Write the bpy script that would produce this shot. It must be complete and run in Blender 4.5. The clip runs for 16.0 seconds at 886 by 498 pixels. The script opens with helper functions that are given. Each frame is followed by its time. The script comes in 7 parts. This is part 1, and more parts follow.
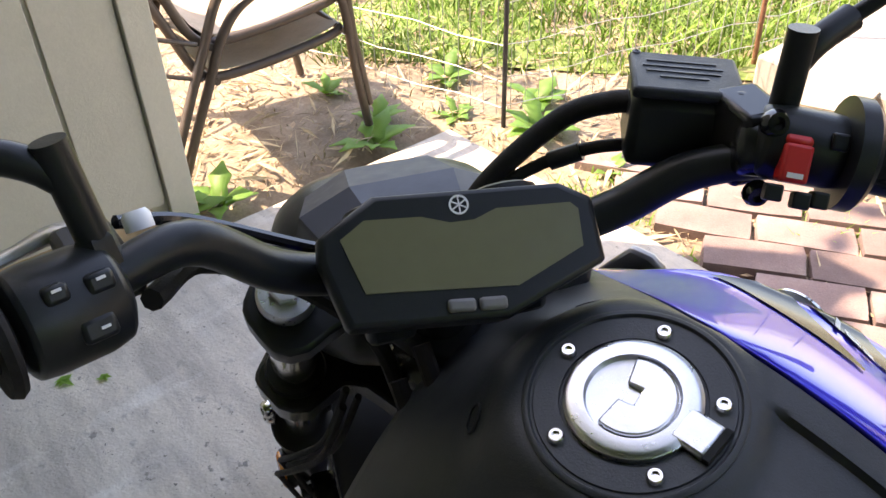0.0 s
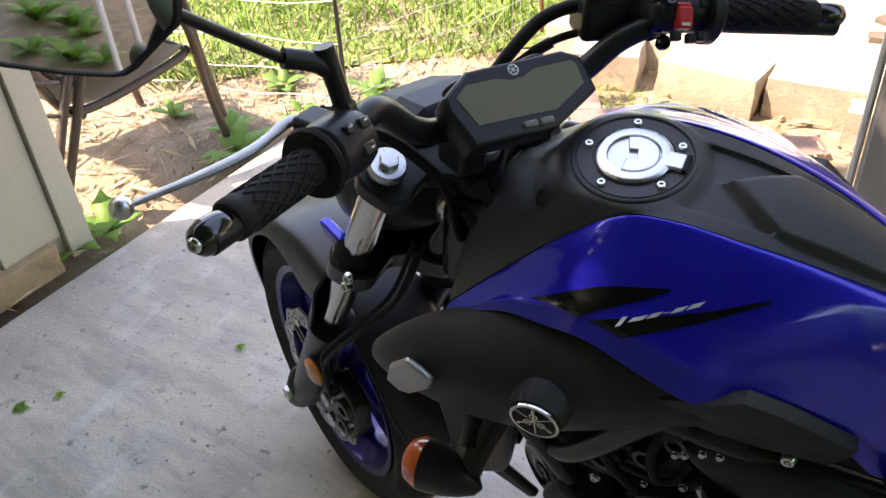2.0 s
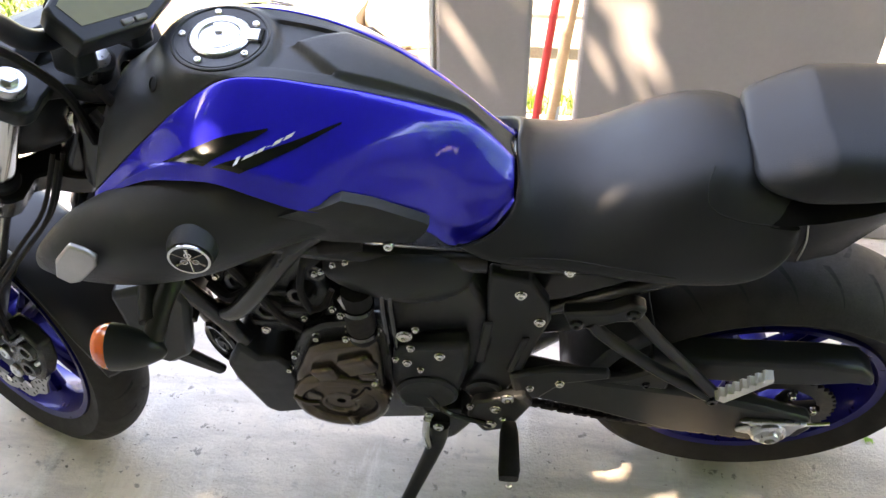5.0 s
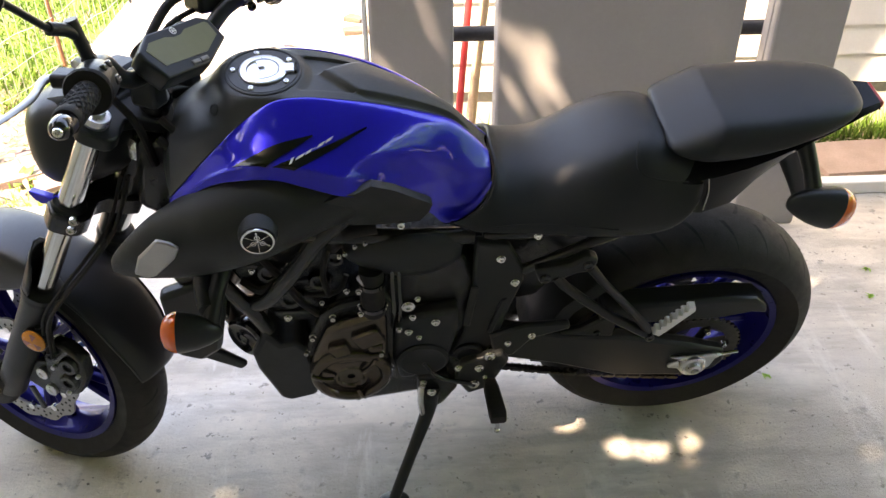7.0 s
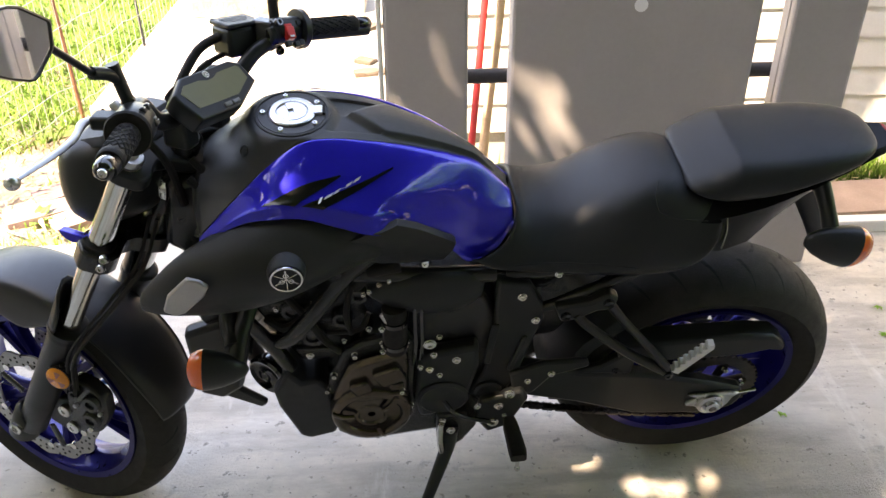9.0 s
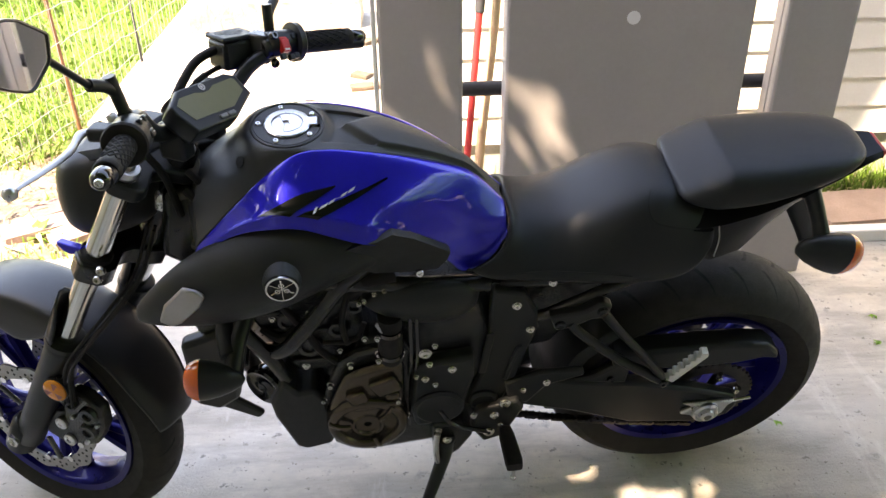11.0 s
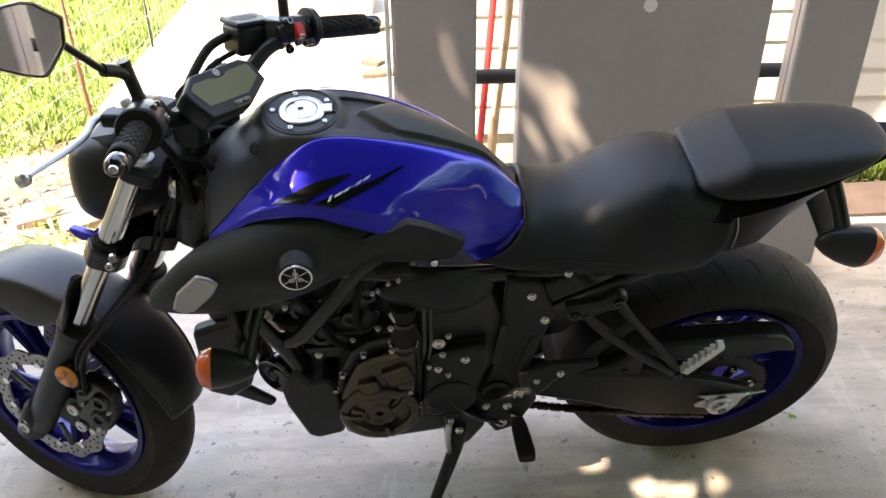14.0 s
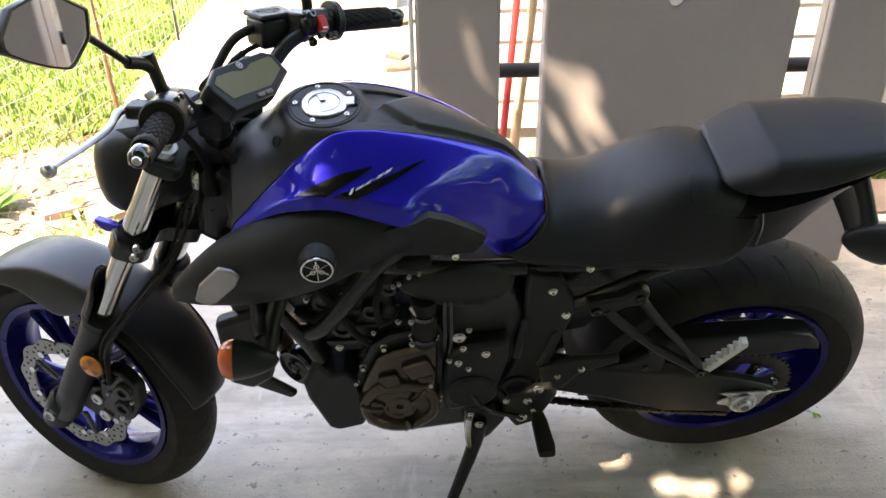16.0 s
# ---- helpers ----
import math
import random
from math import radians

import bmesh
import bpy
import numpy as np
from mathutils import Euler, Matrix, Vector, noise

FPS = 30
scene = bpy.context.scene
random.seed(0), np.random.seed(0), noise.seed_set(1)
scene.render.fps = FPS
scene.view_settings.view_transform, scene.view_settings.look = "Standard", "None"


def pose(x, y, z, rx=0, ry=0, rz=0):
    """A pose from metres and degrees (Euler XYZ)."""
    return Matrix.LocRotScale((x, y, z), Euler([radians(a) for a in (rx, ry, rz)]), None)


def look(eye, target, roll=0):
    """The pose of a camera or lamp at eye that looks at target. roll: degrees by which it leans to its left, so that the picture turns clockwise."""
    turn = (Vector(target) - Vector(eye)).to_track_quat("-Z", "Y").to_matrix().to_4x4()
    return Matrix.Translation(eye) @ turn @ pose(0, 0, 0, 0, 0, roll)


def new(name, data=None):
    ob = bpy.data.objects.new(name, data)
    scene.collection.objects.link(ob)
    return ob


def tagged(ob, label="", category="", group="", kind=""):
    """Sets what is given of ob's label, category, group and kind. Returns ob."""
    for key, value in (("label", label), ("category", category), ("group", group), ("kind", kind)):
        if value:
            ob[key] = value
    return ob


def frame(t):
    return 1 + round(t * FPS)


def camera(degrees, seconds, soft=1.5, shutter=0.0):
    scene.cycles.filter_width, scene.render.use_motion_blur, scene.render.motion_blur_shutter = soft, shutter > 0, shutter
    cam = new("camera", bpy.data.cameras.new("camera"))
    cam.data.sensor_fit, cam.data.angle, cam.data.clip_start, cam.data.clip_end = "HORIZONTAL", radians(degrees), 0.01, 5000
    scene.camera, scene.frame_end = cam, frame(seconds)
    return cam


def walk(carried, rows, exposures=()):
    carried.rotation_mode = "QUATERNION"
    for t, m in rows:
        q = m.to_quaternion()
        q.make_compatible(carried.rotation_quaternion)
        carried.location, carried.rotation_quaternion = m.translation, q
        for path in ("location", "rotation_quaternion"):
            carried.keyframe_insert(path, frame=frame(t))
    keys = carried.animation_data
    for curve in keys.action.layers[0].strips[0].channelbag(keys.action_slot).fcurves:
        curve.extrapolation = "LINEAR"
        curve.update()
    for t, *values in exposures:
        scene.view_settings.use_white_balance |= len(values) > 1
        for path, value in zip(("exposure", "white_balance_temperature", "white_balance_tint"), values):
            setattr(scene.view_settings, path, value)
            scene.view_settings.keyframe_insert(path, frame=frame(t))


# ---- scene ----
cam = camera(55.9, 16.0)
PATH = [
    (0, (0.069, -0.485, 1.338), (-1.18, 0.521, 0.143), -2.0),
    (0.5, (0.092, -0.611, 1.37), (-1.07, 0.521, 0.2), -1.9),
    (0.7, (0.095, -0.626, 1.378), (-1.055, 0.494, 0.185), -2.7),
    (1, (0.125, -0.664, 1.379), (-1.045, 0.458, 0.208), -1.0),
    (1.5, (0.153, -0.743, 1.402), (-0.969, 0.415, 0.219), -2.9),
    (2, (0.127, -0.89, 1.416), (-0.79, 0.435, 0.231), -4.1),
    (2.5, (0.142, -0.931, 1.43), (-0.595, 0.503, 0.247), -3.6),
    (3, (0.149, -0.934, 1.444), (-0.436, 0.563, 0.254), -3.1),
    (3.5, (0.153, -0.936, 1.442), (-0.338, 0.601, 0.259), -2.1),
    (4, (0.158, -0.942, 1.438), (-0.25, 0.602, 0.233), -2.4),
    (4.5, (0.221, -0.972, 1.427), (-0.06, 0.568, 0.181), -2.5),
    (5, (0.274, -1.119, 1.432), (0.077, 0.426, 0.178), -0.5),
    (5.2, (0.293, -1.191, 1.433), (0.099, 0.36, 0.185), -0.3),
    (7.3, (0.095, -1.467, 1.513), (0.186, 0.2, 0.413), -0.5),
    (7.5, (0.092, -1.47, 1.515), (0.183, 0.21, 0.433), -0.5),
    (8, (0.08, -1.469, 1.515), (0.172, 0.223, 0.454), -0.2),
    (8.5, (0.073, -1.467, 1.514), (0.154, 0.228, 0.455), -0.3),
    (9, (0.074, -1.475, 1.515), (0.148, 0.226, 0.465), -0.5),
    (11.5, (0.08, -1.49, 1.513), (0.16, 0.229, 0.494), -0.8),
    (12, (0.076, -1.484, 1.508), (0.155, 0.232, 0.485), -0.8),
    (12.5, (0.068, -1.479, 1.507), (0.142, 0.229, 0.469), -0.7),
    (13, (0.068, -1.474, 1.506), (0.138, 0.226, 0.456), -0.7),
    (13.5, (0.067, -1.475, 1.509), (0.144, 0.227, 0.461), -0.4),
    (14, (0.068, -1.475, 1.508), (0.128, 0.229, 0.464), -0.6),
    (14.5, (0.075, -1.482, 1.511), (0.114, 0.222, 0.465), -0.7),
    (15, (0.068, -1.471, 1.508), (0.104, 0.229, 0.454), -0.5),
    (15.5, (0.069, -1.474, 1.508), (0.092, 0.226, 0.455), -0.8),
    (16, (0.071, -1.474, 1.506), (0.076, 0.225, 0.451), -1.1),
]
walk(cam, [(t, look(eye, target, roll)) for t, eye, target, roll in PATH],
     exposures=[(0, 2.70, 8500, 22), (1.5, 2.74, 8500, 22), (3.0, 2.82, 8500, 22), (3.9, 3.00, 8600, 21), (5.0, 4.14, 8800, 21), (7.5, 3.46, 8900, 20), (9.0, 3.42, 8900, 20), (16, 3.42, 8900, 20)])

# ---- light ----
SUN_DIR = Vector((-0.46, -0.36, 0.82)).normalized()      # towards the sun
world = bpy.data.worlds.new("sky")
scene.world = world
world.use_nodes = True
wn = world.node_tree.nodes
sky = wn.new("ShaderNodeTexSky")
sky.sky_type = "NISHITA"
sky.sun_disc = False
sky.sun_elevation = math.asin(SUN_DIR.z)
sky.sun_rotation = math.atan2(SUN_DIR.x, SUN_DIR.y)
world.node_tree.links.new(sky.outputs[0], wn["Background"].inputs[0])
wn["Background"].inputs[1].default_value = 0.15
sun_data = bpy.data.lights.new("sun", "SUN")
sun_data.energy = 2.5
sun_data.angle = radians(0.55)
sun_data.color = (1.0, 0.94, 0.84)
sun = new("sun", sun_data)
sun.matrix_world = Matrix.Translation((0, 0, 8)) @ SUN_DIR.to_track_quat("Z", "Y").to_matrix().to_4x4()


# ---- materials ----
def mat(name, base, rough=0.5, metal=0.0, spots=(), bump=0.0, bump_scale=200.0, var=0.12, scale=12.0,
        coat=0.0, island=0.0, obj_rand=0.0, spec=0.5, thin=0.0, streaks=(), coat_ior=1.5):
    """A surface: base colour, mottled at two scales, fine relief. spots: (colour, scale, from, to) patches mixed over it."""
    m = bpy.data.materials.new(name)
    m.use_nodes = True
    nt = m.node_tree
    nd, ln = nt.nodes, nt.links.new
    bs = nd["Principled BSDF"]
    bs.inputs["Roughness"].default_value = rough
    bs.inputs["Metallic"].default_value = metal
    bs.inputs["Specular IOR Level"].default_value = spec
    bs.inputs["Coat Weight"].default_value = coat
    bs.inputs["Coat Roughness"].default_value = 0.025
    bs.inputs["Coat IOR"].default_value = coat_ior
    tc = nd.new("ShaderNodeTexCoord")
    col = nd.new("ShaderNodeRGB")
    col.outputs[0].default_value = (*base, 1)
    out = col.outputs[0]

    def noise_at(sc, detail=4.0, rg=0.55):
        n = nd.new("ShaderNodeTexNoise")
        n.inputs["Scale"].default_value = sc
        n.inputs["Detail"].default_value = detail
        n.inputs["Roughness"].default_value = rg
        ln(tc.outputs["Object"], n.inputs["Vector"])
        return n.outputs["Fac"]

    def ramp(fac, a, b, lo=0.0, hi=1.0):
        r = nd.new("ShaderNodeMapRange")
        r.inputs["From Min"].default_value, r.inputs["From Max"].default_value = a, b
        r.inputs["To Min"].default_value, r.inputs["To Max"].default_value = lo, hi
        ln(fac, r.inputs["Value"])
        return r.outputs[0]

    def mul(c, f):
        x = nd.new("ShaderNodeMix")
        x.data_type, x.blend_type = "RGBA", "MULTIPLY"
        x.inputs[0].default_value = 1.0
        ln(c, x.inputs[6])
        ln(f, x.inputs[7])
        return x.outputs[2]

    if var:
        out = mul(out, ramp(noise_at(scale), 0.25, 0.75, 1 - var, 1 + var))
        out = mul(out, ramp(noise_at(scale * 14, 3), 0.25, 0.75, 1 - var * 0.6, 1 + var * 0.6))
    for c, sc, a, b in spots:
        x = nd.new("ShaderNodeMix")
        x.data_type = "RGBA"
        ln(ramp(noise_at(sc, 5, 0.6), a, b), x.inputs[0])
        ln(out, x.inputs[6])
        x.inputs[7].default_value = (*c, 1)
        out = x.outputs[2]
    for c, vec, a, b, most in streaks:
        mp = nd.new("ShaderNodeMapping")
        mp.inputs["Scale"].default_value = vec
        mp.inputs["Rotation"].default_value = (0, 0, 0.5)
        ln(tc.outputs["Object"], mp.inputs["Vector"])
        n = nd.new("ShaderNodeTexNoise")
        n.inputs["Scale"].default_value = 1.0
        n.inputs["Detail"].default_value = 6.0
        n.inputs["Roughness"].default_value = 0.65
        ln(mp.outputs[0], n.inputs["Vector"])
        x = nd.new("ShaderNodeMix")
        x.data_type = "RGBA"
        ln(ramp(n.outputs["Fac"], a, b, 0, most), x.inputs[0])
        ln(out, x.inputs[6])
        x.inputs[7].default_value = (*c, 1)
        out = x.outputs[2]
    for amount, kind in ((island, "geo"), (obj_rand, "obj")):
        if amount:
            g = nd.new("ShaderNodeNewGeometry" if kind == "geo" else "ShaderNodeObjectInfo")
            o = g.outputs["Random Per Island"] if kind == "geo" else g.outputs["Random"]
            out = mul(out, ramp(o, 0, 1, 1 - amount, 1 + amount))
    ln(out, bs.inputs["Base Color"])
    if var:
        ln(ramp(noise_at(scale * 3, 5), 0.3, 0.7, max(0.02, rough * 0.88), min(1, rough * 1.12)), bs.inputs["Roughness"])
    if bump:
        b = nd.new("ShaderNodeBump")
        b.inputs["Strength"].default_value = min(1.0, bump)
        b.inputs["Distance"].default_value = 0.004
        ln(noise_at(bump_scale, 6, 0.65), b.inputs["Height"])
        ln(b.outputs[0], bs.inputs["Normal"])
    if thin:        # a leaf that lets some light through
        tl = nd.new("ShaderNodeBsdfTranslucent")
        tl.inputs["Color"].default_value = (min(1, base[0] * 4.5), min(1, base[1] * 4.0), base[2] * 3.0, 1)
        mx = nd.new("ShaderNodeMixShader")
        mx.inputs[0].default_value = thin
        ln(bs.outputs[0], mx.inputs[1])
        ln(tl.outputs[0], mx.inputs[2])
        ln(mx.outputs[0], nd["Material Output"].inputs["Surface"])
    return m


M = dict(
    concrete=mat("concrete", (0.62, 0.562, 0.480), 0.88, bump=0.8, bump_scale=110, var=0.13, scale=3.2,
                 spots=(((0.54, 0.460, 0.365), 0.55, 0.44, 0.62), ((0.46, 0.425, 0.375), 1.3, 0.46, 0.66), ((0.50, 0.465, 0.415), 5.0, 0.50, 0.72), ((0.70, 0.675, 0.625), 2.3, 0.56, 0.75), ((0.36, 0.335, 0.30), 17.0, 0.60, 0.70), ((0.24, 0.22, 0.195), 30.0, 0.632, 0.68), ((0.14, 0.13, 0.115), 62.0, 0.650, 0.69), ((0.09, 0.085, 0.08), 10.0, 0.70, 0.73)),
                 streaks=(((0.38, 0.345, 0.30), (2.6, 12.0, 1), 0.47, 0.64, 0.8), ((0.32, 0.285, 0.245), (1.6, 3.2, 1), 0.53, 0.68, 0.7), ((0.74, 0.71, 0.65), (9.0, 2.2, 1), 0.56, 0.70, 0.6))),
    dirt=mat("dirt", (0.265, 0.205, 0.145), 0.95, bump=1.0, bump_scale=45, var=0.3, scale=7,
             spots=(((0.17, 0.12, 0.08), 9.0, 0.52, 0.70), ((0.42, 0.35, 0.26), 22.0, 0.60, 0.72))),
    mulch=mat("mulch", (0.30, 0.22, 0.14), 0.95, var=0.3, scale=40, island=0.5),
    straw=mat("straw", (0.42, 0.34, 0.21), 0.9, var=0.2, scale=40, island=0.4),
    grass=mat("grass", (0.120, 0.225, 0.024), 0.6, var=0.55, scale=1.5, island=0.45),
    lawn=mat("lawn_turf", (0.13, 0.19, 0.045), 0.95, var=0.35, scale=5, bump=1.0, bump_scale=40, spots=(((0.30, 0.25, 0.15), 3.0, 0.58, 0.72),)),
    weed=mat("weed", (0.13, 0.25, 0.05), 0.55, var=0.2, scale=30, island=0.25, thin=0.3),
    leaf=mat("leaf", (0.07, 0.11, 0.03), 0.5, var=0.2, scale=30, island=0.4, thin=0.5),
    bark=mat("bark", (0.12, 0.09, 0.065), 0.95, bump=1, bump_scale=40, var=0.3, scale=9),
    brick=mat("brick", (0.225, 0.155, 0.140), 0.92, bump=0.5, bump_scale=160, var=0.2, scale=14, obj_rand=0.22,
              spots=(((0.30, 0.23, 0.20), 11.0, 0.58, 0.75),)),
    paver=mat("paver", (0.37, 0.26, 0.205), 0.92, bump=0.5, bump_scale=140, var=0.14, scale=10, obj_rand=0.1),
    stone=mat("stone", (0.38, 0.325, 0.255), 0.92, bump=1.0, bump_scale=60, var=0.2, scale=9, obj_rand=0.12,
              spots=(((0.22, 0.18, 0.14), 14.0, 0.58, 0.72),)),
    path=mat("path", (0.40, 0.37, 0.33), 0.9, bump=0.4, bump_scale=90, var=0.12, scale=4, spots=(((0.36, 0.30, 0.24), 7.0, 0.62, 0.75),)),
    wallpaint=mat("beige_wall_paint", (0.52, 0.49, 0.39), 0.75, bump=0.25, bump_scale=120, var=0.06, scale=5),
    boardpaint=mat("grey_board_paint", (0.33, 0.31, 0.30), 0.62, bump=0.12, bump_scale=220, var=0.04, scale=6),
    siding=mat("white_siding", (0.80, 0.78, 0.72), 0.5, bump=0.12, bump_scale=60, var=0.04, scale=9,
               spots=(((0.50, 0.45, 0.36), 9.0, 0.70, 0.82),)),
    darkwall=mat("dark_grey_paint", (0.20, 0.195, 0.185), 0.7, var=0.1, scale=6, bump=0.2, bump_scale=80),
    foundation=mat("foundation", (0.40, 0.38, 0.35), 0.95, bump=0.6, bump_scale=70, var=0.2, scale=8),
    whitepaint=mat("white_paint", (0.78, 0.77, 0.74), 0.5, bump=0.1, bump_scale=80, var=0.04, scale=7),
    blackpipe=mat("black_foam_pipe", (0.035, 0.036, 0.04), 0.7, var=0.15, scale=30, bump=0.2, bump_scale=300),
    redpaint=mat("red_paint", (0.42, 0.03, 0.03), 0.4, var=0.12, scale=30),
    wood=mat("weathered_wood", (0.40, 0.29, 0.17), 0.75, var=0.2, scale=18, bump=0.3, bump_scale=120, spots=(((0.24, 0.17, 0.10), 16.0, 0.58, 0.72),)),
    bluegrey=mat("blue_grey_paint", (0.34, 0.40, 0.47), 0.6, var=0.2, scale=30),
    wire=mat("galvanised_wire", (0.42, 0.42, 0.40), 0.5, 0.3, var=0.1, scale=30),
    rust=mat("rusty_steel", (0.22, 0.10, 0.055), 0.85, 0.2, var=0.3, scale=40, bump=0.6, bump_scale=200),
    blackpost=mat("black_post", (0.02, 0.02, 0.022), 0.5, var=0.15, scale=30),
    chairframe=mat("brown_powder_coat", (0.085, 0.066, 0.054), 0.42, 0.3, var=0.12, scale=40, bump=0.1, bump_scale=400),
    sling=mat("tan_sling_fabric", (0.50, 0.40, 0.29), 0.9, var=0.12, scale=20, bump=0.7, bump_scale=420),
    # motorcycle
    plastic=mat("black_textured_plastic", (0.0165, 0.0185, 0.0200), 0.46, spec=0.34, var=0.12, scale=14, bump=0.22, bump_scale=700),
    coverplastic=mat("matt_tank_cover_plastic", (0.032, 0.0350, 0.0370), 0.42, spec=0.45, var=0.12, scale=14, bump=0.18, bump_scale=700),
    guardplastic=mat("matt_mudguard_plastic", (0.010, 0.0105, 0.0115), 0.38, spec=0.5, var=0.10, scale=14, bump=0.10, bump_scale=700),
    satin=mat("satin_black_plastic", (0.0160, 0.0180, 0.0192), 0.33, spec=0.28, var=0.10, scale=12, bump=0.06, bump_scale=700),
    tailblack=mat("tail_black", (0.006, 0.0062, 0.007), 0.24, spec=0.14, var=0.08, scale=14),
    gloss=mat("gloss_black", (0.008, 0.008, 0.010), 0.12, var=0.08, scale=14, coat=0.6),
    blue=mat("blue_metallic_paint", (0.011, 0.012, 0.50), 0.33, 0.42, spec=0.1, var=0.05, scale=9, coat=1.0, coat_ior=1.5),
    bluerim=mat("blue_rim_paint", (0.007, 0.007, 0.115), 0.30, 0.6, spec=0.2, var=0.08, scale=14, coat=0.25),
    decal=mat("black_decal", (0.005, 0.005, 0.006), 0.16, var=0.05),
    white=mat("white_print", (0.75, 0.75, 0.75), 0.4, var=0.03),
    rubber=mat("tyre_rubber", (0.020, 0.0185, 0.017), 0.7, spec=0.3, var=0.22, scale=16, bump=0.15, bump_scale=250,
               spots=(((0.030, 0.028, 0.025), 9.0, 0.60, 0.80),)),
    groove=mat("tyre_groove", (0.006, 0.006, 0.006), 0.9, var=0.1),
    griprubber=mat("grip_rubber", (0.016, 0.0145, 0.014), 0.7, spec=0.25, var=0.12, scale=40, bump=0.2, bump_scale=500),
    seatvinyl=mat("seat_vinyl", (0.0110, 0.0130, 0.0150), 0.40, spec=0.32, var=0.10, scale=10, bump=0.22, bump_scale=650),
    chrome=mat("chrome", (0.72, 0.71, 0.68), 0.14, 1.0, var=0.04, scale=30),
    silver=mat("brushed_aluminium", (0.66, 0.66, 0.67), 0.30, 1.0, var=0.06, scale=60, bump=0.06, bump_scale=700),
    whitemetal=mat("cast_aluminium", (0.80, 0.80, 0.78), 0.42, 0.6, var=0.06, scale=60),
    steel=mat("bolt_steel", (0.74, 0.73, 0.71), 0.20, 1.0, var=0.1, scale=60),
    disc=mat("brake_disc_steel", (0.36, 0.35, 0.33), 0.38, 1.0, var=0.1, scale=50),
    engine=mat("black_engine_paint", (0.020, 0.0205, 0.0210), 0.24, 0.0, spec=0.60, var=0.2, scale=25, bump=0.3, bump_scale=240),
    frame=mat("black_frame_paint", (0.019, 0.0195, 0.0200), 0.24, 0.0, spec=0.5, var=0.15, scale=25),
    bronze=mat("bronze_cover_paint", (0.105, 0.086, 0.070), 0.20, 0.9, var=0.14, scale=28, bump=0.08, bump_scale=300),
    exhaust=mat("steel_exhaust", (0.34, 0.29, 0.25), 0.3, 1.0, var=0.2, scale=18),
    amber=mat("amber_lens", (0.76, 0.115, 0.012), 0.18, var=0.08, scale=40, coat=0.6),
    orange=mat("orange_reflector", (0.80, 0.26, 0.02), 0.25, var=0.1, scale=60, coat=0.4),
    amberdark=mat("dark_amber_prism", (0.36, 0.09, 0.01), 0.3, var=0.2, scale=90, coat=0.4),
    red=mat("red_switch", (0.62, 0.02, 0.02), 0.4, var=0.05),
    cowlgrey=mat("blue_grey_plastic", (0.046, 0.053, 0.070), 0.5, spec=0.3, var=0.08, scale=20),
    buttonrubber=mat("grey_rubber_button", (0.16, 0.155, 0.15), 0.55, var=0.08, scale=40),
    valveblue=mat("blue_anodised_cap", (0.02, 0.10, 0.45), 0.3, 0.5, var=0.05),
    lens=mat("headlight_lens", (0.22, 0.24, 0.28), 0.06, var=0.03, coat=1.0),
    lcd=mat("olive_lcd", (0.150, 0.146, 0.082), 0.35, spec=0.2, var=0.05, scale=6, coat=0.06),
    greyplate=mat("satin_grey_plate", (0.40, 0.38, 0.36), 0.35, 0.8, var=0.06, scale=20),
    mirror=mat("mirror_glass", (0.88, 0.89, 0.9), 0.02, 1.0, var=0.0),
    chain=mat("oiled_chain", (0.06, 0.055, 0.05), 0.4, 0.9, var=0.3, scale=80),
)


# ---- mesh helpers ----
def part(name, bm, material, parent=None, label="", smooth=40, sub=0, bevel=0.0, m=None, solid=0.0, loc=None):
    """Links a bmesh as one mesh object; m moves its points first."""
    if m is not None:
        bmesh.ops.transform(bm, matrix=m, verts=bm.verts)
    bmesh.ops.recalc_face_normals(bm, faces=bm.faces)
    me = bpy.data.meshes.new(name)
    bm.to_mesh(me)
    bm.free()
    me.materials.append(M[material] if isinstance(material, str) else material)
    ob = new(name, me)
    if parent is not None:
        ob.parent = parent
    if label:
        ob["label"] = label
    if smooth:
        me.polygons.foreach_set("use_smooth", [True] * len(me.polygons))
        if not sub:
            me.set_sharp_from_angle(angle=radians(smooth))
    if solid:
        s = ob.modifiers.new("thick", "SOLIDIFY")
        s.thickness, s.offset = solid, -1.0
    if bevel:
        b = ob.modifiers.new("edge", "BEVEL")
        b.width, b.segments, b.limit_method, b.angle_limit = bevel, 2, "ANGLE", radians(35)
    if sub:
        s = ob.modifiers.new("round", "SUBSURF")
        s.levels = s.render_levels = sub
    return ob


def V(*a):
    return Vector(a)


def box(bm, c, s, rot=None):
    m = Matrix.Translation(c) @ (rot.to_4x4() if rot is not None else Matrix()) @ Matrix.Diagonal((*s, 1))
    return bmesh.ops.create_cube(bm, size=1, matrix=m)["verts"]


def smooth_path(pts, n=6):
    """Catmull-Rom through the points."""
    p = [Vector(q) for q in pts]
    if len(p) < 3 or n < 2:
        return p
    p = [2 * p[0] - p[1]] + p + [2 * p[-1] - p[-2]]
    out = []
    for i in range(1, len(p) - 2):
        a, b, c, d = p[i - 1:i + 3]
        for k in range(n):
            t = k / n
            out.append(0.5 * ((2 * b) + (c - a) * t + (2 * a - 5 * b + 4 * c - d) * t * t + (3 * b - 3 * c + d - a) * t ** 3))
    out.append(p[-2])
    return out


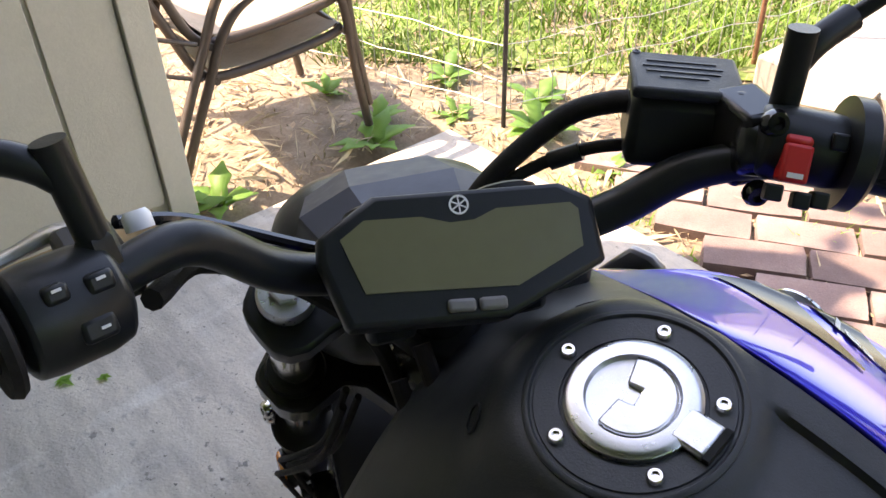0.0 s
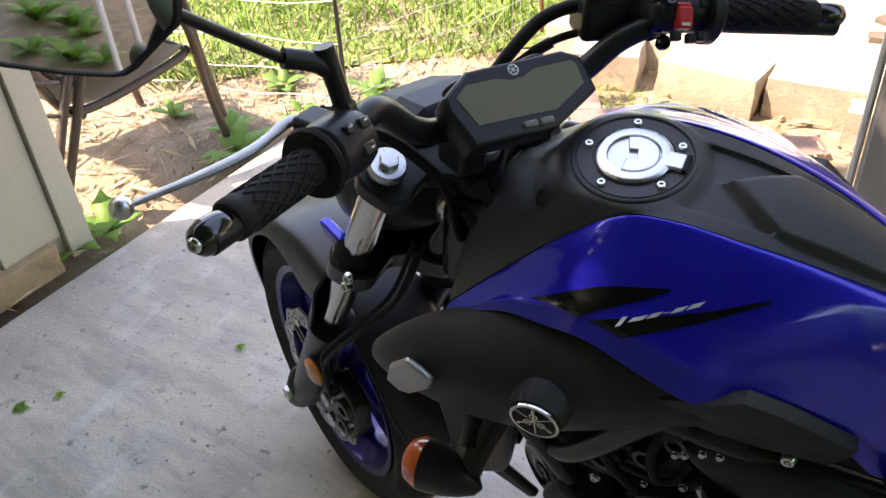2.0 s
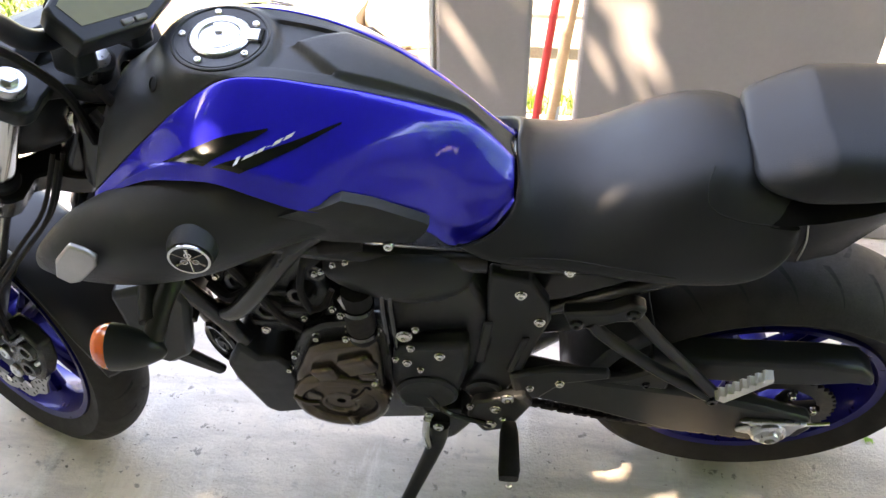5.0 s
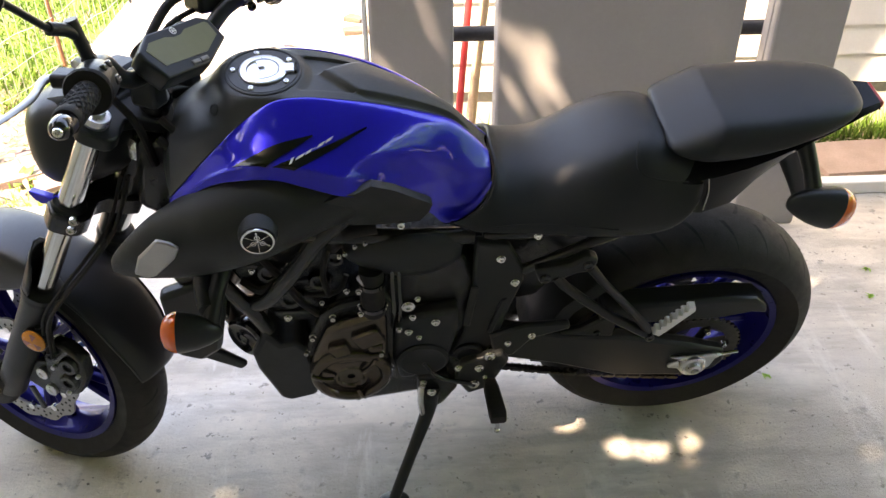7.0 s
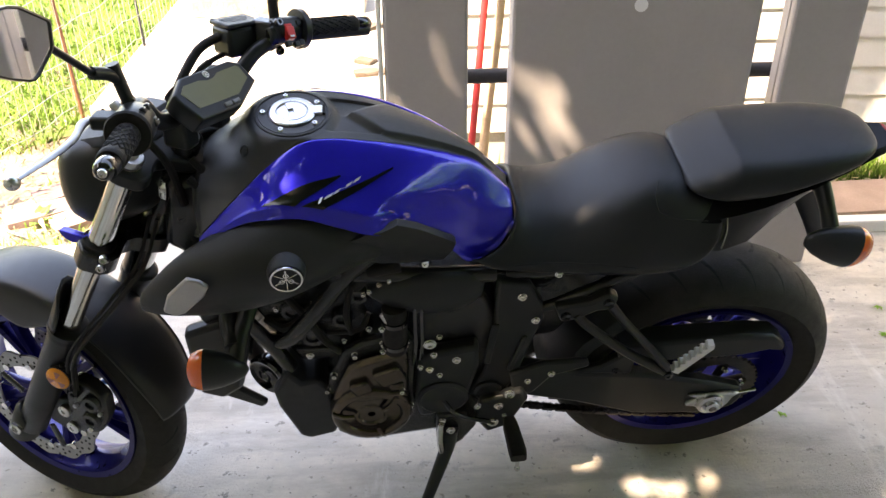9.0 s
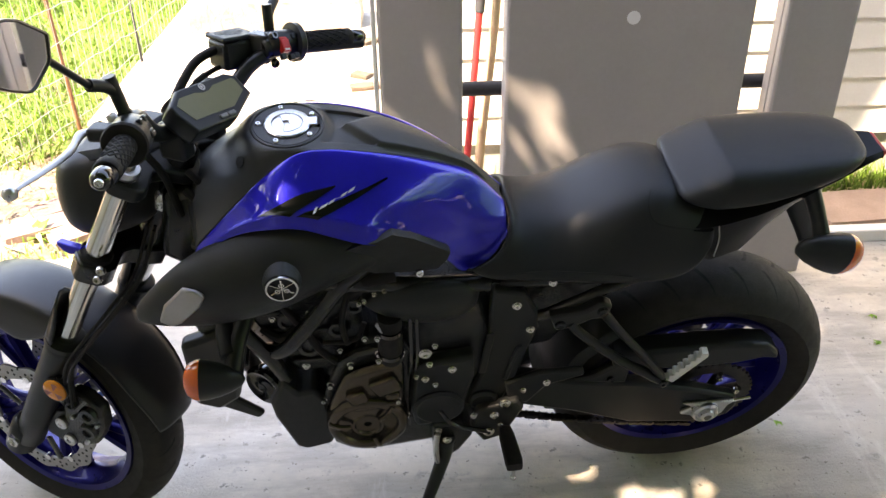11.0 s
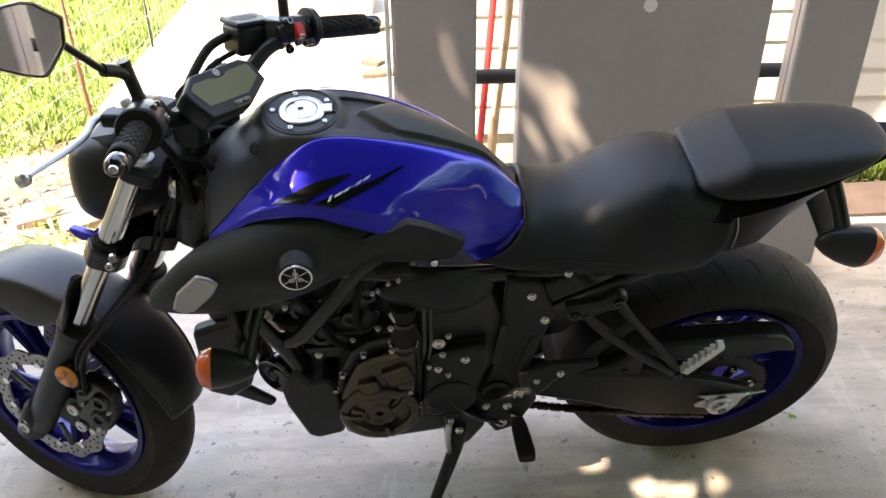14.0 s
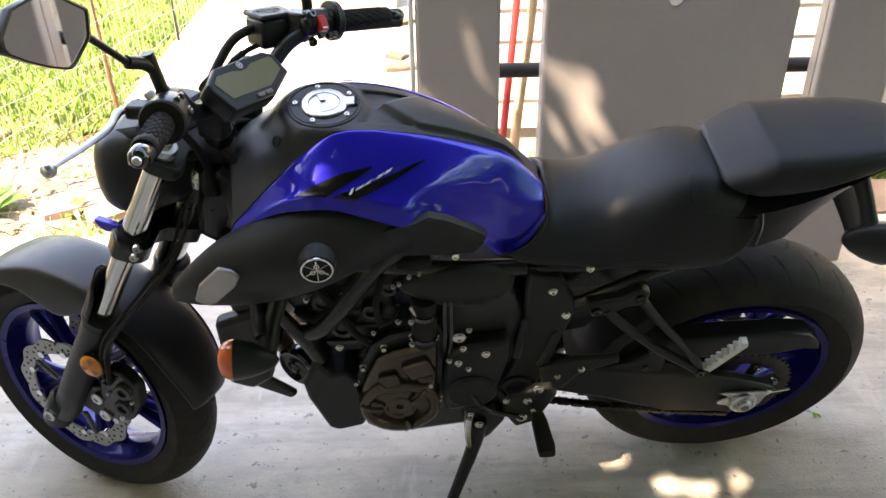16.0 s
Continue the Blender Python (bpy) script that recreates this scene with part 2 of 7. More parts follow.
def tube(bm, pts, r, seg=12, n=6, closed=False, squash=1.0, up=None, cap=True):
    """Sweeps a round (or squashed) section along a smoothed path; r: one radius or one for each point of pts."""
    path = smooth_path(pts, n)
    k = len(path)
    rs = [r] * k if not isinstance(r, (list, tuple)) else [float(np.interp(i / (k - 1), np.linspace(0, 1, len(r)), r)) for i in range(k)]
    rings, side = [], None
    for i, q in enumerate(path):
        d = (path[min(i + 1, k - 1)] - path[max(i - 1, 0)]).normalized()
        if side is None:
            ref = Vector(up) if up is not None else (V(0, 0, 1) if abs(d.z) < 0.9 else V(1, 0, 0))
            side = d.cross(ref).normalized()
        else:
            side = (side - d * side.dot(d)).normalized()
        top = side.cross(d)
        rings.append([bm.verts.new(q + side * (rs[i] * math.cos(2 * math.pi * j / seg)) + top * (rs[i] * squash * math.sin(2 * math.pi * j / seg))) for j in range(seg)])
    bridge(bm, rings, cap)
    return rings


def bridge(bm, rings, cap=True, wrap=True):
    for a, b in zip(rings, rings[1:]):
        n = len(a)
        for j in range(n if wrap else n - 1):
            bm.faces.new((a[j], a[(j + 1) % n], b[(j + 1) % n], b[j]))
    if cap and wrap:
        bm.faces.new(rings[0][::-1])
        bm.faces.new(rings[-1])


def loft(bm, sections, cap=True):
    rings = [[bm.verts.new(p) for p in s] for s in sections]
    bridge(bm, rings, cap)


def sheet(bm, grid):
    rows = [[bm.verts.new(p) for p in r] for r in grid]
    bridge(bm, rows, False, False)


def lathe(bm, profile, m=Matrix(), seg=32, closed=False):
    """Turns (radius, height) round the local z axis of m."""
    rings = []
    for r, h in profile:
        if r < 1e-6:
            rings.append([bm.verts.new(m @ V(0, 0, h))])
        else:
            rings.append([bm.verts.new(m @ V(r * math.cos(2 * math.pi * j / seg), r * math.sin(2 * math.pi * j / seg), h)) for j in range(seg)])
    if closed:
        rings.append(rings[0])
    for a, b in zip(rings, rings[1:]):
        for j in range(seg):
            f = [a[j % len(a)], a[(j + 1) % len(a)], b[(j + 1) % len(b)], b[j % len(b)]]
            f = [v for i, v in enumerate(f) if v not in f[:i]]
            if len(f) > 2:
                bm.faces.new(f)
    if not closed:
        for ring in (rings[0], rings[-1]):
            if len(ring) > 1:
                bm.faces.new(ring)


def along(p, d):
    """A frame at p whose z axis points along d."""
    return Matrix.Translation(p) @ Vector(d).to_track_quat("Z", "Y").to_matrix().to_4x4()


def plate(bm, outline, y0, y1):
    """An outline in x, z, from y0 to y1."""
    a = [bm.verts.new((x, y0, z)) for x, z in outline]
    b = [bm.verts.new((x, y1, z)) for x, z in outline]
    bridge(bm, [a, b])


def rod(bm, a, b, r, seg=12):
    a, b = Vector(a), Vector(b)
    lathe(bm, [(r, 0), (r, (b - a).length)], along(a, b - a), seg)


def ease(a, b, v):
    f = max(0.0, min(1.0, (v - a) / (b - a)))
    return f * f * (3 - 2 * f)


def bolt(bm, p, d, r=0.007, h=0.005, seg=10):
    """A button-head bolt with a hex recess."""
    lathe(bm, [(r, 0), (r, h * 0.5), (r * 0.75, h), (r * 0.45, h), (r * 0.42, h * 0.5), (0, h * 0.5)], along(p, d), seg)


def empty(name, m, label, category, group="", kind=""):
    e = new(name)
    e.matrix_world = m
    e.empty_display_size = 0.1
    return tagged(e, label, category, group, kind)

# ---- the ground ----
def ground_sheet():
    bm = bmesh.new()
    xs = sorted({-400, -120, -40, -15, 15, 40, 120, 400, *[round(-6 + 0.2 * i, 2) for i in range(61)]})
    ys = sorted({-400, -120, -40, -15, 15, 40, 120, 400, *[round(-4 + 0.2 * i, 2) for i in range(61)]})
    rows = []
    for x in xs:
        row = []
        for y in ys:
            under = -1.86 < x < 2.1 and -1.85 < y < 1.15
            h = -0.12 if under else -0.02 + 0.018 * noise.noise(Vector((x * 2.1, y * 2.1, 0))) + 0.008 * noise.noise(Vector((x * 7, y * 7, 3)))
            row.append((x, y, h))
        rows.append(row)
    sheet(bm, rows)
    return tagged(part("ground", bm, "dirt", smooth=60), "bare brown earth with dry straw and mulch", "ground", kind="structure")


ground_sheet()
bm = bmesh.new()
plate(bm, [(-1.83, -0.14), (2.25, -0.14), (2.25, 0.0), (-1.83, 0.0)], -1.8, 1.09)
slab = tagged(part("floor", bm, "concrete", smooth=0, bevel=0.008), "grey trowelled concrete slab with dark specks and stains", "floor", kind="structure")

# the shed wall beside the slab: panels between battens, on a bottom board
bm = bmesh.new()
box(bm, (-1.99, -2.15, 1.28), (0.10, 4.72, 2.56))
wall_west = tagged(part("wall_west", bm, "wallpaint", smooth=0), "beige painted vertical panel wall with seams and corner trim", "wall", kind="structure")
for y0, y1 in ((-4.5, -3.36), (-3.35, -2.16), (-2.15, -0.96), (-0.95, -0.05), (-0.045, 0.145)):
    bm = bmesh.new()
    box(bm, (-1.932, (y0 + y1) / 2, 1.31), (0.016, y1 - y0 - 0.006, 2.46))
    part("panel", bm, "wallpaint", wall_west, smooth=0, bevel=0.002)
bm = bmesh.new()
box(bm, (-1.925, 0.186, 1.28), (0.03, 0.076, 2.56))
box(bm, (-1.99, 0.217, 1.28), (0.13, 0.016, 2.56))
part("corner_trim", bm, "wallpaint", wall_west, smooth=0, bevel=0.003)
bm = bmesh.new()
box(bm, (-1.915, -2.2, 0.035), (0.05, 4.6, 0.09))
part("bottom_board", bm, "wood", wall_west, "weathered grey-brown bottom board", smooth=0, bevel=0.004)

# the house behind: lapped siding on a low foundation
bm = bmesh.new()
plate(bm, [(0.12, -0.1), (5.5, -0.1), (5.5, 2.6), (0.12, 2.6)], 1.58, 1.72)
house_wall = tagged(part("wall_north", bm, "foundation", smooth=0), "house wall of white lapped siding on a concrete foundation", "wall", kind="structure")
for i in range(20):
    z = 0.178 + 0.1165 * i
    bm = bmesh.new()
    a = [bm.verts.new((0.10, y, zz)) for y, zz in ((1.58, z), (1.556, z), (1.566, z + 0.122), (1.58, z + 0.122))]
    b = [bm.verts.new((5.5, y, zz)) for y, zz in ((1.58, z), (1.556, z), (1.566, z + 0.122), (1.58, z + 0.122))]
    bridge(bm, [a, b])
    part("siding_board", bm, "siding", house_wall, smooth=0)

# unseen wall added behind the camera: white siding, dark grey boards set its fill light
bm = bmesh.new()
box(bm, (3.6, -4.45, 1.55), (13.0, 0.14, 3.3))
south = tagged(part("wall_south", bm, "foundation", smooth=0), "unseen added wall of white and dark grey lapped siding", "wall", kind="structure")
for i in range(26):
    z = 0.10 + 0.1165 * i
    bm = bmesh.new()
    prof = ((-4.38, z), (-4.356, z), (-4.366, z + 0.122), (-4.38, z + 0.122))
    bridge(bm, [[bm.verts.new((x, y, zz)) for y, zz in prof] for x in (-2.9, -1.3)])
    part("siding_board", bm, "siding", south, smooth=0)
    bm = bmesh.new()
    bridge(bm, [[bm.verts.new((x, y, zz)) for y, zz in prof] for x in (-1.3, 10.0)])
    part("siding_board", bm, "darkwall", south, "dark grey siding board", smooth=0)

# board fence far behind the lawn
bm = bmesh.new()
box(bm, (-9.0, 4.0, 0.95), (0.04, 20.0, 2.1))
far_fence = tagged(part("wall_far", bm, "wood", smooth=0), "weathered board fence beyond the lawn", "fence", kind="structure")

# the house roof: an eave over the siding and the slope behind it
bm = bmesh.new()
prof = ((1.12, 2.62), (1.12, 2.74), (4.5, 4.3), (4.5, 4.18), (1.60, 2.62))
bridge(bm, [[bm.verts.new((x, y, z)) for y, z in prof] for x in (-0.1, 5.6)])
tagged(part("roof", bm, "darkwall", smooth=0), "dark house roof with a shallow eave", "roof", kind="structure")

# ---- the motorcycle: x to its rear, y to its right, z up; leaning on its side stand, the front wheel turned right ----
BIKE = Matrix.Translation((-0.013, 0.056, 0)) @ pose(0, 0, 0, 0, 0, 2.8) @ pose(0, 0, 0, 14.4, 0, 0)
AXIS = Vector((math.sin(radians(27.1)), 0, math.cos(radians(27.1))))
PIVOT = Vector((-0.79, 0, 0))
TURN = Matrix.Translation(PIVOT) @ Matrix.Rotation(radians(-29.3), 4, AXIS) @ Matrix.Translation(-PIVOT)
MIRROR_Y = Matrix.Diagonal((1, -1, 1, 1))
bike = empty("motorcycle", BIKE, "blue and black naked motorcycle leaning on its side stand", "motorcycle")


def both(name, make, material, parent, label="", m=None, **kw):
    """A part on the left side and its mirror image on the right."""
    out = []
    for side in (Matrix(), MIRROR_Y):
        bm = bmesh.new()
        make(bm)
        out.append(part(name, bm, material, parent, label, m=(m or Matrix()) @ side, **kw))
    return out


# wheels
def tyre_profile(R, w, depth):
    pr = []
    for i in range(13):
        v = -1 + i / 6
        pr.append((R - depth * (1 - math.sqrt(max(0, 1 - (v * 0.985) ** 2))), v * w / 2))
    return pr + [(R - depth - 0.022, w * 0.40), (R - depth - 0.030, w * 0.36), (R - depth - 0.030, -w * 0.36), (R - depth - 0.022, -w * 0.40)]


def wheel(name, c, R, w, depth, rim_r, m, spokes, label):
    base = m @ Matrix.Translation(c) @ Matrix.Rotation(radians(-90), 4, "X")      # local z along the axle, to the right
    hub = bmesh.new()
    lathe(hub, [(0.020, -0.055), (0.042, -0.050), (0.045, -0.02), (0.045, 0.02), (0.042, 0.05), (0.020, 0.055)], base, 28)
    wh = part(name, hub, "bluerim", bike, label)
    bm = bmesh.new()
    lathe(bm, tyre_profile(R, w, depth), base, 96, closed=True)
    part("tyre", bm, "rubber", wh, "worn black road tyre with angled tread grooves")
    bm = bmesh.new()
    hw = w * 0.37
    lathe(bm, [(rim_r + 0.006, -hw), (rim_r + 0.004, -hw - 0.006), (rim_r - 0.010, -hw - 0.003), (rim_r - 0.014, -hw + 0.012), (rim_r - 0.026, -hw + 0.030),
               (rim_r - 0.030, 0), (rim_r - 0.026, hw - 0.030), (rim_r - 0.014, hw - 0.012), (rim_r - 0.010, hw + 0.003), (rim_r + 0.004, hw + 0.006), (rim_r + 0.006, hw)], base, 80, closed=True)
    part("rim", bm, "bluerim", wh, "metallic blue cast rim")
    for k in range(spokes):
        for d in (-0.13, 0.13):
            bm = bmesh.new()
            a0 = 2 * math.pi * k / spokes + 0.3
            p0, p1 = a0 + d * 0.6, a0 + d * 1.15
            q = [V(0.036 * math.cos(p0), 0.036 * math.sin(p0), 0), V(0.11 * math.cos((p0 + p1) / 2), 0.11 * math.sin((p0 + p1) / 2), -0.006), V((rim_r - 0.022) * math.cos(p1), (rim_r - 0.022) * math.sin(p1), 0)]
            tube(bm, q, [0.016, 0.011, 0.013], seg=8, n=4, squash=1.35, up=(0, 0, 1))
            part("spoke", bm, "bluerim", wh, m=base)
    # tread grooves, proud by a hair as dark slits
    n = 26
    for s in (-1, 1):
        for k in range(n):
            bm = bmesh.new()
            a0 = 2 * math.pi * (k + (0.5 if s > 0 else 0)) / n
            pts = []
            for j in range(6):
                v = s * (0.12 + 0.68 * j / 5)
                rr = R - depth * (1 - math.sqrt(1 - v * v)) + 0.0006
                a = a0 + 0.030 * j - 0.002 * j * j
                wd = 0.0048 * (1.15 - 0.22 * j) / rr
                pts.append([V(rr * math.cos(a + e), rr * math.sin(a + e), v * w / 2) for e in (-wd, wd)])
            sheet(bm, pts)
            part("tread_groove", bm, "groove", wh, m=base, smooth=0)
    return wh, base


fwheel, fbase = wheel("front_wheel", (-0.70, 0, 0.30), 0.30, 0.12, 0.052, 0.216, TURN, 5, "front wheel with blue cast rim and black tyre")
rwheel, rbase = wheel("rear_wheel", (0.70, 0, 0.315), 0.315, 0.18, 0.062, 0.218, Matrix(), 5, "rear wheel with blue cast rim and wide black tyre")


def brake_disc(parent, base, z, R, r0):
    """A wave-edged drilled disc: rings of quads that leave the holes open."""
    bm = bmesh.new()
    n = 120
    ring = []
    for side in (-0.0025, 0.0025):
        for rr in (r0, None):
            vs = []
            for j in range(n):
                a = 2 * math.pi * j / n
                r = rr if rr else R + 0.004 * math.sin(12 * a)
                vs.append(bm.verts.new((r * math.cos(a), r * math.sin(a), z + side)))
            ring.append(vs)
    bridge(bm, [ring[0], ring[1], ring[3], ring[2], ring[0]], False)
    d = part("brake_disc", bm, "disc", parent, "drilled steel brake disc with a wavy edge", m=base)
    bm = bmesh.new()
    for j in range(48):
        a = 2 * math.pi * j / 48
        for i, rr in enumerate((0.30, 0.62)):
            r = r0 + (R - r0) * (rr + 0.25 * ((j % 3) - 1) * (1 if i else -1) * 0.6 + 0.05)
            lathe(bm, [(0.0032, z - 0.0029), (0.0032, z + 0.0029)], Matrix.Translation((r * math.cos(a), r * math.sin(a), 0)), 8)
    part("drill_holes", bm, "groove", d, m=base)["kind"] = "stuff"
    for j in range(5):
        bm = bmesh.new()
        a = 2 * math.pi * j / 5
        tube(bm, [(0.05 * math.cos(a), 0.05 * math.sin(a), z), (r0 * 1.02 * math.cos(a), r0 * 1.02 * math.sin(a), z)], 0.010, seg=8, n=1, squash=0.35)
        part("carrier_arm", bm, "frame", d, m=base)
    for j in range(10):
        bm = bmesh.new()
        a = 2 * math.pi * (j + 0.5) / 10
        lathe(bm, [(0.008, -0.005 + z), (0.008, 0.005 + z)], Matrix.Translation((r0 * 1.03 * math.cos(a), r0 * 1.03 * math.sin(a), 0)), 12)
        part("rivet", bm, "steel", d, m=base)


bm = bmesh.new()
lathe(bm, [(0.004, 0), (0.004, 0.022), (0.006, 0.024), (0.006, 0.040), (0.003, 0.043)], fbase @ Matrix.Translation((0.160, -0.085, -0.012)) @ pose(0, 0, 0, 0, -90, -28), 12)
part("valve_cap", bm, "valveblue", fwheel, "bright blue valve cap")
brake_disc(fwheel, fbase, -0.068, 0.141, 0.108)
brake_disc(fwheel, fbase, 0.068, 0.141, 0.108)
brake_disc(rwheel, rbase, 0.075, 0.122, 0.092)

# the front end, built straight ahead and turned with the steering
FORK = lambda z, y=0.0: V(-0.686 + (z - 0.30) * 0.533, y, z)
for y in (-0.104, 0.104):
    bm = bmesh.new()
    rod(bm, FORK(0.60, y), FORK(0.985, y), 0.0205, 24)
    leg = part("fork_leg", bm, "chrome", bike, "polished steel fork tube in a black lower leg", m=TURN)
    bm = bmesh.new()
    d = FORK(1, y) - FORK(0, y)
    lathe(bm, [(0.020, -0.012), (0.030, 0.0), (0.031, 0.10), (0.0315, 0.30), (0.0325, 0.325), (0.0325, 0.345), (0.028, 0.352), (0.0215, 0.352)], along(FORK(0.29, y), d), 28)
    part("lower_leg", bm, "satin", leg, m=TURN)
    s = 1 if y > 0 else -1
    bm = bmesh.new()       # curved shield in front of the seal, its top edge rounded
    ax = along(FORK(0.585, y), d)
    fwd = math.atan2((ax.inverted().to_3x3() @ V(-1, 0, 0)).y, (ax.inverted().to_3x3() @ V(-1, 0, 0)).x)
    rows = []
    for j in range(7):
        h = j / 6
        half = radians(82) * math.sqrt(max(0.02, 1 - h ** 3.2))
        rows.append([ax @ V((0.036 + 0.003 * h) * math.cos(fwd + half * k / 5), (0.036 + 0.003 * h) * math.sin(fwd + half * k / 5), 0.016 + 0.112 * h) for k in range(-5, 6)])
    sheet(bm, rows)
    part("seal_guard", bm, "satin", leg, m=TURN, solid=0.004)
    bm = bmesh.new()
    lathe(bm, [(0.0335, 0.0), (0.0370, 0.003), (0.0370, 0.014), (0.0300, 0.019), (0.0225, 0.019)], along(FORK(0.590, y), d), 30)
    part("seal_collar", bm, "satin", leg, m=TURN)
    bm = bmesh.new()
    top = along(FORK(0.993, y), d)
    lathe(bm, [(0.0215, -0.004), (0.0215, 0.004), (0.0195, 0.0065), (0, 0.0065)], top, 32)
    cap = part("fork_cap", bm, "silver", leg, "bright aluminium fork cap", m=TURN)
    bm = bmesh.new()
    lathe(bm, [(0.0115, 0.0065), (0.0115, 0.013), (0.010, 0.0145), (0, 0.0145)], top, 6)
    part("hex_head", bm, "silver", cap, m=TURN, smooth=0)
    bm = bmesh.new()
    lathe(bm, [(0.022, -0.05 * 1), (0.032, -0.046), (0.033, -0.02), (0.033, 0.03), (0.026, 0.04)], along(V(-0.700, y, 0.30), d), 20)
    part("axle_clamp", bm, "satin", leg, m=TURN)
    bm = bmesh.new()
    lathe(bm, [(0.014, 0), (0.014, 0.008), (0.009, 0.010), (0.008, 0.004), (0, 0.004)], along(V(-0.70, y * 1.30, 0.30), V(0, s, 0)), 6)
    part("axle_nut", bm, "steel", leg, m=TURN, smooth=0)
    bm = bmesh.new()
    rf = along(V(-0.548, s * 0.140, 0.490), V(0.10, s, 0.02))
    lathe(bm, [(0.0245, -0.012), (0.0245, 0.0), (0.020, 0.003), (0, 0.004)], rf, 28)
    ref = part("reflector", bm, "orange", leg, "round orange fork reflector", m=TURN)
    for k in range(3):
        bm = bmesh.new()
        a0 = radians(75 + 120 * k)
        bm.faces.new([bm.verts.new(rf @ V(r * math.cos(a), r * math.sin(a), 0.0045 - 0.0012 * (r / 0.02) ** 2)) for r, a in ((0.003, a0), (0.019, a0 - 0.38), (0.0198, a0), (0.019, a0 + 0.38))])
        part("prism_sector", bm, "amberdark", ref, m=TURN, smooth=0)
    bm = bmesh.new()
    lathe(bm, [(0.0265, -0.013), (0.0265, -0.002), (0.0245, -0.002)], rf, 28)
    part("reflector_cup", bm, "satin", ref, m=TURN)
    bm = bmesh.new()
    tube(bm, [V(-0.548, s * 0.132, 0.490), V(-0.56, s * 0.108, 0.50)], 0.008, seg=8, n=1)
    part("reflector_stay", bm, "satin", ref, m=TURN)

bm = bmesh.new()      # axle
rod(bm, (-0.70, -0.125, 0.30), (-0.70, 0.125, 0.30), 0.010, 16)
part("front_axle", bm, "steel", bike, m=TURN)


def clamp(z, t, half, name, material, stem_r):
    bm = bmesh.new()
    ring = []
    up = AXIS
    f0 = FORK(z)
    ax = PIVOT + AXIS * (z / AXIS.z)
    for h in (-t / 2, t / 2):
        row = []
        for k in range(40):
            a = 2 * math.pi * k / 40
            y = math.sin(a) * half
            near = math.exp(-((abs(y) - 0.104) / 0.035) ** 2)
            mid = math.exp(-(y / 0.04) ** 2)
            front = -0.022 * near - 0.010
            back = 0.030 * near + (0.050 + stem_r) * mid + 0.012
            x = (front if math.cos(a) < 0 else back) * min(1, abs(math.cos(a)) * 2.2)
            row.append(V(f0.x + x * math.cos(radians(27.1)), y, f0.z - x * math.sin(radians(27.1))) + up * h)
        ring.append([bm.verts.new(p) for p in row])
    bridge(bm, ring)
    return part(name, bm, material, bike, m=TURN, bevel=0.004)


upper = clamp(0.972, 0.026, 0.136, "upper_clamp", "satin", 0.012)
lower = clamp(0.795, 0.042, 0.142, "lower_clamp", "frame", 0.012)
for z in (0.795, 0.775):
    bm = bmesh.new()
    bolt(bm, FORK(z, -0.104) + V(0.043, -0.030, 0.012), V(0.35, -1, 0.1), 0.0085, 0.007, 14)
    part("pinch_bolt", bm, "steel", lower, m=TURN)
for y in (-0.104, 0.104):
    bm = bmesh.new()
    lathe(bm, [(0.0265, -0.026), (0.0285, -0.02), (0.0285, 0.022), (0.0265, 0.028)], along(FORK(0.795, y), AXIS), 28)
    part("clamp_collar", bm, "satin", lower, m=TURN)
bm = bmesh.new()
stem = PIVOT + AXIS * (0.992 / AXIS.z)
lathe(bm, [(0.017, -0.02), (0.017, 0.004), (0.013, 0.010), (0, 0.010)], along(stem, AXIS), 24)
part("stem_nut", bm, "silver", upper, "bright steering stem nut", m=TURN)
bm = bmesh.new()
rod(bm, PIVOT + AXIS * (0.76 / AXIS.z), stem, 0.024, 20)
part("steering_stem", bm, "frame", bike, m=TURN)
bm = bmesh.new()
lathe(bm, [(0.033, 0.0), (0.036, 0.012), (0.036, 0.026), (0.030, 0.034)], along(PIVOT + AXIS * (0.885 / AXIS.z), AXIS), 28)
part("stem_ring", bm, "steel", bike, "machined steering head ring", m=TURN)

# front mudguard: a long tail behind the wheel, flanks that reach down to the fork legs
bm = bmesh.new()
rows = []
for i in range(23):
    a = radians(169 - i * 8.6)          # from behind over the top to ahead
    f = i / 22
    r = 0.322 + 0.010 * math.sin(math.pi * f) + 0.008 * (1 - ease(0.0, 0.25, f))
    w = 0.076 * ease(-0.5, 0.05, f) * (1 - 0.55 * ease(0.62, 1.05, f)) * (0.74 + 0.26 * ease(0.0, 0.12, f))
    flank = 0.017 + 0.095 * math.exp(-((f - 0.40) / 0.10) ** 2) + 0.020 * ease(0.42, 0.60, f)
    row = []
    for v, dr in ((-1.02, flank), (-1.0, flank * 0.5), (-0.97, 0.016), (-0.86, 0.007), (-0.5, 0.002), (0, 0), (0.5, 0.002), (0.86, 0.007), (0.97, 0.016), (1.0, flank * 0.5), (1.02, flank)):
        row.append(V(-0.70 - (r - dr) * math.cos(a), w * v, 0.30 + (r - dr) * math.sin(a)))
    rows.append(row)
sheet(bm, rows)
part("front_mudguard", bm, "guardplastic", bike, "matt dark grey plastic front mudguard", m=TURN, solid=0.004, sub=1)

# brake calipers: two bolted halves, piston bosses, a hose union
def caliper(bm):
    plate(bm, [(-0.578, 0.315), (-0.542, 0.318), (-0.506, 0.335), (-0.482, 0.385), (-0.482, 0.432), (-0.512, 0.456), (-0.552, 0.462), (-0.574, 0.420), (-0.582, 0.360)], -0.108, -0.076)


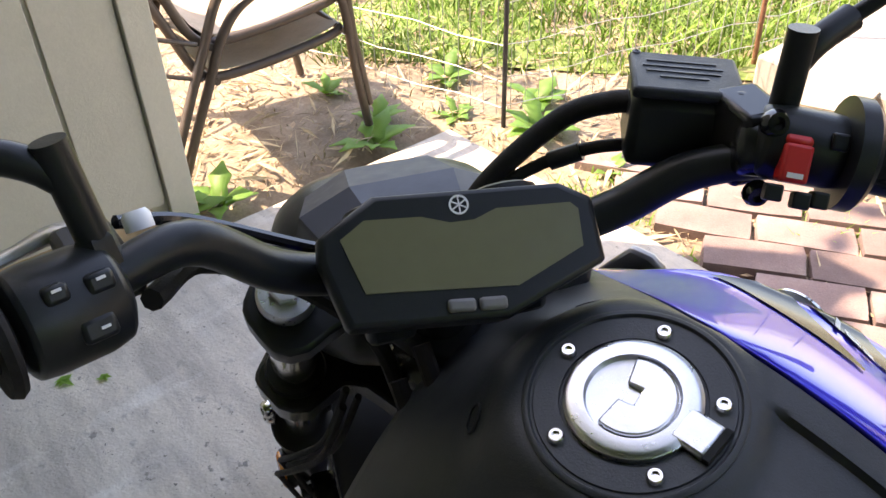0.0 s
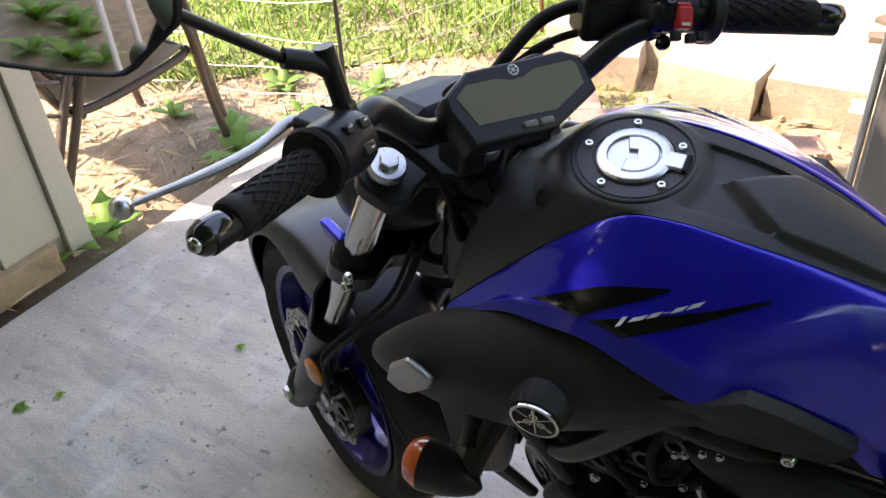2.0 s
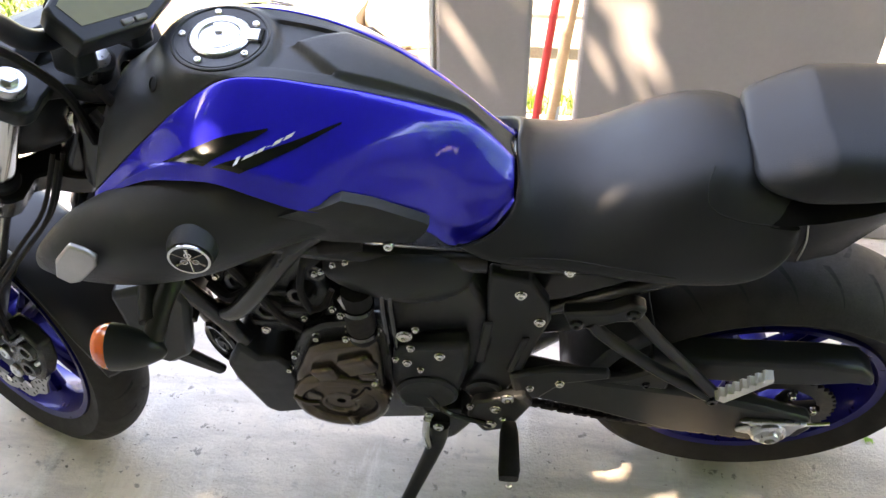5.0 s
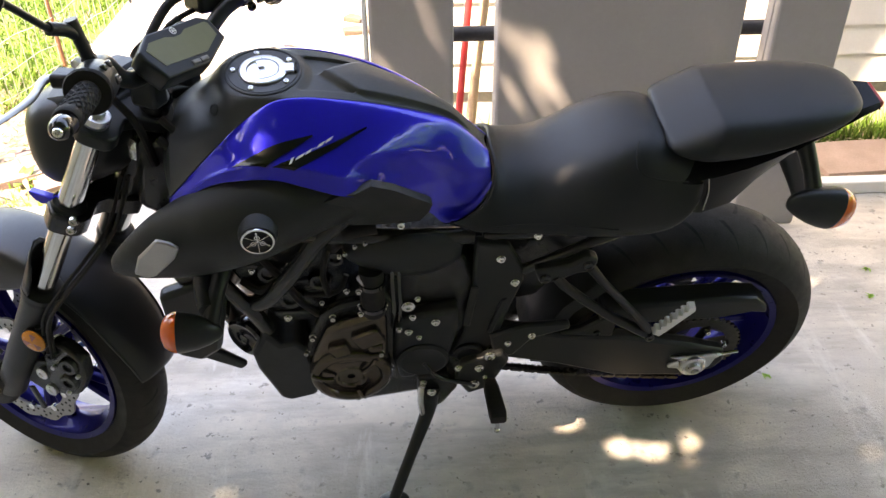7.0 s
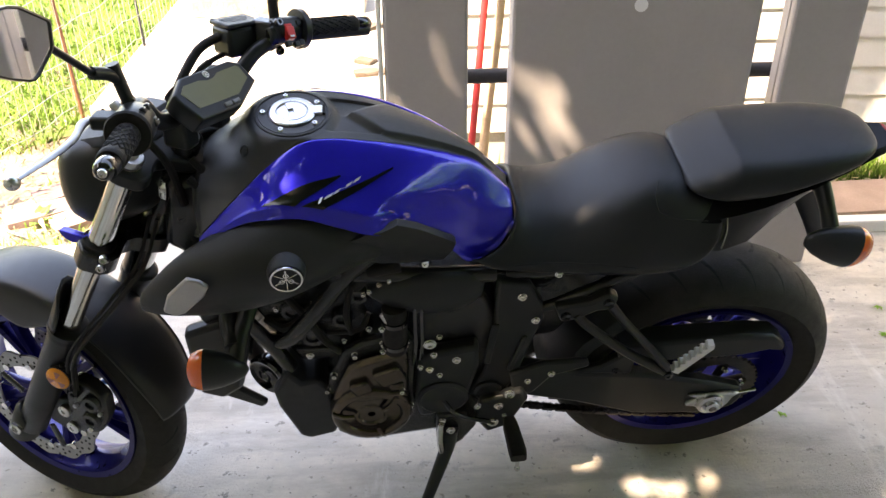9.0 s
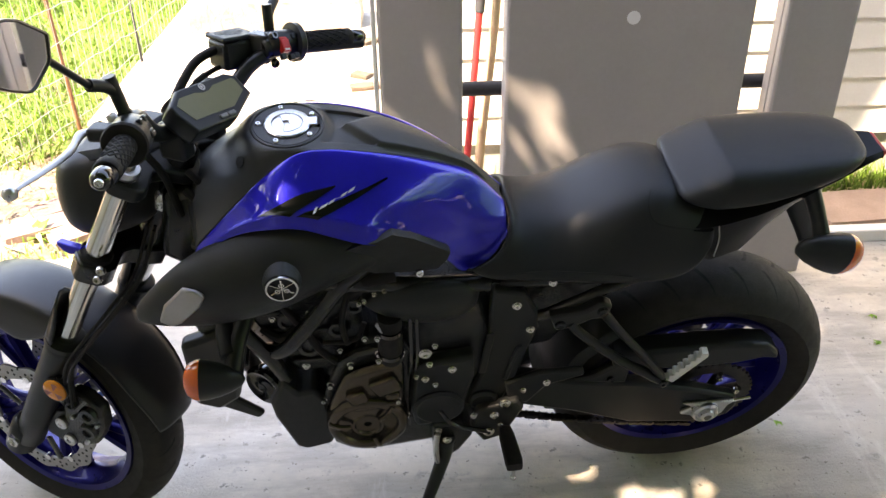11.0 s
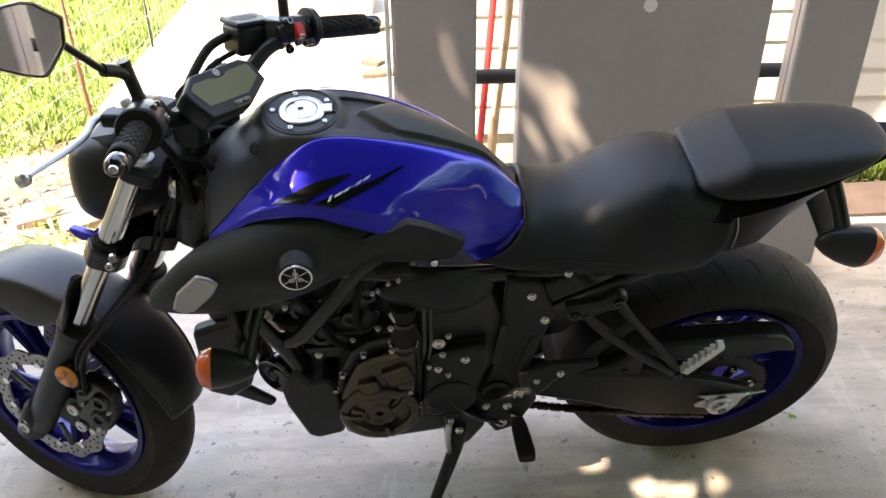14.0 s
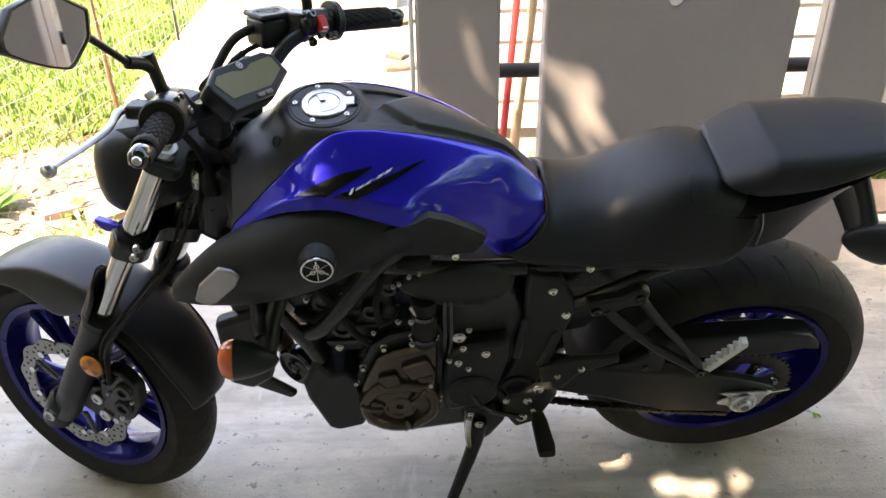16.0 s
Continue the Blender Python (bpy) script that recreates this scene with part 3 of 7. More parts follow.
for c in both("brake_caliper", caliper, "engine", bike, "black four-piston brake caliper", m=TURN, bevel=0.006):
    s = -1 if c.name == "brake_caliper" else 1
    for x, z, r, h in ((-0.520, 0.368, 0.020, 0.012), (-0.510, 0.415, 0.020, 0.012), (-0.543, 0.435, 0.011, 0.016)):
        bm = bmesh.new()
        lathe(bm, [(r, 0), (r, h * 0.7), (r * 0.85, h), (r * 0.5, h), (r * 0.45, h * 0.6), (0, h * 0.6)], along(V(x, s * 0.106, z), V(0.1, s, 0)), 24)
        part("piston_boss", bm, "engine", c, m=TURN)
    for x, z, r in ((-0.587, 0.366, 0.0140), (-0.575, 0.325, 0.0140), (-0.552, 0.395, 0.005), (-0.530, 0.335, 0.005), (-0.494, 0.392, 0.004)):
        bm = bmesh.new()
        lathe(bm, [(r, -0.012), (r, 0.004), (r * 0.8, 0.006), (r * 0.4, 0.006), (r * 0.35, 0.003), (0, 0.003)], along(V(x, s * 0.109, z), V(0, s, 0)), 20)
        part("caliper_pin", bm, "silver", c, "bright mounting bolt" if r > 0.01 else "", m=TURN)
    bm = bmesh.new()
    tube(bm, [V(-0.562, s * 0.112, 0.440), V(-0.556, s * 0.124, 0.470), V(-0.540, s * 0.128, 0.520)], [0.006, 0.007, 0.005], seg=10, n=4)
    part("hose_union", bm, "satin", c, m=TURN)
    bm = bmesh.new()
    plate(bm, [(-0.640, 0.340), (-0.600, 0.392), (-0.565, 0.400), (-0.562, 0.312), (-0.590, 0.300), (-0.640, 0.318)], s * 0.104, s * 0.088)
    part("caliper_bracket", bm, "satin", c, m=TURN, bevel=0.004)

# headlight behind its cowl
bm = bmesh.new()
secs = []
for x, hw, z0, z1 in ((-0.496, 0.060, 0.848, 0.958), (-0.482, 0.098, 0.828, 0.982), (-0.445, 0.114, 0.818, 0.990), (-0.405, 0.106, 0.824, 1.000), (-0.355, 0.078, 0.850, 1.000), (-0.325, 0.050, 0.88, 0.99)):
    zc, hz = (z0 + z1) / 2, (z1 - z0) / 2
    secs.append([V(x, hw * math.copysign(abs(math.cos(a)) ** 0.6, math.cos(a)), zc + hz * math.copysign(abs(math.sin(a)) ** 0.7, math.sin(a))) for a in [2 * math.pi * k / 24 for k in range(24)]])
loft(bm, secs)
head = part("headlight", bm, "satin", bike, "black headlight cowl with a dark glossy top", m=TURN, sub=1)
bm = bmesh.new()
sheet(bm, [[V(x, hw * v, z - dz) for v, dz in ((-1, 0.036), (-0.95, 0.020), (-0.48, 0.0), (0.48, 0.0), (0.95, 0.020), (1, 0.036))] for x, hw, z in ((-0.470, 0.048, 0.972), (-0.440, 0.074, 1.004), (-0.385, 0.086, 1.026), (-0.345, 0.074, 1.028), (-0.330, 0.062, 1.012))])
part("visor", bm, "cowlgrey", head, "blue-grey angular headlight visor", m=TURN, solid=0.004, smooth=18)
bm = bmesh.new()
lathe(bm, [(0.062, 0), (0.056, 0.010), (0.03, 0.018), (0, 0.020)], along(V(-0.488, 0, 0.912), V(-1, 0, 0.05)) @ Matrix.Diagonal((1.0, 0.75, 1, 1)), 28)
part("lens", bm, "lens", head, "clear headlight lens", m=TURN)


def wing(bm):
    top = [(-0.478, 0.832), (-0.425, 0.830)]
    low = [(-0.430, 0.822), (-0.440, 0.815), (-0.453, 0.812), (-0.466, 0.816), (-0.475, 0.824)]
    plate(bm, top + low, -0.122, -0.106)


both("wing", wing, "blue", head, "small blue winglet", m=TURN, bevel=0.003)

# handlebar with its controls
BAR = [V(-0.128, -0.355, 1.131), V(-0.178, -0.256, 1.119), V(-0.212, -0.200, 1.117), V(-0.240, -0.152, 1.113), V(-0.252, -0.110, 1.072), V(-0.258, -0.070, 1.054), V(-0.258, 0, 1.052),
       V(-0.258, 0.070, 1.053), V(-0.252, 0.110, 1.066), V(-0.238, 0.152, 1.096), V(-0.212, 0.200, 1.109), V(-0.175, 0.262, 1.103), V(-0.128, 0.355, 1.091)]
bm = bmesh.new()
tube(bm, BAR, [0.0110, 0.0110, 0.0112, 0.0128, 0.0132, 0.0132, 0.0132, 0.0132, 0.0132, 0.0128, 0.0112, 0.0110, 0.0110], seg=16, n=6)
bar = part("handlebar", bm, "satin", bike, "black tapered handlebar", m=TURN)
for y in (-0.045, 0.045):
    bm = bmesh.new()
    box(bm, (-0.262, y, 1.030), (0.046, 0.034, 0.060))
    part("bar_clamp", bm, "satin", bar, m=TURN, bevel=0.006)

for s in (-1, 1):
    i0, i1 = (0, 1) if s < 0 else (-1, -2)
    out, inn = BAR[i0], BAR[i1]
    d = (out - inn).normalized()
    L = 0.105 if s > 0 else 0.091
    a = V(-0.127, s * 0.365, 1.1165 - s * 0.0165) - d * (L + 0.0475)
    f = along(a, d)
    bm = bmesh.new()
    lathe(bm, [(0.0150, 0), (0.0165, 0.004), (0.0165, 0.010), (0.0158, 0.014), (0.0160, L - 0.004), (0.0168, L + 0.002), (0.0168, L + 0.010), (0.0150, L + 0.013)], f, 28)
    grip = part("grip", bm, "griprubber", bar, "quilted black rubber grip", m=TURN)
    bm = bmesh.new()
    n = 11
    for hand in (-1, 1):
        for k in range(n):
            pts = []
            for j in range(15):
                t = j / 14
                ang = 2 * math.pi * k / n + hand * t * 2.6
                pts.append(f @ V(0.0162 * math.cos(ang), 0.0162 * math.sin(ang), 0.012 + t * (L - 0.016)))
            tube(bm, pts, 0.0013, seg=5, n=1, cap=False)
    part("grip_ribs", bm, "groove", grip, m=TURN)
    bm = bmesh.new()
    lathe(bm, [(0.010, 0), (0.0125, 0.004), (0.0138, 0.012), (0.0138, 0.022), (0.0115, 0.031), (0.008, 0.034), (0, 0.034)], along(a + d * (L + 0.012), d), 24)
    end = part("bar_end", bm, "gloss", bar, "black bar-end weight", m=TURN)
    bm = bmesh.new()
    bolt(bm, a + d * (L + 0.0455), d, 0.0062, 0.004, 14)
    part("end_screw", bm, "steel", end, m=TURN)
    # flange and switch housing
    bm = bmesh.new()
    lathe(bm, [(0.016, -0.006), (0.029, -0.003), (0.031, 0.0), (0.029, 0.004), (0.016, 0.004)], along(a, d), 30)
    part("grip_flange", bm, "griprubber", grip, m=TURN)
    bm = bmesh.new()
    c = a - d * 0.034
    q = d.to_track_quat("Z", "Y").to_matrix().to_4x4()
    k = 1.0 if s < 0 else 0.80
    lathe(bm, [(0.018 * k, -0.027), (0.026 * k, -0.023), (0.0285 * k, -0.012), (0.0285 * k, 0.014), (0.027 * k, 0.024), (0.020 * k, 0.027)], Matrix.Translation(c) @ q, 20)
    sw = part("switch_housing", bm, "satin", bar, "black handlebar switch housing", m=TURN, bevel=0.002)
    bm = bmesh.new()
    back = V(0.62, 0, 0.35).normalized()
    back = (back - d * back.dot(d)).normalized()
    low = d.cross(back) * (1 if d.cross(back).z < 0 else -1)
    if s < 0:
        for u, v, w, h in ((-0.012, -0.010, 0.016, 0.012), (0.008, -0.012, 0.014, 0.011), (-0.004, 0.010, 0.020, 0.014)):
            bm = bmesh.new()
            box(bm, c + d * u + back * 0.025 + low * v, (w * 0.85, h * 0.85, 0.008), rot=Matrix((d, low, back)).transposed())
            part("switch_button", bm, "satin", sw, m=TURN, bevel=0.0025)
        for u, v in ((-0.012, -0.012), (0.008, -0.014), (-0.006, 0.010)):
            bm = bmesh.new()
            box(bm, c + d * u + back * 0.0295 + low * v, (0.0045, 0.0014, 0.001), rot=Matrix((d, low, back)).transposed())
            part("switch_mark", bm, "white", sw, m=TURN, smooth=0)
    else:
        bm.free()
        bm = bmesh.new()
        box(bm, c - d * 0.006 + back * 0.020 + low * 0.012, (0.016, 0.022, 0.014), rot=Matrix((d, low, back)).transposed())
        box(bm, c - d * 0.006 + back * 0.017 - low * 0.001, (0.016, 0.010, 0.012), rot=Matrix((d, low, back)).transposed() @ Matrix.Rotation(0.6, 3, "X"))
        red = part("kill_switch", bm, "red", sw, "red engine stop switch", m=TURN, bevel=0.002)
        bm = bmesh.new()
        box(bm, c - d * 0.006 + back * 0.0273 + low * 0.019, (0.009, 0.003, 0.001), rot=Matrix((d, low, back)).transposed())
        part("switch_mark", bm, "white", red, m=TURN, smooth=0)
        bm = bmesh.new()
        for u, v in ((-0.014, 0.030), (0.002, 0.032), (0.012, 0.030), (0.016, -0.004)):
            bm = bmesh.new()
            box(bm, c + d * u + back * 0.020 + low * v, (0.010, 0.010, 0.010), rot=Matrix((d, low, back)).transposed())
            part("switch_button", bm, "satin", sw, m=TURN, bevel=0.0015)
        bm = bmesh.new()        # throttle cable guide drums
        lathe(bm, [(0.018, -0.006), (0.034, -0.004), (0.034, 0.006), (0.030, 0.010), (0.018, 0.012)], along(a - d * 0.006, d), 28)
        part("throttle_drum", bm, "satin", sw, m=TURN)

# clutch lever, bare metal with a ball end
bm = bmesh.new()
tube(bm, [V(-0.268, -0.196, 1.108), V(-0.277, -0.222, 1.108), V(-0.268, -0.245, 1.106), V(-0.257, -0.272, 1.105), V(-0.250, -0.318, 1.104), V(-0.246, -0.378, 1.103)], [0.006, 0.0080, 0.0056, 0.0064, 0.0056, 0.0040], seg=12, n=6, squash=0.6)
lever = part("clutch_lever", bm, "disc", bar, "polished aluminium clutch lever with a ball end", m=TURN)
bm = bmesh.new()
bmesh.ops.create_uvsphere(bm, u_segments=18, v_segments=12, radius=0.0098, matrix=Matrix.Translation((-0.246, -0.384, 1.103)))
part("ball_end", bm, "silver", lever, m=TURN)
bm = bmesh.new()
box(bm, (-0.245, -0.200, 1.108), (0.060, 0.032, 0.020), rot=Euler((0, 0, radians(20))).to_matrix())
perch = part("lever_perch", bm, "satin", bar, m=TURN, bevel=0.005)
bm = bmesh.new()
lathe(bm, [(0.008, 0), (0.008, 0.008), (0.006, 0.011), (0, 0.011)], along(V(-0.258, -0.176, 1.114), V(-0.4, -0.1, 0.6)), 20)
part("cable_adjuster", bm, "white", perch, "white plastic cable adjuster", m=TURN)
bm = bmesh.new()
tube(bm, [V(-0.266, 0.225, 1.096), V(-0.270, 0.262, 1.086), V(-0.262, 0.30, 1.072), V(-0.252, 0.33, 1.062), V(-0.242, 0.356, 1.058)], [0.010, 0.010, 0.0075, 0.0075, 0.0065], seg=12, n=6, squash=0.75)
part("brake_lever", bm, "satin", bar, "black front brake lever", m=TURN)

# brake fluid reservoir on the right
bm = bmesh.new()
rr = Matrix.Translation((-0.281, 0.162, 1.110)) @ pose(0, 0, 0, -2, -4, -25)
box(bm, (0, 0, -0.003), (0.056, 0.066, 0.050))
res = part("fluid_reservoir", bm, "satin", bar, "black brake fluid reservoir with a dusty lid", m=TURN @ rr, bevel=0.007)
bm = bmesh.new()
box(bm, (0, 0, 0.0255), (0.059, 0.069, 0.008))
lid = part("lid", bm, "plastic", res, "grey-black reservoir lid", m=TURN @ rr, bevel=0.003)
for k, (x, n) in enumerate(((-0.014, 0.044), (-0.006, 0.050), (0.002, 0.046), (0.010, 0.030))):
    bm = bmesh.new()
    box(bm, (x, -0.002, 0.0298), (0.0022, n, 0.0008))
    part("embossed_bar", bm, "coverplastic", lid, m=TURN @ rr, smooth=0)
for x, y in ((-0.026, -0.030), (0.026, 0.030)):
    bm = bmesh.new()
    bolt(bm, V(x, y, 0.0295), V(0, 0, 1), 0.003, 0.001)
    part("lid_screw", bm, "frame", lid, m=TURN @ rr)
bm = bmesh.new()
lathe(bm, [(0.016, -0.016), (0.019, -0.010), (0.019, 0.010), (0.016, 0.016)], along(V(-0.222, 0.182, 1.118), V(0.4, 0.9, 0)), 20)
box(bm, (-0.238, 0.182, 1.116), (0.040, 0.030, 0.050))
mc = part("master_cylinder", bm, "frame", bar, m=TURN, bevel=0.004)
for z, up in ((1.140, 0.5), (1.092, 0.1)):
    bm = bmesh.new()
    bolt(bm, V(-0.211, 0.179, z), V(0.8, -0.2, up), 0.0085, 0.007, 14)
    part("clamp_bolt", bm, "gloss", mc, m=TURN)

# mirrors
def mirror_arm(s, base, knee, joint, outer, centre, nrm, label):
    bm = bmesh.new()
    rod(bm, base, knee, 0.0088, 18)
    lathe(bm, [(0.0105, -0.006), (0.0105, 0.010), (0.009, 0.012)], along(base, knee - base), 6)
    st = part("mirror", bm, "satin", bike, label, m=TURN)
    bm = bmesh.new()
    tube(bm, [base.lerp(knee, 0.62), base.lerp(knee, 0.75).lerp(joint, 0.35), joint], [0.0075, 0.0086, 0.0088], seg=14, n=3)
    part("knuckle", bm, "satin", st, m=TURN)
    bm = bmesh.new()
    rod(bm, joint, outer, 0.0050, 14)
    part("arm", bm, "satin", st, m=TURN)
    n = nrm.normalized()
    side = V(0, 0, 1).cross(n).normalized()
    up = n.cross(side)
    # seven-sided outline with rounded corners in its own plane
    rim = [(-0.088, 0.012), (-0.062, 0.033), (-0.028, 0.0345), (0.0015, 0.0310), (0.023, 0.0245), (0.066, -0.002), (0.0705, -0.0055), (0.0705, -0.0100), (0.0645, -0.032), (0.061, -0.0370), (0.022, -0.0548), (0.013, -0.0562), (0.004, -0.0540), (-0.026, -0.0405), (-0.058, -0.0230), (-0.084, -0.006), (-0.089, 0.001)]
    c0 = V(-0.010, -0.009, 0)
    shape = [V(x, y, 0) for x, y in rim]
    at = lambda p, sc, dp: centre + side * (-s * (c0.x + (p.x - c0.x) * sc)) + up * (c0.y + (p.y - c0.y) * sc) + n * dp
    bm = bmesh.new()
    secs = [[at(p, sc, dp) for p in shape] for sc, dp in ((0.30, -0.034), (0.75, -0.024), (0.95, -0.010), (1.0, -0.002), (0.985, 0.003), (0.93, 0.004), (0.90, 0.0015))]
    loft(bm, secs, cap=False)
    bm.faces.new([v for v in bm.verts][:len(shape)])
    part("mirror_housing", bm, "satin", st, m=TURN)
    bm = bmesh.new()
    bm.faces.new([bm.verts.new(at(p, 0.91, 0.0018)) for p in shape])
    part("mirror_glass", bm, "mirror", st, "flat mirror glass", m=TURN, smooth=0)


mirror_arm(-1, V(-0.222, -0.192, 1.130), V(-0.234, -0.200, 1.190), V(-0.237, -0.235, 1.189), V(-0.220, -0.318, 1.256), V(-0.200, -0.376, 1.286), V(0.96, 0.215, 0.06), "black rear-view mirror on a jointed stem")
mirror_arm(1, V(-0.226, 0.196, 1.122), V(-0.232, 0.200, 1.186), V(-0.237, 0.235, 1.185), V(-0.220, 0.318, 1.250), V(-0.200, 0.376, 1.270), V(0.96, -0.13, 0.08), "black rear-view mirror on a jointed stem")

# instrument panel
G = Matrix.Translation((-0.236, 0, 1.106)) @ Matrix(((0.052, -0.776, 0.628), (0.999, 0.041, -0.033), (0, 0.629, 0.777))).to_4x4()   # u to the right, v up its face, w towards the rider
shape = [(-0.086, -0.006), (-0.052, 0.013), (0.060, 0.004), (0.078, -0.008), (0.078, -0.046), (0.014, -0.069), (-0.078, -0.060), (-0.088, -0.020)]
bm = bmesh.new()
loft(bm, [[V(-0.005 + (x + 0.005) * sc, -0.028 + (y + 0.028) * sc, w) for x, y in shape] for sc, w in ((0.80, -0.044), (0.97, -0.030), (1.0, -0.007), (0.985, 0.0), (0.95, 0.0025))])
gauge = part("instrument_panel", bm, "satin", bike, "black instrument panel with an unlit olive display", m=TURN @ G, bevel=0.002)
screen = [(-0.073, -0.010), (-0.058, -0.001), (-0.026, -0.004), (-0.010, -0.010), (0.004, -0.0105), (0.018, -0.006), (0.062, -0.0095), (0.066, -0.014), (0.064, -0.036), (0.022, -0.052), (-0.064, -0.042)]
bm = bmesh.new()
loft(bm, [[V(x, y, w) for x, y in screen] for w in (0.0015, 0.0034)])
part("display", bm, "lcd", gauge, "unlit olive-grey display", m=TURN @ G)
bm = bmesh.new()
lathe(bm, [(0.0058, 0.0026), (0.0058, 0.0034), (0.0047, 0.0034), (0.0047, 0.0026)], Matrix.Translation((-0.003, -0.0005, 0)), 28, closed=True)
for k in range(3):
    a = radians(90 + 120 * k)
    rod(bm, V(-0.003 - 0.0048 * math.cos(a), -0.0005 - 0.0048 * math.sin(a), 0.003), V(-0.003 + 0.0048 * math.cos(a), -0.0005 + 0.0048 * math.sin(a), 0.003), 0.0005, 6)
part("maker_emblem", bm, "white", gauge, "round silver emblem", m=TURN @ G)
for x in (-0.009, 0.009):
    bm = bmesh.new()
    box(bm, (x, 0, 0.003), (0.016, 0.0075, 0.006))
    part("button", bm, "buttonrubber", gauge, "grey rubber select button", m=TURN @ G @ pose(-0.004, -0.0585, 0, 0, 0, -6), bevel=0.002)
for x in (-0.045, 0.030):
    bm = bmesh.new()
    lathe(bm, [(0.022, 0), (0.022, 0.006), (0.018, 0.008), (0.014, 0.006)], Matrix.Translation((x, 0.004, -0.026)) @ Matrix.Rotation(radians(-90), 4, "X"), 20)
    part("bar_cap", bm, "plastic", gauge, m=TURN @ G)

# ---- tank, side panels, seats ----
UPPER = [(-0.266, -0.149, 0.907), (-0.203, -0.118, 0.959), (-0.150, -0.094, 0.999), (-0.098, -0.075, 1.0265), (-0.047, -0.069, 1.0284), (0.006, -0.065, 1.018), (0.057, -0.057, 1.002), (0.105, -0.047, 0.981), (0.151, -0.033, 0.956), (0.187, -0.023, 0.933), (0.221, -0.022, 0.899), (0.252, -0.028, 0.864)]
LOWER = [(-0.266, -0.158, 0.899), (-0.199, -0.160, 0.940), (-0.148, -0.170, 0.957), (-0.098, -0.174, 0.958), (-0.050, -0.181, 0.945), (-0.002, -0.183, 0.926), (0.047, -0.168, 0.902), (0.095, -0.143, 0.858), (0.141, -0.118, 0.812), (0.173, -0.109, 0.773), (0.220, -0.100, 0.791), (0.253, -0.076, 0.828)]
BULGE = [0.002, 0.002, 0.003, 0.004, 0.006, 0.009, 0.014, 0.021, 0.027, 0.025, 0.016, 0.006]
MID = -0.006          # the middle of the tank


def spline(rows, n=10):
    return smooth_path([Vector(r) for r in rows], n)


UP, LO = spline(UPPER), spline(LOWER)
BULGES = [p.x for p in spline([(b, 0, 0) for b in BULGE])]


def tank_point(i, t):
    """On the side of the tank: fine column i, t from its upper edge to its lower one."""
    u, l = UP[i], LO[i]
    p = u.lerp(l, t)
    d = (l - u).normalized()
    n = V(0, -abs(d.z) - 0.05, abs(d.y)).normalized()
    x = p.x
    round_top = math.sqrt(max(0.0, 1 - (1 - min(1, t / 0.10)) ** 2)) * 0.26
    shoulder = 0.66 * math.sin(math.pi * min(1.0, t * 0.98)) ** 0.8 if t > 0 else 0
    crease = 0.07 * math.exp(-abs(t - 0.70) / 0.10) * ease(-0.24, -0.14, x) * (1 - ease(0.0, 0.06, x))
    off = BULGES[i] * (round_top * (1 - ease(0.80, 1.0, t)) + shoulder + crease)
    off += 0.005 * math.exp(-abs(t - 0.80) / 0.10) * ease(-0.25, -0.17, x) * (1 - ease(-0.02, 0.05, x)) * (1 - ease(0.90, 1.0, t))
    # the knee recess behind its arched crease
    line = 0.34 + 2.6 * max(0.0, 0.125 - x) + 1.6 * max(0.0, x - 0.165)
    off -= 0.006 * ease(line, line + 0.24, t) * ease(0.0, 0.05, x) * (1 - ease(0.88, 1.0, t))
    return p + n * off


TS = [0, 0.008, 0.025, 0.05, 0.08, 0.12] + [0.12 + 0.84 * k / 26 for k in range(1, 27)] + [0.98, 0.993, 1]


def tank_side(bm):
    sheet(bm, [[tank_point(i, t) for t in TS] for i in range(len(UP))])


TANK_MIRROR = Matrix.Translation((0, MID, 0.98)) @ Matrix.Rotation(radians(-1.6), 4, "X") @ MIRROR_Y @ Matrix.Translation((0, -MID, -0.98))
sides = []
for m in (Matrix(), TANK_MIRROR):
    bm = bmesh.new()
    tank_side(bm)
    sides.append(part("tank_side", bm, "blue", bike, "glossy metallic blue tank panel", m=m, solid=0.006, smooth=60))


def tank_at(x, t):
    xs = [u[0] for u in UP]
    k = max(0, min(len(xs) - 2, int(np.searchsorted(xs, x)) - 1))
    f = (x - xs[k]) / (xs[k + 1] - xs[k])
    return tank_point(k, t).lerp(tank_point(k + 1, t), f)


def decal_strip(bm, a0, a1, b0, b1, n=26, lift=0.0012, across=9):
    """A flat graphic on the tank between two lines given in (x, t)."""
    rows = []
    for j in range(n + 1):
        f = j / n
        p0 = (a0[0] + (a1[0] - a0[0]) * f, a0[1] + (a1[1] - a0[1]) * f)
        p1 = (b0[0] + (b1[0] - b0[0]) * f, b0[1] + (b1[1] - b0[1]) * f)
        pts = []
        for k in range(across):
            g = k / (across - 1)
            x, t = p0[0] + (p1[0] - p0[0]) * g, p0[1] + (p1[1] - p0[1]) * g
            q = (tank_at(x + 0.004, t) - tank_at(x - 0.004, t)).cross(tank_at(x, min(1, t + 0.02)) - tank_at(x, max(0, t - 0.02))).normalized()
            if q.y > 0:
                q = -q
            pts.append(tank_at(x, t) + q * lift)
        rows.append(pts)
    sheet(bm, rows)


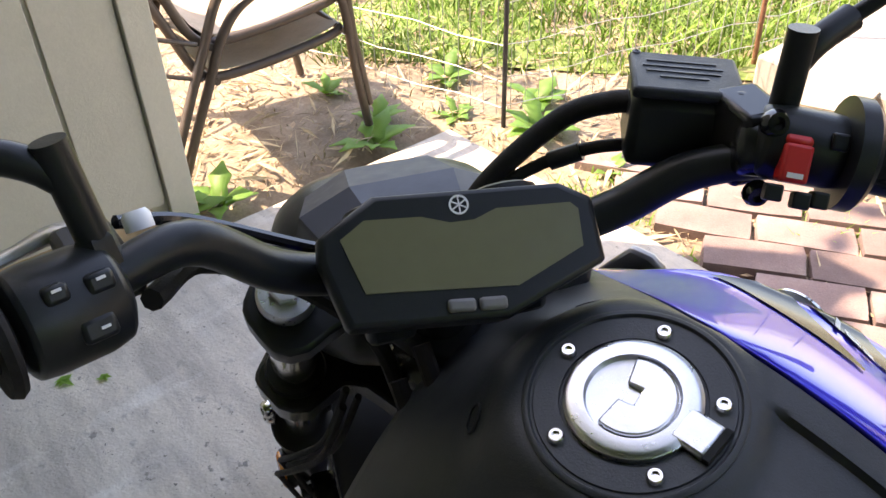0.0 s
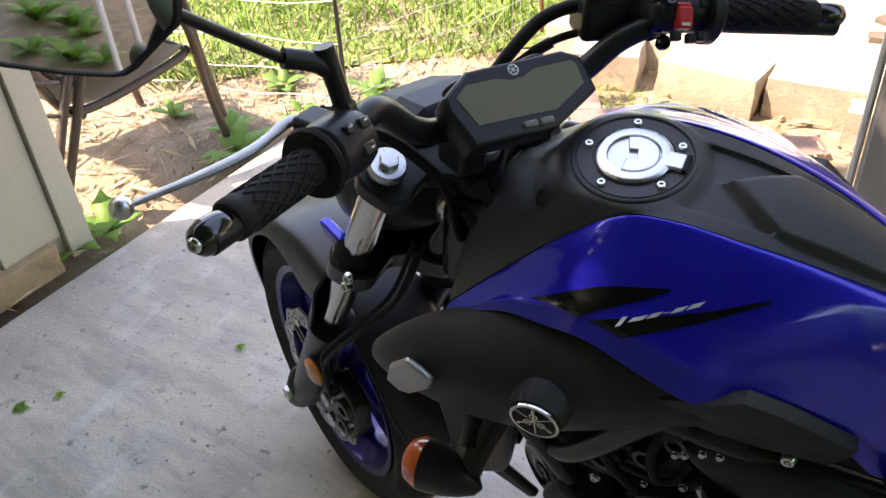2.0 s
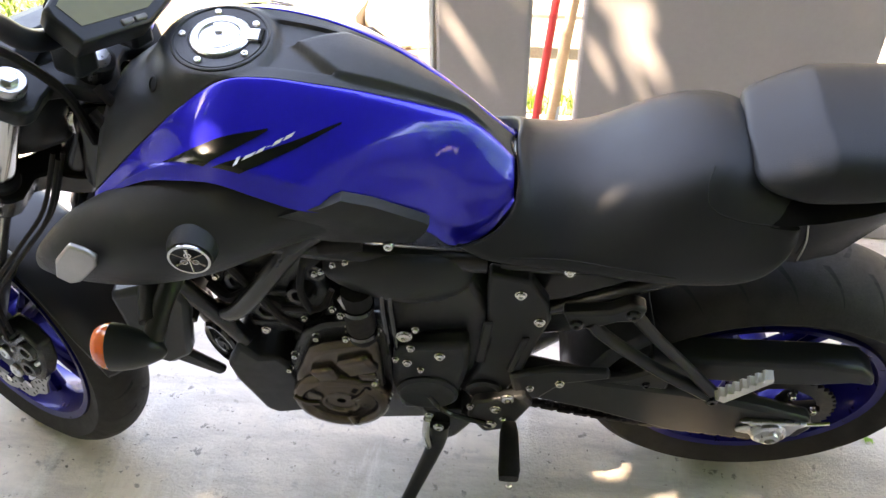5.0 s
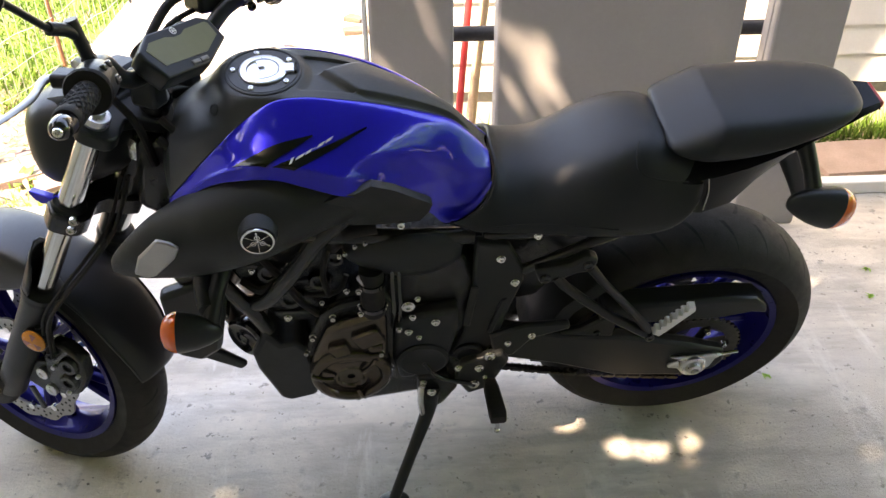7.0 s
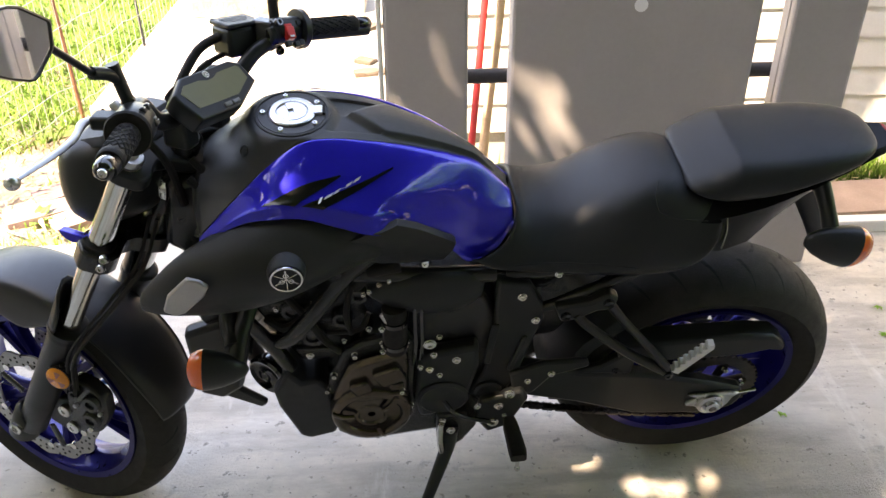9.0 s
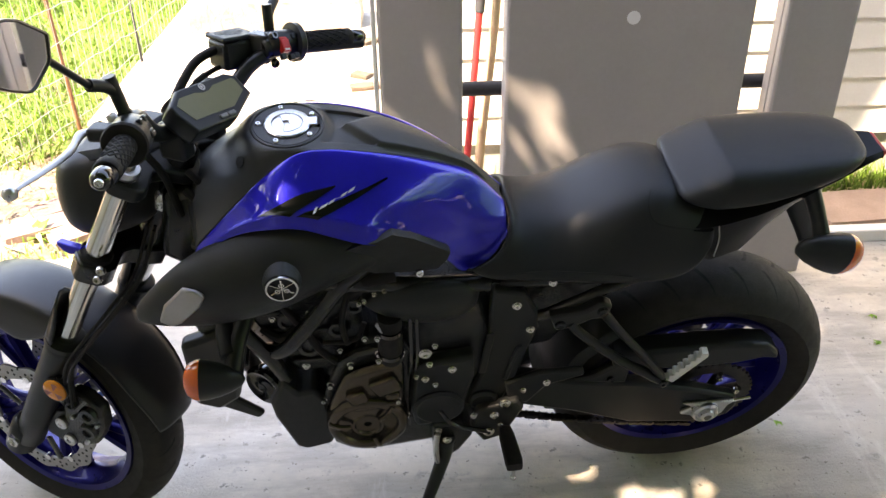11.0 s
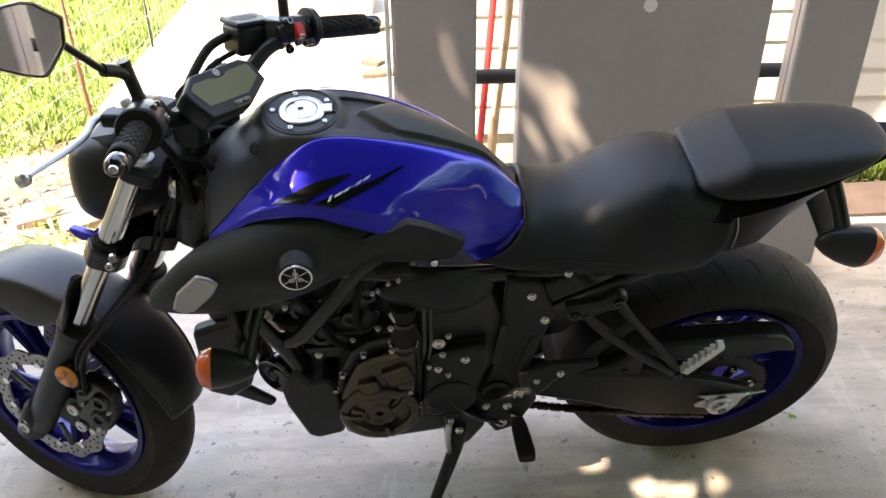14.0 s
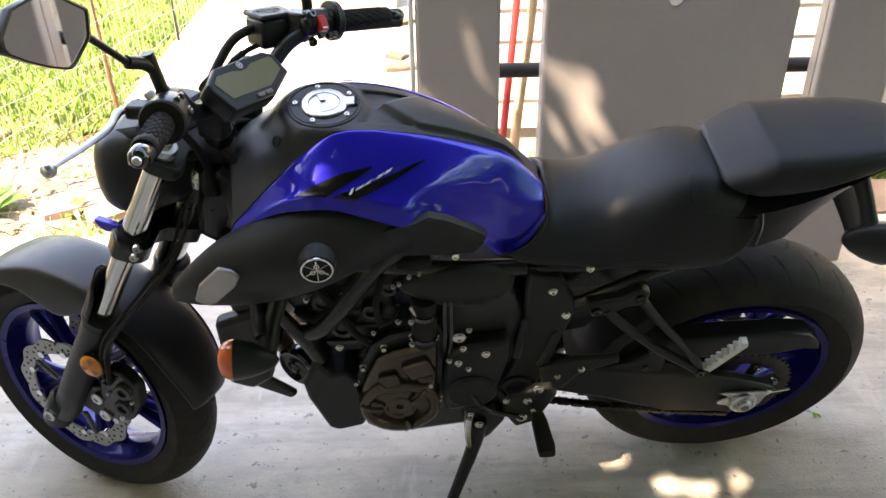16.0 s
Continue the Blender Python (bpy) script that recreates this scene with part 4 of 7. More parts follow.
for k, side in enumerate(sides):
    m = Matrix() if k == 0 else TANK_MIRROR
    bm = bmesh.new()
    decal_strip(bm, (-0.100, 0.845), (0.047, 0.265), (-0.066, 0.845), (0.047, 0.285))
    part("stripe", bm, "decal", side, "black arrow-shaped tank stripe", m=m)
    bm = bmesh.new()
    decal_strip(bm, (-0.164, 0.735), (-0.036, 0.415), (-0.110, 0.84), (-0.036, 0.435))
    part("stripe", bm, "decal", side, "black arrow-shaped tank stripe", m=m)
    # maker's lettering as plain bars
    for x0, x1, h in ((-0.0710, -0.0665, 0.042), (-0.0615, -0.0490, 0.024), (-0.0465, -0.0375, 0.024), (-0.0350, -0.0305, 0.007), (-0.0275, -0.0180, 0.024), (-0.0150, -0.0050, 0.024)):
        bm = bmesh.new()
        tt = lambda x: 0.75 - (x + 0.070) * 5.1
        decal_strip(bm, (x0 + 0.0015, tt(x0) - h), (x1 + 0.0015, tt(x1) - h), (x0 - 0.0025, tt(x0) + h), (x1 - 0.0025, tt(x1) + h), 3, 0.0020, 4)
        part("lettering_bar", bm, "white", side, m=m, smooth=0)

# black tank cover between the blue sides: flat round the cap, a dished wedge and a long raised panel behind it
CENTRE = [(-0.275, 0.948), (-0.205, 1.000), (-0.15, 1.022), (-0.1, 1.031), (-0.05, 1.030), (0.006, 1.0225), (0.057, 1.0095), (0.105, 0.990), (0.151, 0.964), (0.187, 0.938), (0.220, 0.903), (0.247, 0.867)]
CEN = spline([(x, 0, z) for x, z in CENTRE])
CAP = Matrix.Translation((-0.111, MID, 1.0325)) @ pose(0, 0, 0, 0, 1.2, 0)


def cover_point(i, v):
    u, c = UP[i], CEN[i]
    a = abs(v)
    x = c.x + (u.x - c.x) * v * v
    y = MID + v * (abs(u.y) + MID)
    flat = 1.8 + 1.7 * math.exp(-((x + 0.10) / 0.07) ** 2)
    z = c.z + (u.z - c.z) * a ** flat
    panel = ease(-0.030 + 0.075 * a, -0.012 + 0.075 * a, x) * (1 - ease(0.185, 0.230, x))
    z += panel * (0.006 * (1 - ease(0.66, 0.76, a)) - 0.003 * math.exp(-((a - 0.84) / 0.07) ** 2))
    wedge = ease(-0.058, -0.046, x) * (1 - ease(-0.026 + 0.075 * a, -0.014 + 0.075 * a, x)) * (1 - ease(0.66, 0.72, a))
    z -= 0.006 * wedge
    r = math.hypot(x - CAP.translation.x, y - CAP.translation.y)
    plane = CAP.translation.z + 0.0006 - (x - CAP.translation.x) * math.tan(radians(1.2))
    k = 1 - ease(0.062, 0.074 + 0.030 * ease(0.0, 0.06, CAP.translation.x - x), r)
    z = z * (1 - k) + plane * k
    if v > 0:
        z -= 0.028 * (y - MID) * (1 - k)
    if a > 0.985:
        z -= 0.006
    return V(x, y, z)


VS = [-1, -0.985] + [-0.96 + 1.92 * k / 46 for k in range(47)] + [0.985, 1]
bm = bmesh.new()
sheet(bm, [[cover_point(i, v) for v in VS] for i in range(len(UP))])
cover = part("tank_cover", bm, "coverplastic", bike, "matt black plastic tank cover", solid=0.006, smooth=50)


def cover_flank(bm):
    """The black nose of the cover, down towards the forks."""
    sheet(bm, [[V(-0.275, 0, 0.946), V(-0.275, -0.05, 0.940), V(-0.272, -0.10, 0.925), V(-0.266, -0.148, 0.905)],
               [V(-0.290, 0, 0.93), V(-0.290, -0.05, 0.925), V(-0.285, -0.09, 0.915), V(-0.272, -0.130, 0.900)],
               [V(-0.285, 0, 0.88), V(-0.285, -0.045, 0.875), V(-0.280, -0.08, 0.865), V(-0.270, -0.115, 0.85)]])


both("cover_nose", cover_flank, "coverplastic", bike, solid=0.006, sub=2)
for s in (-1, 1):
    i = min(range(len(UP)), key=lambda j: abs(cover_point(j, 0.5).x + 0.186))
    p = cover_point(i, s * 0.52)
    q = (cover_point(i + 1, s * 0.52) - cover_point(i - 1, s * 0.52)).cross(cover_point(i, s * 0.52 + 0.05) - cover_point(i, s * 0.52 - 0.05)).normalized()
    q = q if q.z > 0 else -q
    bm = bmesh.new()
    lathe(bm, [(0.0100, 0.0005), (0.0095, 0.0014), (0.0082, 0.0016), (0.0078, -0.001), (0, -0.001)], along(p, q), 18)
    part("cover_bolt", bm, "plastic", cover)
bm = bmesh.new()
secs = []
for x, hw, z0, z1 in ((-0.262, 0.10, 0.84, 0.90), (-0.20, 0.130, 0.80, 0.925), (-0.10, 0.140, 0.79, 0.955), (0.0, 0.130, 0.80, 0.955), (0.10, 0.100, 0.79, 0.93), (0.20, 0.060, 0.80, 0.88)):
    secs.append([V(x, -hw, z0), V(x, hw, z0), V(x, hw, (z0 + z1) / 2), V(x, hw * 0.6, z1), V(x, -hw * 0.6, z1), V(x, -hw, (z0 + z1) / 2)])
loft(bm, secs)
part("tank_core", bm, "frame", bike)

# fuel cap
bm = bmesh.new()
lathe(bm, [(0.0605, -0.004), (0.0605, 0.0020), (0.0590, 0.0032), (0.0570, 0.0032), (0.0560, 0.0010), (0.0545, 0.0010), (0.0540, 0.0022), (0.040, 0.0022), (0.039, -0.004)], CAP, 64)
fc = part("fuel_cap", bm, "coverplastic", bike, "flush fuel cap with a brushed aluminium lid in a black bolted ring")
bm = bmesh.new()
lathe(bm, [(0.0375, -0.004), (0.0375, 0.0045), (0.0360, 0.0060), (0.0335, 0.0066), (0.0262, 0.0066), (0.0250, 0.0030), (0.021, 0.0024), (0.0, 0.0026)], CAP, 64)
lid = part("cap_lid", bm, "silver", fc, "brushed aluminium cap lid")
bm = bmesh.new()
box(bm, (0.0385, 0.003, 0.0028), (0.021, 0.022, 0.008))
part("hinge", bm, "silver", lid, m=CAP, bevel=0.002)
bm = bmesh.new()
flap = [(0.0243 * math.cos(radians(k)), 0.0243 * math.sin(radians(k))) for k in range(-112, 113, 14)] + [(-0.006, 0.006), (0.003, 0.006), (0.003, -0.005), (-0.006, -0.005)]
rings = [[bm.verts.new((x, y, z)) for x, y in flap] for z in (0.001, 0.0062)]
bridge(bm, rings)
part("lock_flap", bm, "silver", lid, m=CAP @ pose(0, 0, 0, 0, 0, 10), bevel=0.0012)
bm = bmesh.new()
box(bm, (0.0505, 0.003, 0.0030), (0.004, 0.022, 0.0075))
part("hinge_pin", bm, "groove", lid, m=CAP, smooth=0)
for k in range(5):
    a = radians(180 + 72 * k - 3)
    p = CAP @ V(0.0468 * math.cos(a), 0.0468 * math.sin(a), 0.0018)
    bm = bmesh.new()
    bolt(bm, p, CAP.to_3x3() @ V(0, 0, 1), 0.0050, 0.0035, 16)
    part("cap_bolt", bm, "steel", fc, "small bright ring bolt")

# air scoops under the tank
SCOOP = [(-0.385, [(-0.168, 0.800), (-0.176, 0.792), (-0.180, 0.782), (-0.178, 0.772), (-0.168, 0.764)]),
         (-0.345, [(-0.170, 0.850), (-0.190, 0.842), (-0.200, 0.810), (-0.198, 0.775), (-0.176, 0.756)]),
         (-0.300, [(-0.168, 0.895), (-0.187, 0.888), (-0.214, 0.850), (-0.212, 0.790), (-0.184, 0.758)]),
         (-0.255, [(-0.150, 0.914), (-0.191, 0.912), (-0.226, 0.872), (-0.222, 0.800), (-0.190, 0.764)]),
         (-0.200, [(-0.148, 0.940), (-0.195, 0.932), (-0.232, 0.892), (-0.228, 0.815), (-0.192, 0.774)]),
         (-0.130, [(-0.158, 0.958), (-0.197, 0.942), (-0.230, 0.902), (-0.226, 0.838), (-0.188, 0.792)]),
         (-0.070, [(-0.164, 0.950), (-0.193, 0.932), (-0.210, 0.900), (-0.204, 0.855), (-0.172, 0.815)]),
         (-0.010, [(-0.168, 0.929), (-0.181, 0.912), (-0.186, 0.890), (-0.178, 0.858), (-0.154, 0.832)]),
         (0.030, [(-0.158, 0.920), (-0.164, 0.902), (-0.166, 0.888), (-0.160, 0.862), (-0.146, 0.838)])]


def scoop(bm):
    sheet(bm, [[V(x, y, z) for y, z in row] for x, row in SCOOP])


SCOOP_MIRROR = Matrix.Translation((0, -0.016, -0.032)) @ MIRROR_Y
for m in (Matrix(), SCOOP_MIRROR):
    bm = bmesh.new()
    scoop(bm)
    sc = part("air_scoop", bm, "plastic", bike, "matt black air scoop below the tank", m=m, solid=0.006, sub=2)
    bm = bmesh.new()
    out = [(-0.336, 0.806), (-0.322, 0.842), (-0.282, 0.892), (-0.262, 0.888), (-0.250, 0.876), (-0.262, 0.850), (-0.300, 0.806), (-0.318, 0.797)]
    surf = lambda x, z: -0.2125 - 0.010 * (x + 0.29) / 0.05 - 0.004 - 0.12 * abs(z - 0.835) * 0.6
    a = [bm.verts.new((x, surf(x, z) + 0.006, z)) for x, z in out]
    b = [bm.verts.new((x, surf(x, z) - 0.003, z)) for x, z in out]
    bridge(bm, [a, b])
    part("scoop_insert", bm, "greyplate", sc, "satin grey scoop insert", m=m, bevel=0.003)
    bm = bmesh.new()
    E = along(V(-0.129, -0.236, 0.893), V(0.04, -1, 0.06))
    lathe(bm, [(0.032, -0.030), (0.030, -0.012), (0.027, -0.002), (0, -0.001)], E, 32)
    boss = part("emblem_boss", bm, "plastic", sc, m=m)
    bm = bmesh.new()
    lathe(bm, [(0.0255, 0.0), (0.0255, 0.002), (0.0225, 0.0025), (0.0222, 0.0)], E, 40, closed=True)
    part("emblem_ring", bm, "chrome", boss, "round chrome emblem ring", m=m)
    for j in range(3):
        bm = bmesh.new()
        a = radians(90 + 120 * j)
        d = V(math.cos(a), math.sin(a), 0)
        for r0, r1, w in ((0.0, 0.016, 0.0016), (0.016, 0.020, 0.0024)):
            rod(bm, E @ (d * r0 + V(0, 0, 0.0012)), E @ (d * r1 + V(0, 0, 0.0012)), w, 6)
        rod(bm, E @ (d * -0.0225 + V(0, 0, 0.0012)), E @ V(0, 0, 0.0012), 0.0011, 6)
        lathe(bm, [(0.0045, 0.0006), (0.0045, 0.0020), (0.0030, 0.0020), (0.0030, 0.0006)], E @ Matrix.Translation(d * 0.008), 14, closed=True)
        part("emblem_arm", bm, "chrome", boss, m=m)


def knee(bm):
    """A crisp-edged plate that laps over the lower edge of the tank."""
    rim = [V(-0.030, -0.185, 0.915), V(-0.004, -0.183, 0.9245), V(0.021, -0.179, 0.9245), V(0.046, -0.170, 0.9310), V(0.080, -0.158, 0.908), V(0.141, -0.135, 0.851), V(0.1455, -0.133, 0.8435),
           V(0.1405, -0.132, 0.8265), V(0.124, -0.134, 0.8075), V(0.063, -0.145, 0.8165), V(0.016, -0.150, 0.8235), V(-0.024, -0.158, 0.846)]
    mid = sum(rim, V(0, 0, 0)) / len(rim)
    ring = lambda f, out: [mid.lerp(p, f) + V(0, out, 0) for p in rim]
    loft(bm, [ring(0.99, 0.016), ring(1.0, 0.002), ring(0.99, 0.0), ring(0.72, -0.0035), ring(0.30, -0.005)])


for m in (Matrix(), TANK_MIRROR):
    bm = bmesh.new()
    knee(bm)
    kp = part("knee_panel", bm, "plastic", bike, "black knee panel under the tank", m=m, smooth=35)
    bm = bmesh.new()
    bolt(bm, V(0.0915, -0.143, 0.812), V(0, -1, 0.2), 0.0080, 0.006, 16)
    part("panel_bolt", bm, "steel", kp, m=m)

# rider's seat: its front edge wraps round the tail of the tank
def seat_half(x, zt, zl, hw_top, hw):
    """One cross-section from the crown down to the lower edge."""
    h = zt - zl
    return [V(x, 0, zt), V(x, -hw_top * 0.55, zt - 0.003), V(x, -hw_top, zt - 0.014), V(x, -hw_top - (hw - hw_top) * 0.6, zt - 0.014 - h * 0.35), V(x, -hw, zl + h * 0.22), V(x, -hw + 0.003, zl + h * 0.05), V(x, -hw + 0.016, zl - 0.006), V(x, -hw + 0.05, zl)]


SEAM = [(0.252, 0, 0.860), (0.254, -0.022, 0.858), (0.257, -0.045, 0.850), (0.256, -0.072, 0.838), (0.246, -0.097, 0.818), (0.216, -0.115, 0.794), (0.170, -0.128, 0.788), (0.180, -0.112, 0.780)]
S1 = [(0.282, 0, 0.842), (0.283, -0.030, 0.839), (0.286, -0.058, 0.832), (0.288, -0.088, 0.818), (0.282, -0.116, 0.798), (0.262, -0.134, 0.776), (0.214, -0.136, 0.764), (0.217, -0.110, 0.764)]
S2 = [(0.335, 0, 0.836), (0.335, -0.040, 0.833), (0.335, -0.074, 0.822), (0.333, -0.106, 0.802), (0.327, -0.128, 0.782), (0.314, -0.136, 0.764), (0.292, -0.130, 0.752), (0.292, -0.100, 0.756)]
half = [[Vector(p) + V(0.002, 0.010, -0.012) for p in SEAM], [Vector(p) for p in SEAM], [Vector(p) + V(0.007, -0.002, 0.003) for p in SEAM], [Vector(p).lerp(Vector(q), 0.55) for p, q in zip(SEAM, S1)],
        [Vector(p) for p in S1], [Vector(p) for p in S2]]
half += [seat_half(*r) for r in ((0.385, 0.853, 0.752, 0.088, 0.147), (0.430, 0.880, 0.745, 0.097, 0.149), (0.475, 0.899, 0.741, 0.098, 0.149), (0.520, 0.910, 0.740, 0.092, 0.148),
                                 (0.552, 0.901, 0.743, 0.086, 0.147), (0.583, 0.884, 0.757, 0.086, 0.145), (0.602, 0.874, 0.790, 0.086, 0.142), (0.613, 0.864, 0.828, 0.082, 0.131), (0.616, 0.855, 0.842, 0.07, 0.11))]
bm = bmesh.new()
sheet(bm, [r[::-1] + [V(p.x, -p.y, p.z) for p in r[1:]] for r in half])
seat = part("rider_seat", bm, "seatvinyl", bike, "black vinyl rider's seat", sub=2)
bm = bmesh.new()
tube(bm, [V(0.25, -0.1345, 0.781), V(0.32, -0.1345, 0.783), (0.40, -0.1480, 0.785), V(0.47, -0.1495, 0.772)], 0.0011, seg=5, n=5)
part("seam", bm, "groove", seat)
bm = bmesh.new()
tube(bm, [V(0.500, -0.070, 0.905), V(0.492, -0.094, 0.892), V(0.502, -0.111, 0.868), V(0.540, -0.118, 0.856), V(0.585, -0.120, 0.851)], 0.0012, seg=5, n=6)
part("seam", bm, "groove", seat)

# pillion seat: one sloping front face, a long rounded top
PS = [(0.543, 0.074, 0.893, 0.900, 1), (0.550, 0.093, 0.887, 0.906, 1), (0.575, 0.105, 0.880, 0.923, 1), (0.600, 0.110, 0.876, 0.942, 1), (0.605, 0.111, 0.876, 0.9445, 0.95), (0.640, 0.112, 0.877, 0.9455, 0.45), (0.695, 0.111, 0.882, 0.947, 0.1), (0.745, 0.107, 0.893, 0.949, 0), (0.800, 0.098, 0.908, 0.951, 0), (0.848, 0.084, 0.921, 0.950, 0), (0.880, 0.064, 0.930, 0.947, 0), (0.900, 0.040, 0.934, 0.942, 0)]
bm = bmesh.new()
rings = []
for x, hw, z0, z1, rake in PS:
    h = z1 - z0
    q = [(0, z1 + 0.003), (hw * 0.50, z1 + 0.001), (hw * 0.80, z1 - h * 0.07), (hw * 0.94, z1 - h * 0.32), (hw, z0 + h * 0.24), (hw * 0.96, z0 + h * 0.03), (hw * 0.80, z0 - 0.002), (0, z0 - 0.002)]
    # the front face runs back on both sides and up
    pts = [V(x + rake * (0.10 * y + 0.40 * (z - z0)), -y, z) for y, z in q] + [V(x + rake * (0.10 * y + 0.40 * (z - z0)), y, z) for y, z in q[-2:0:-1]]
    rings.append([bm.verts.new(p) for p in pts])
bridge(bm, rings)
part("pillion_seat", bm, "seatvinyl", bike, "raised black vinyl pillion seat with a sloping front face", sub=2)

bm = bmesh.new()
tube(bm, [V(0.622, -0.1145, 0.850), V(0.630, -0.1150, 0.815), V(0.636, -0.1060, 0.764)], 0.0010, seg=6, n=4)
part("trim_edge", bm, "greyplate", bike, "thin bright trim edge behind the seat")
# tail cowl and rear mudguard
bm = bmesh.new()
secs = []
for x, zt, zb, hw in ((0.50, 0.82, 0.760, 0.09), (0.58, 0.850, 0.752, 0.112), (0.64, 0.866, 0.748, 0.116), (0.69, 0.876, 0.764, 0.110), (0.725, 0.886, 0.815, 0.104), (0.77, 0.896, 0.856, 0.092), (0.84, 0.914, 0.888, 0.074), (0.90, 0.926, 0.908, 0.050), (0.935, 0.930, 0.918, 0.036)):
    half = [(0, zt), (hw * 0.8, zt), (hw, zt - 0.010), (hw * 0.96, (zt + zb) / 2), (hw * 0.84, zb), (0, zb + 0.004)]
    secs.append([V(x, y, z) for y, z in half] + [V(x, -y, z) for y, z in half[-2:0:-1]])
loft(bm, secs)
tail = part("tail_cowl", bm, "tailblack", bike, "glossy black tail cowl", bevel=0.004)
bm = bmesh.new()
box(bm, (0.934, 0, 0.922), (0.02, 0.060, 0.014))
part("tail_light", bm, "redpaint", tail, "red tail light", bevel=0.004)
bm = bmesh.new()
tube(bm, [V(0.76, 0, 0.86), V(0.80, 0, 0.84), V(0.86, 0, 0.74), V(0.90, 0, 0.66)], [0.030, 0.028, 0.022, 0.016], seg=12, n=5, squash=0.5, up=(0, 1, 0))
plate_stay = part("plate_bracket", bm, "satin", bike, "black rear plate bracket")

# direction indicators
def indicator(name, root, bulb, tip, r, joint, label):
    """A conical body with a shallow amber lens; its stalk meets the body at the share joint of its length."""
    d = (tip - bulb).normalized()
    L = (tip - bulb).length
    foot = bulb + d * (L * joint)
    bm = bmesh.new()
    tube(bm, [root, root.lerp(foot, 0.5) + V(0, 0, 0.006), foot], [0.016, 0.014, 0.016], seg=12, n=4)
    th = part(name, bm, "satin", bike, label)
    bm = bmesh.new()
    f = along(bulb, d)
    lathe(bm, [(0.003, -0.010), (r * 0.34, -0.004), (r * 0.62, L * 0.14), (r * 0.84, L * 0.36), (r * 0.96, L * 0.56), (r, L * 0.70)], f @ Matrix.Diagonal((0.74, 1, 1, 1)), 28)
    part("body", bm, "satin", th)
    bm = bmesh.new()
    lathe(bm, [(r, L * 0.70), (r * 0.97, L * 0.78), (r * 0.80, L * 0.91), (r * 0.45, L * 0.98), (0, L)], f @ Matrix.Diagonal((0.74, 1, 1, 1)), 28)
    part("lens", bm, "amber", th, "amber indicator lens")


for s in (-1, 1):
    indicator("front_indicator", V(-0.215, s * 0.150, 0.735), V(-0.226, s * 0.244, 0.682), V(-0.318, s * 0.246, 0.692), 0.042, 0.15, "black front indicator with amber lens")
    indicator("rear_indicator", V(0.800, s * 0.070, 0.880), V(0.768, s * 0.150, 0.818), V(0.880, s * 0.150, 0.788), 0.043, 0.40, "black rear indicator with amber lens")

# ---- engine, frame, swingarm ----
def slab_part(name, outline, y0, y1, material, parent, label="", bevel=0.006):
    bm = bmesh.new()
    plate(bm, outline, y0, y1)
    return part(name, bm, material, parent, label, bevel=bevel)


def pipe(name, pts, r, material, parent, label="", m=None, seg=12, n=5, **kw):
    bm = bmesh.new()
    tube(bm, [Vector(p) for p in pts], r, seg=seg, n=n, **kw)
    return part(name, bm, material, parent, label, m=m)


def bolt_at(parent, x, y, z, r=0.0075, d=(0, -1, 0.1), h=0.006, material="steel"):
    bm = bmesh.new()
    r = r * 0.78
    lathe(bm, [(r * 1.25, 0), (r * 1.25, 0.0015), (r, 0.0015), (r, h * 0.8), (r * 0.8, h), (r * 0.42, h), (r * 0.4, h * 0.5), (0, h * 0.5)], along(V(x, y, z), d), 12)
    part("bolt", bm, material, parent, m=None)


engine = slab_part("engine", [(-0.10, 0.24), (0.00, 0.21), (0.20, 0.24), (0.25, 0.32), (0.25, 0.46), (0.16, 0.56), (0.0, 0.60), (-0.10, 0.50)], -0.115, 0.13, "engine", bike, "black painted twin-cylinder engine", 0.02)
for i in range(5):      # cylinder block: a few cast ribs, tilted forward
    z = 0.535 + 0.046 * i
    x = -0.075 - 0.020 * i
    w = (0.080, 0.060, 0.078, 0.055, 0.070)[i]
    slab_part("cylinder_rib", [(x - w, z), (x + w, z - 0.006), (x + w, z + 0.008), (x - w, z + 0.014)], -0.108 + 0.004 * (i % 2), 0.108, "engine", engine, bevel=0.003)
slab_part("cylinder_core", [(-0.15, 0.50), (0.02, 0.50), (-0.06, 0.82), (-0.26, 0.80), (-0.24, 0.72)], -0.10, 0.10, "engine", engine, bevel=0.01)
slab_part("cylinder_head", [(-0.255, 0.73), (-0.09, 0.70), (-0.06, 0.80), (-0.24, 0.83)], -0.110, 0.110, "engine", engine, bevel=0.012)

for x, z, r, dp in ((-0.118, 0.590, 0.026, 0.012), (-0.060, 0.640, 0.020, 0.016), (-0.150, 0.665, 0.022, 0.010), (-0.025, 0.700, 0.018, 0.014), (-0.020, 0.570, 0.016, 0.014)):
    bm = bmesh.new()
    lathe(bm, [(r, -0.02), (r, dp * 0.6), (r * 0.8, dp), (r * 0.5, dp), (r * 0.45, dp * 0.5), (0, dp * 0.5)], along(V(x, -0.104, z), V(-0.1, -1, 0.15)), 20)
    part("casting_boss", bm, "engine", engine)
for pts, r in ((((-0.16, -0.112, 0.72), (-0.12, -0.126, 0.66), (-0.10, -0.124, 0.60), (-0.07, -0.120, 0.55)), 0.007), (((-0.03, -0.110, 0.76), (-0.05, -0.128, 0.68), (-0.045, -0.124, 0.61)), 0.006),
               (((-0.20, -0.10, 0.64), (-0.165, -0.122, 0.635), (-0.13, -0.118, 0.655)), 0.009), (((-0.01, -0.11, 0.65), (-0.03, -0.125, 0.62), (-0.09, -0.12, 0.61)), 0.005)):
    pipe("hose", pts, r, "griprubber", engine, seg=8)
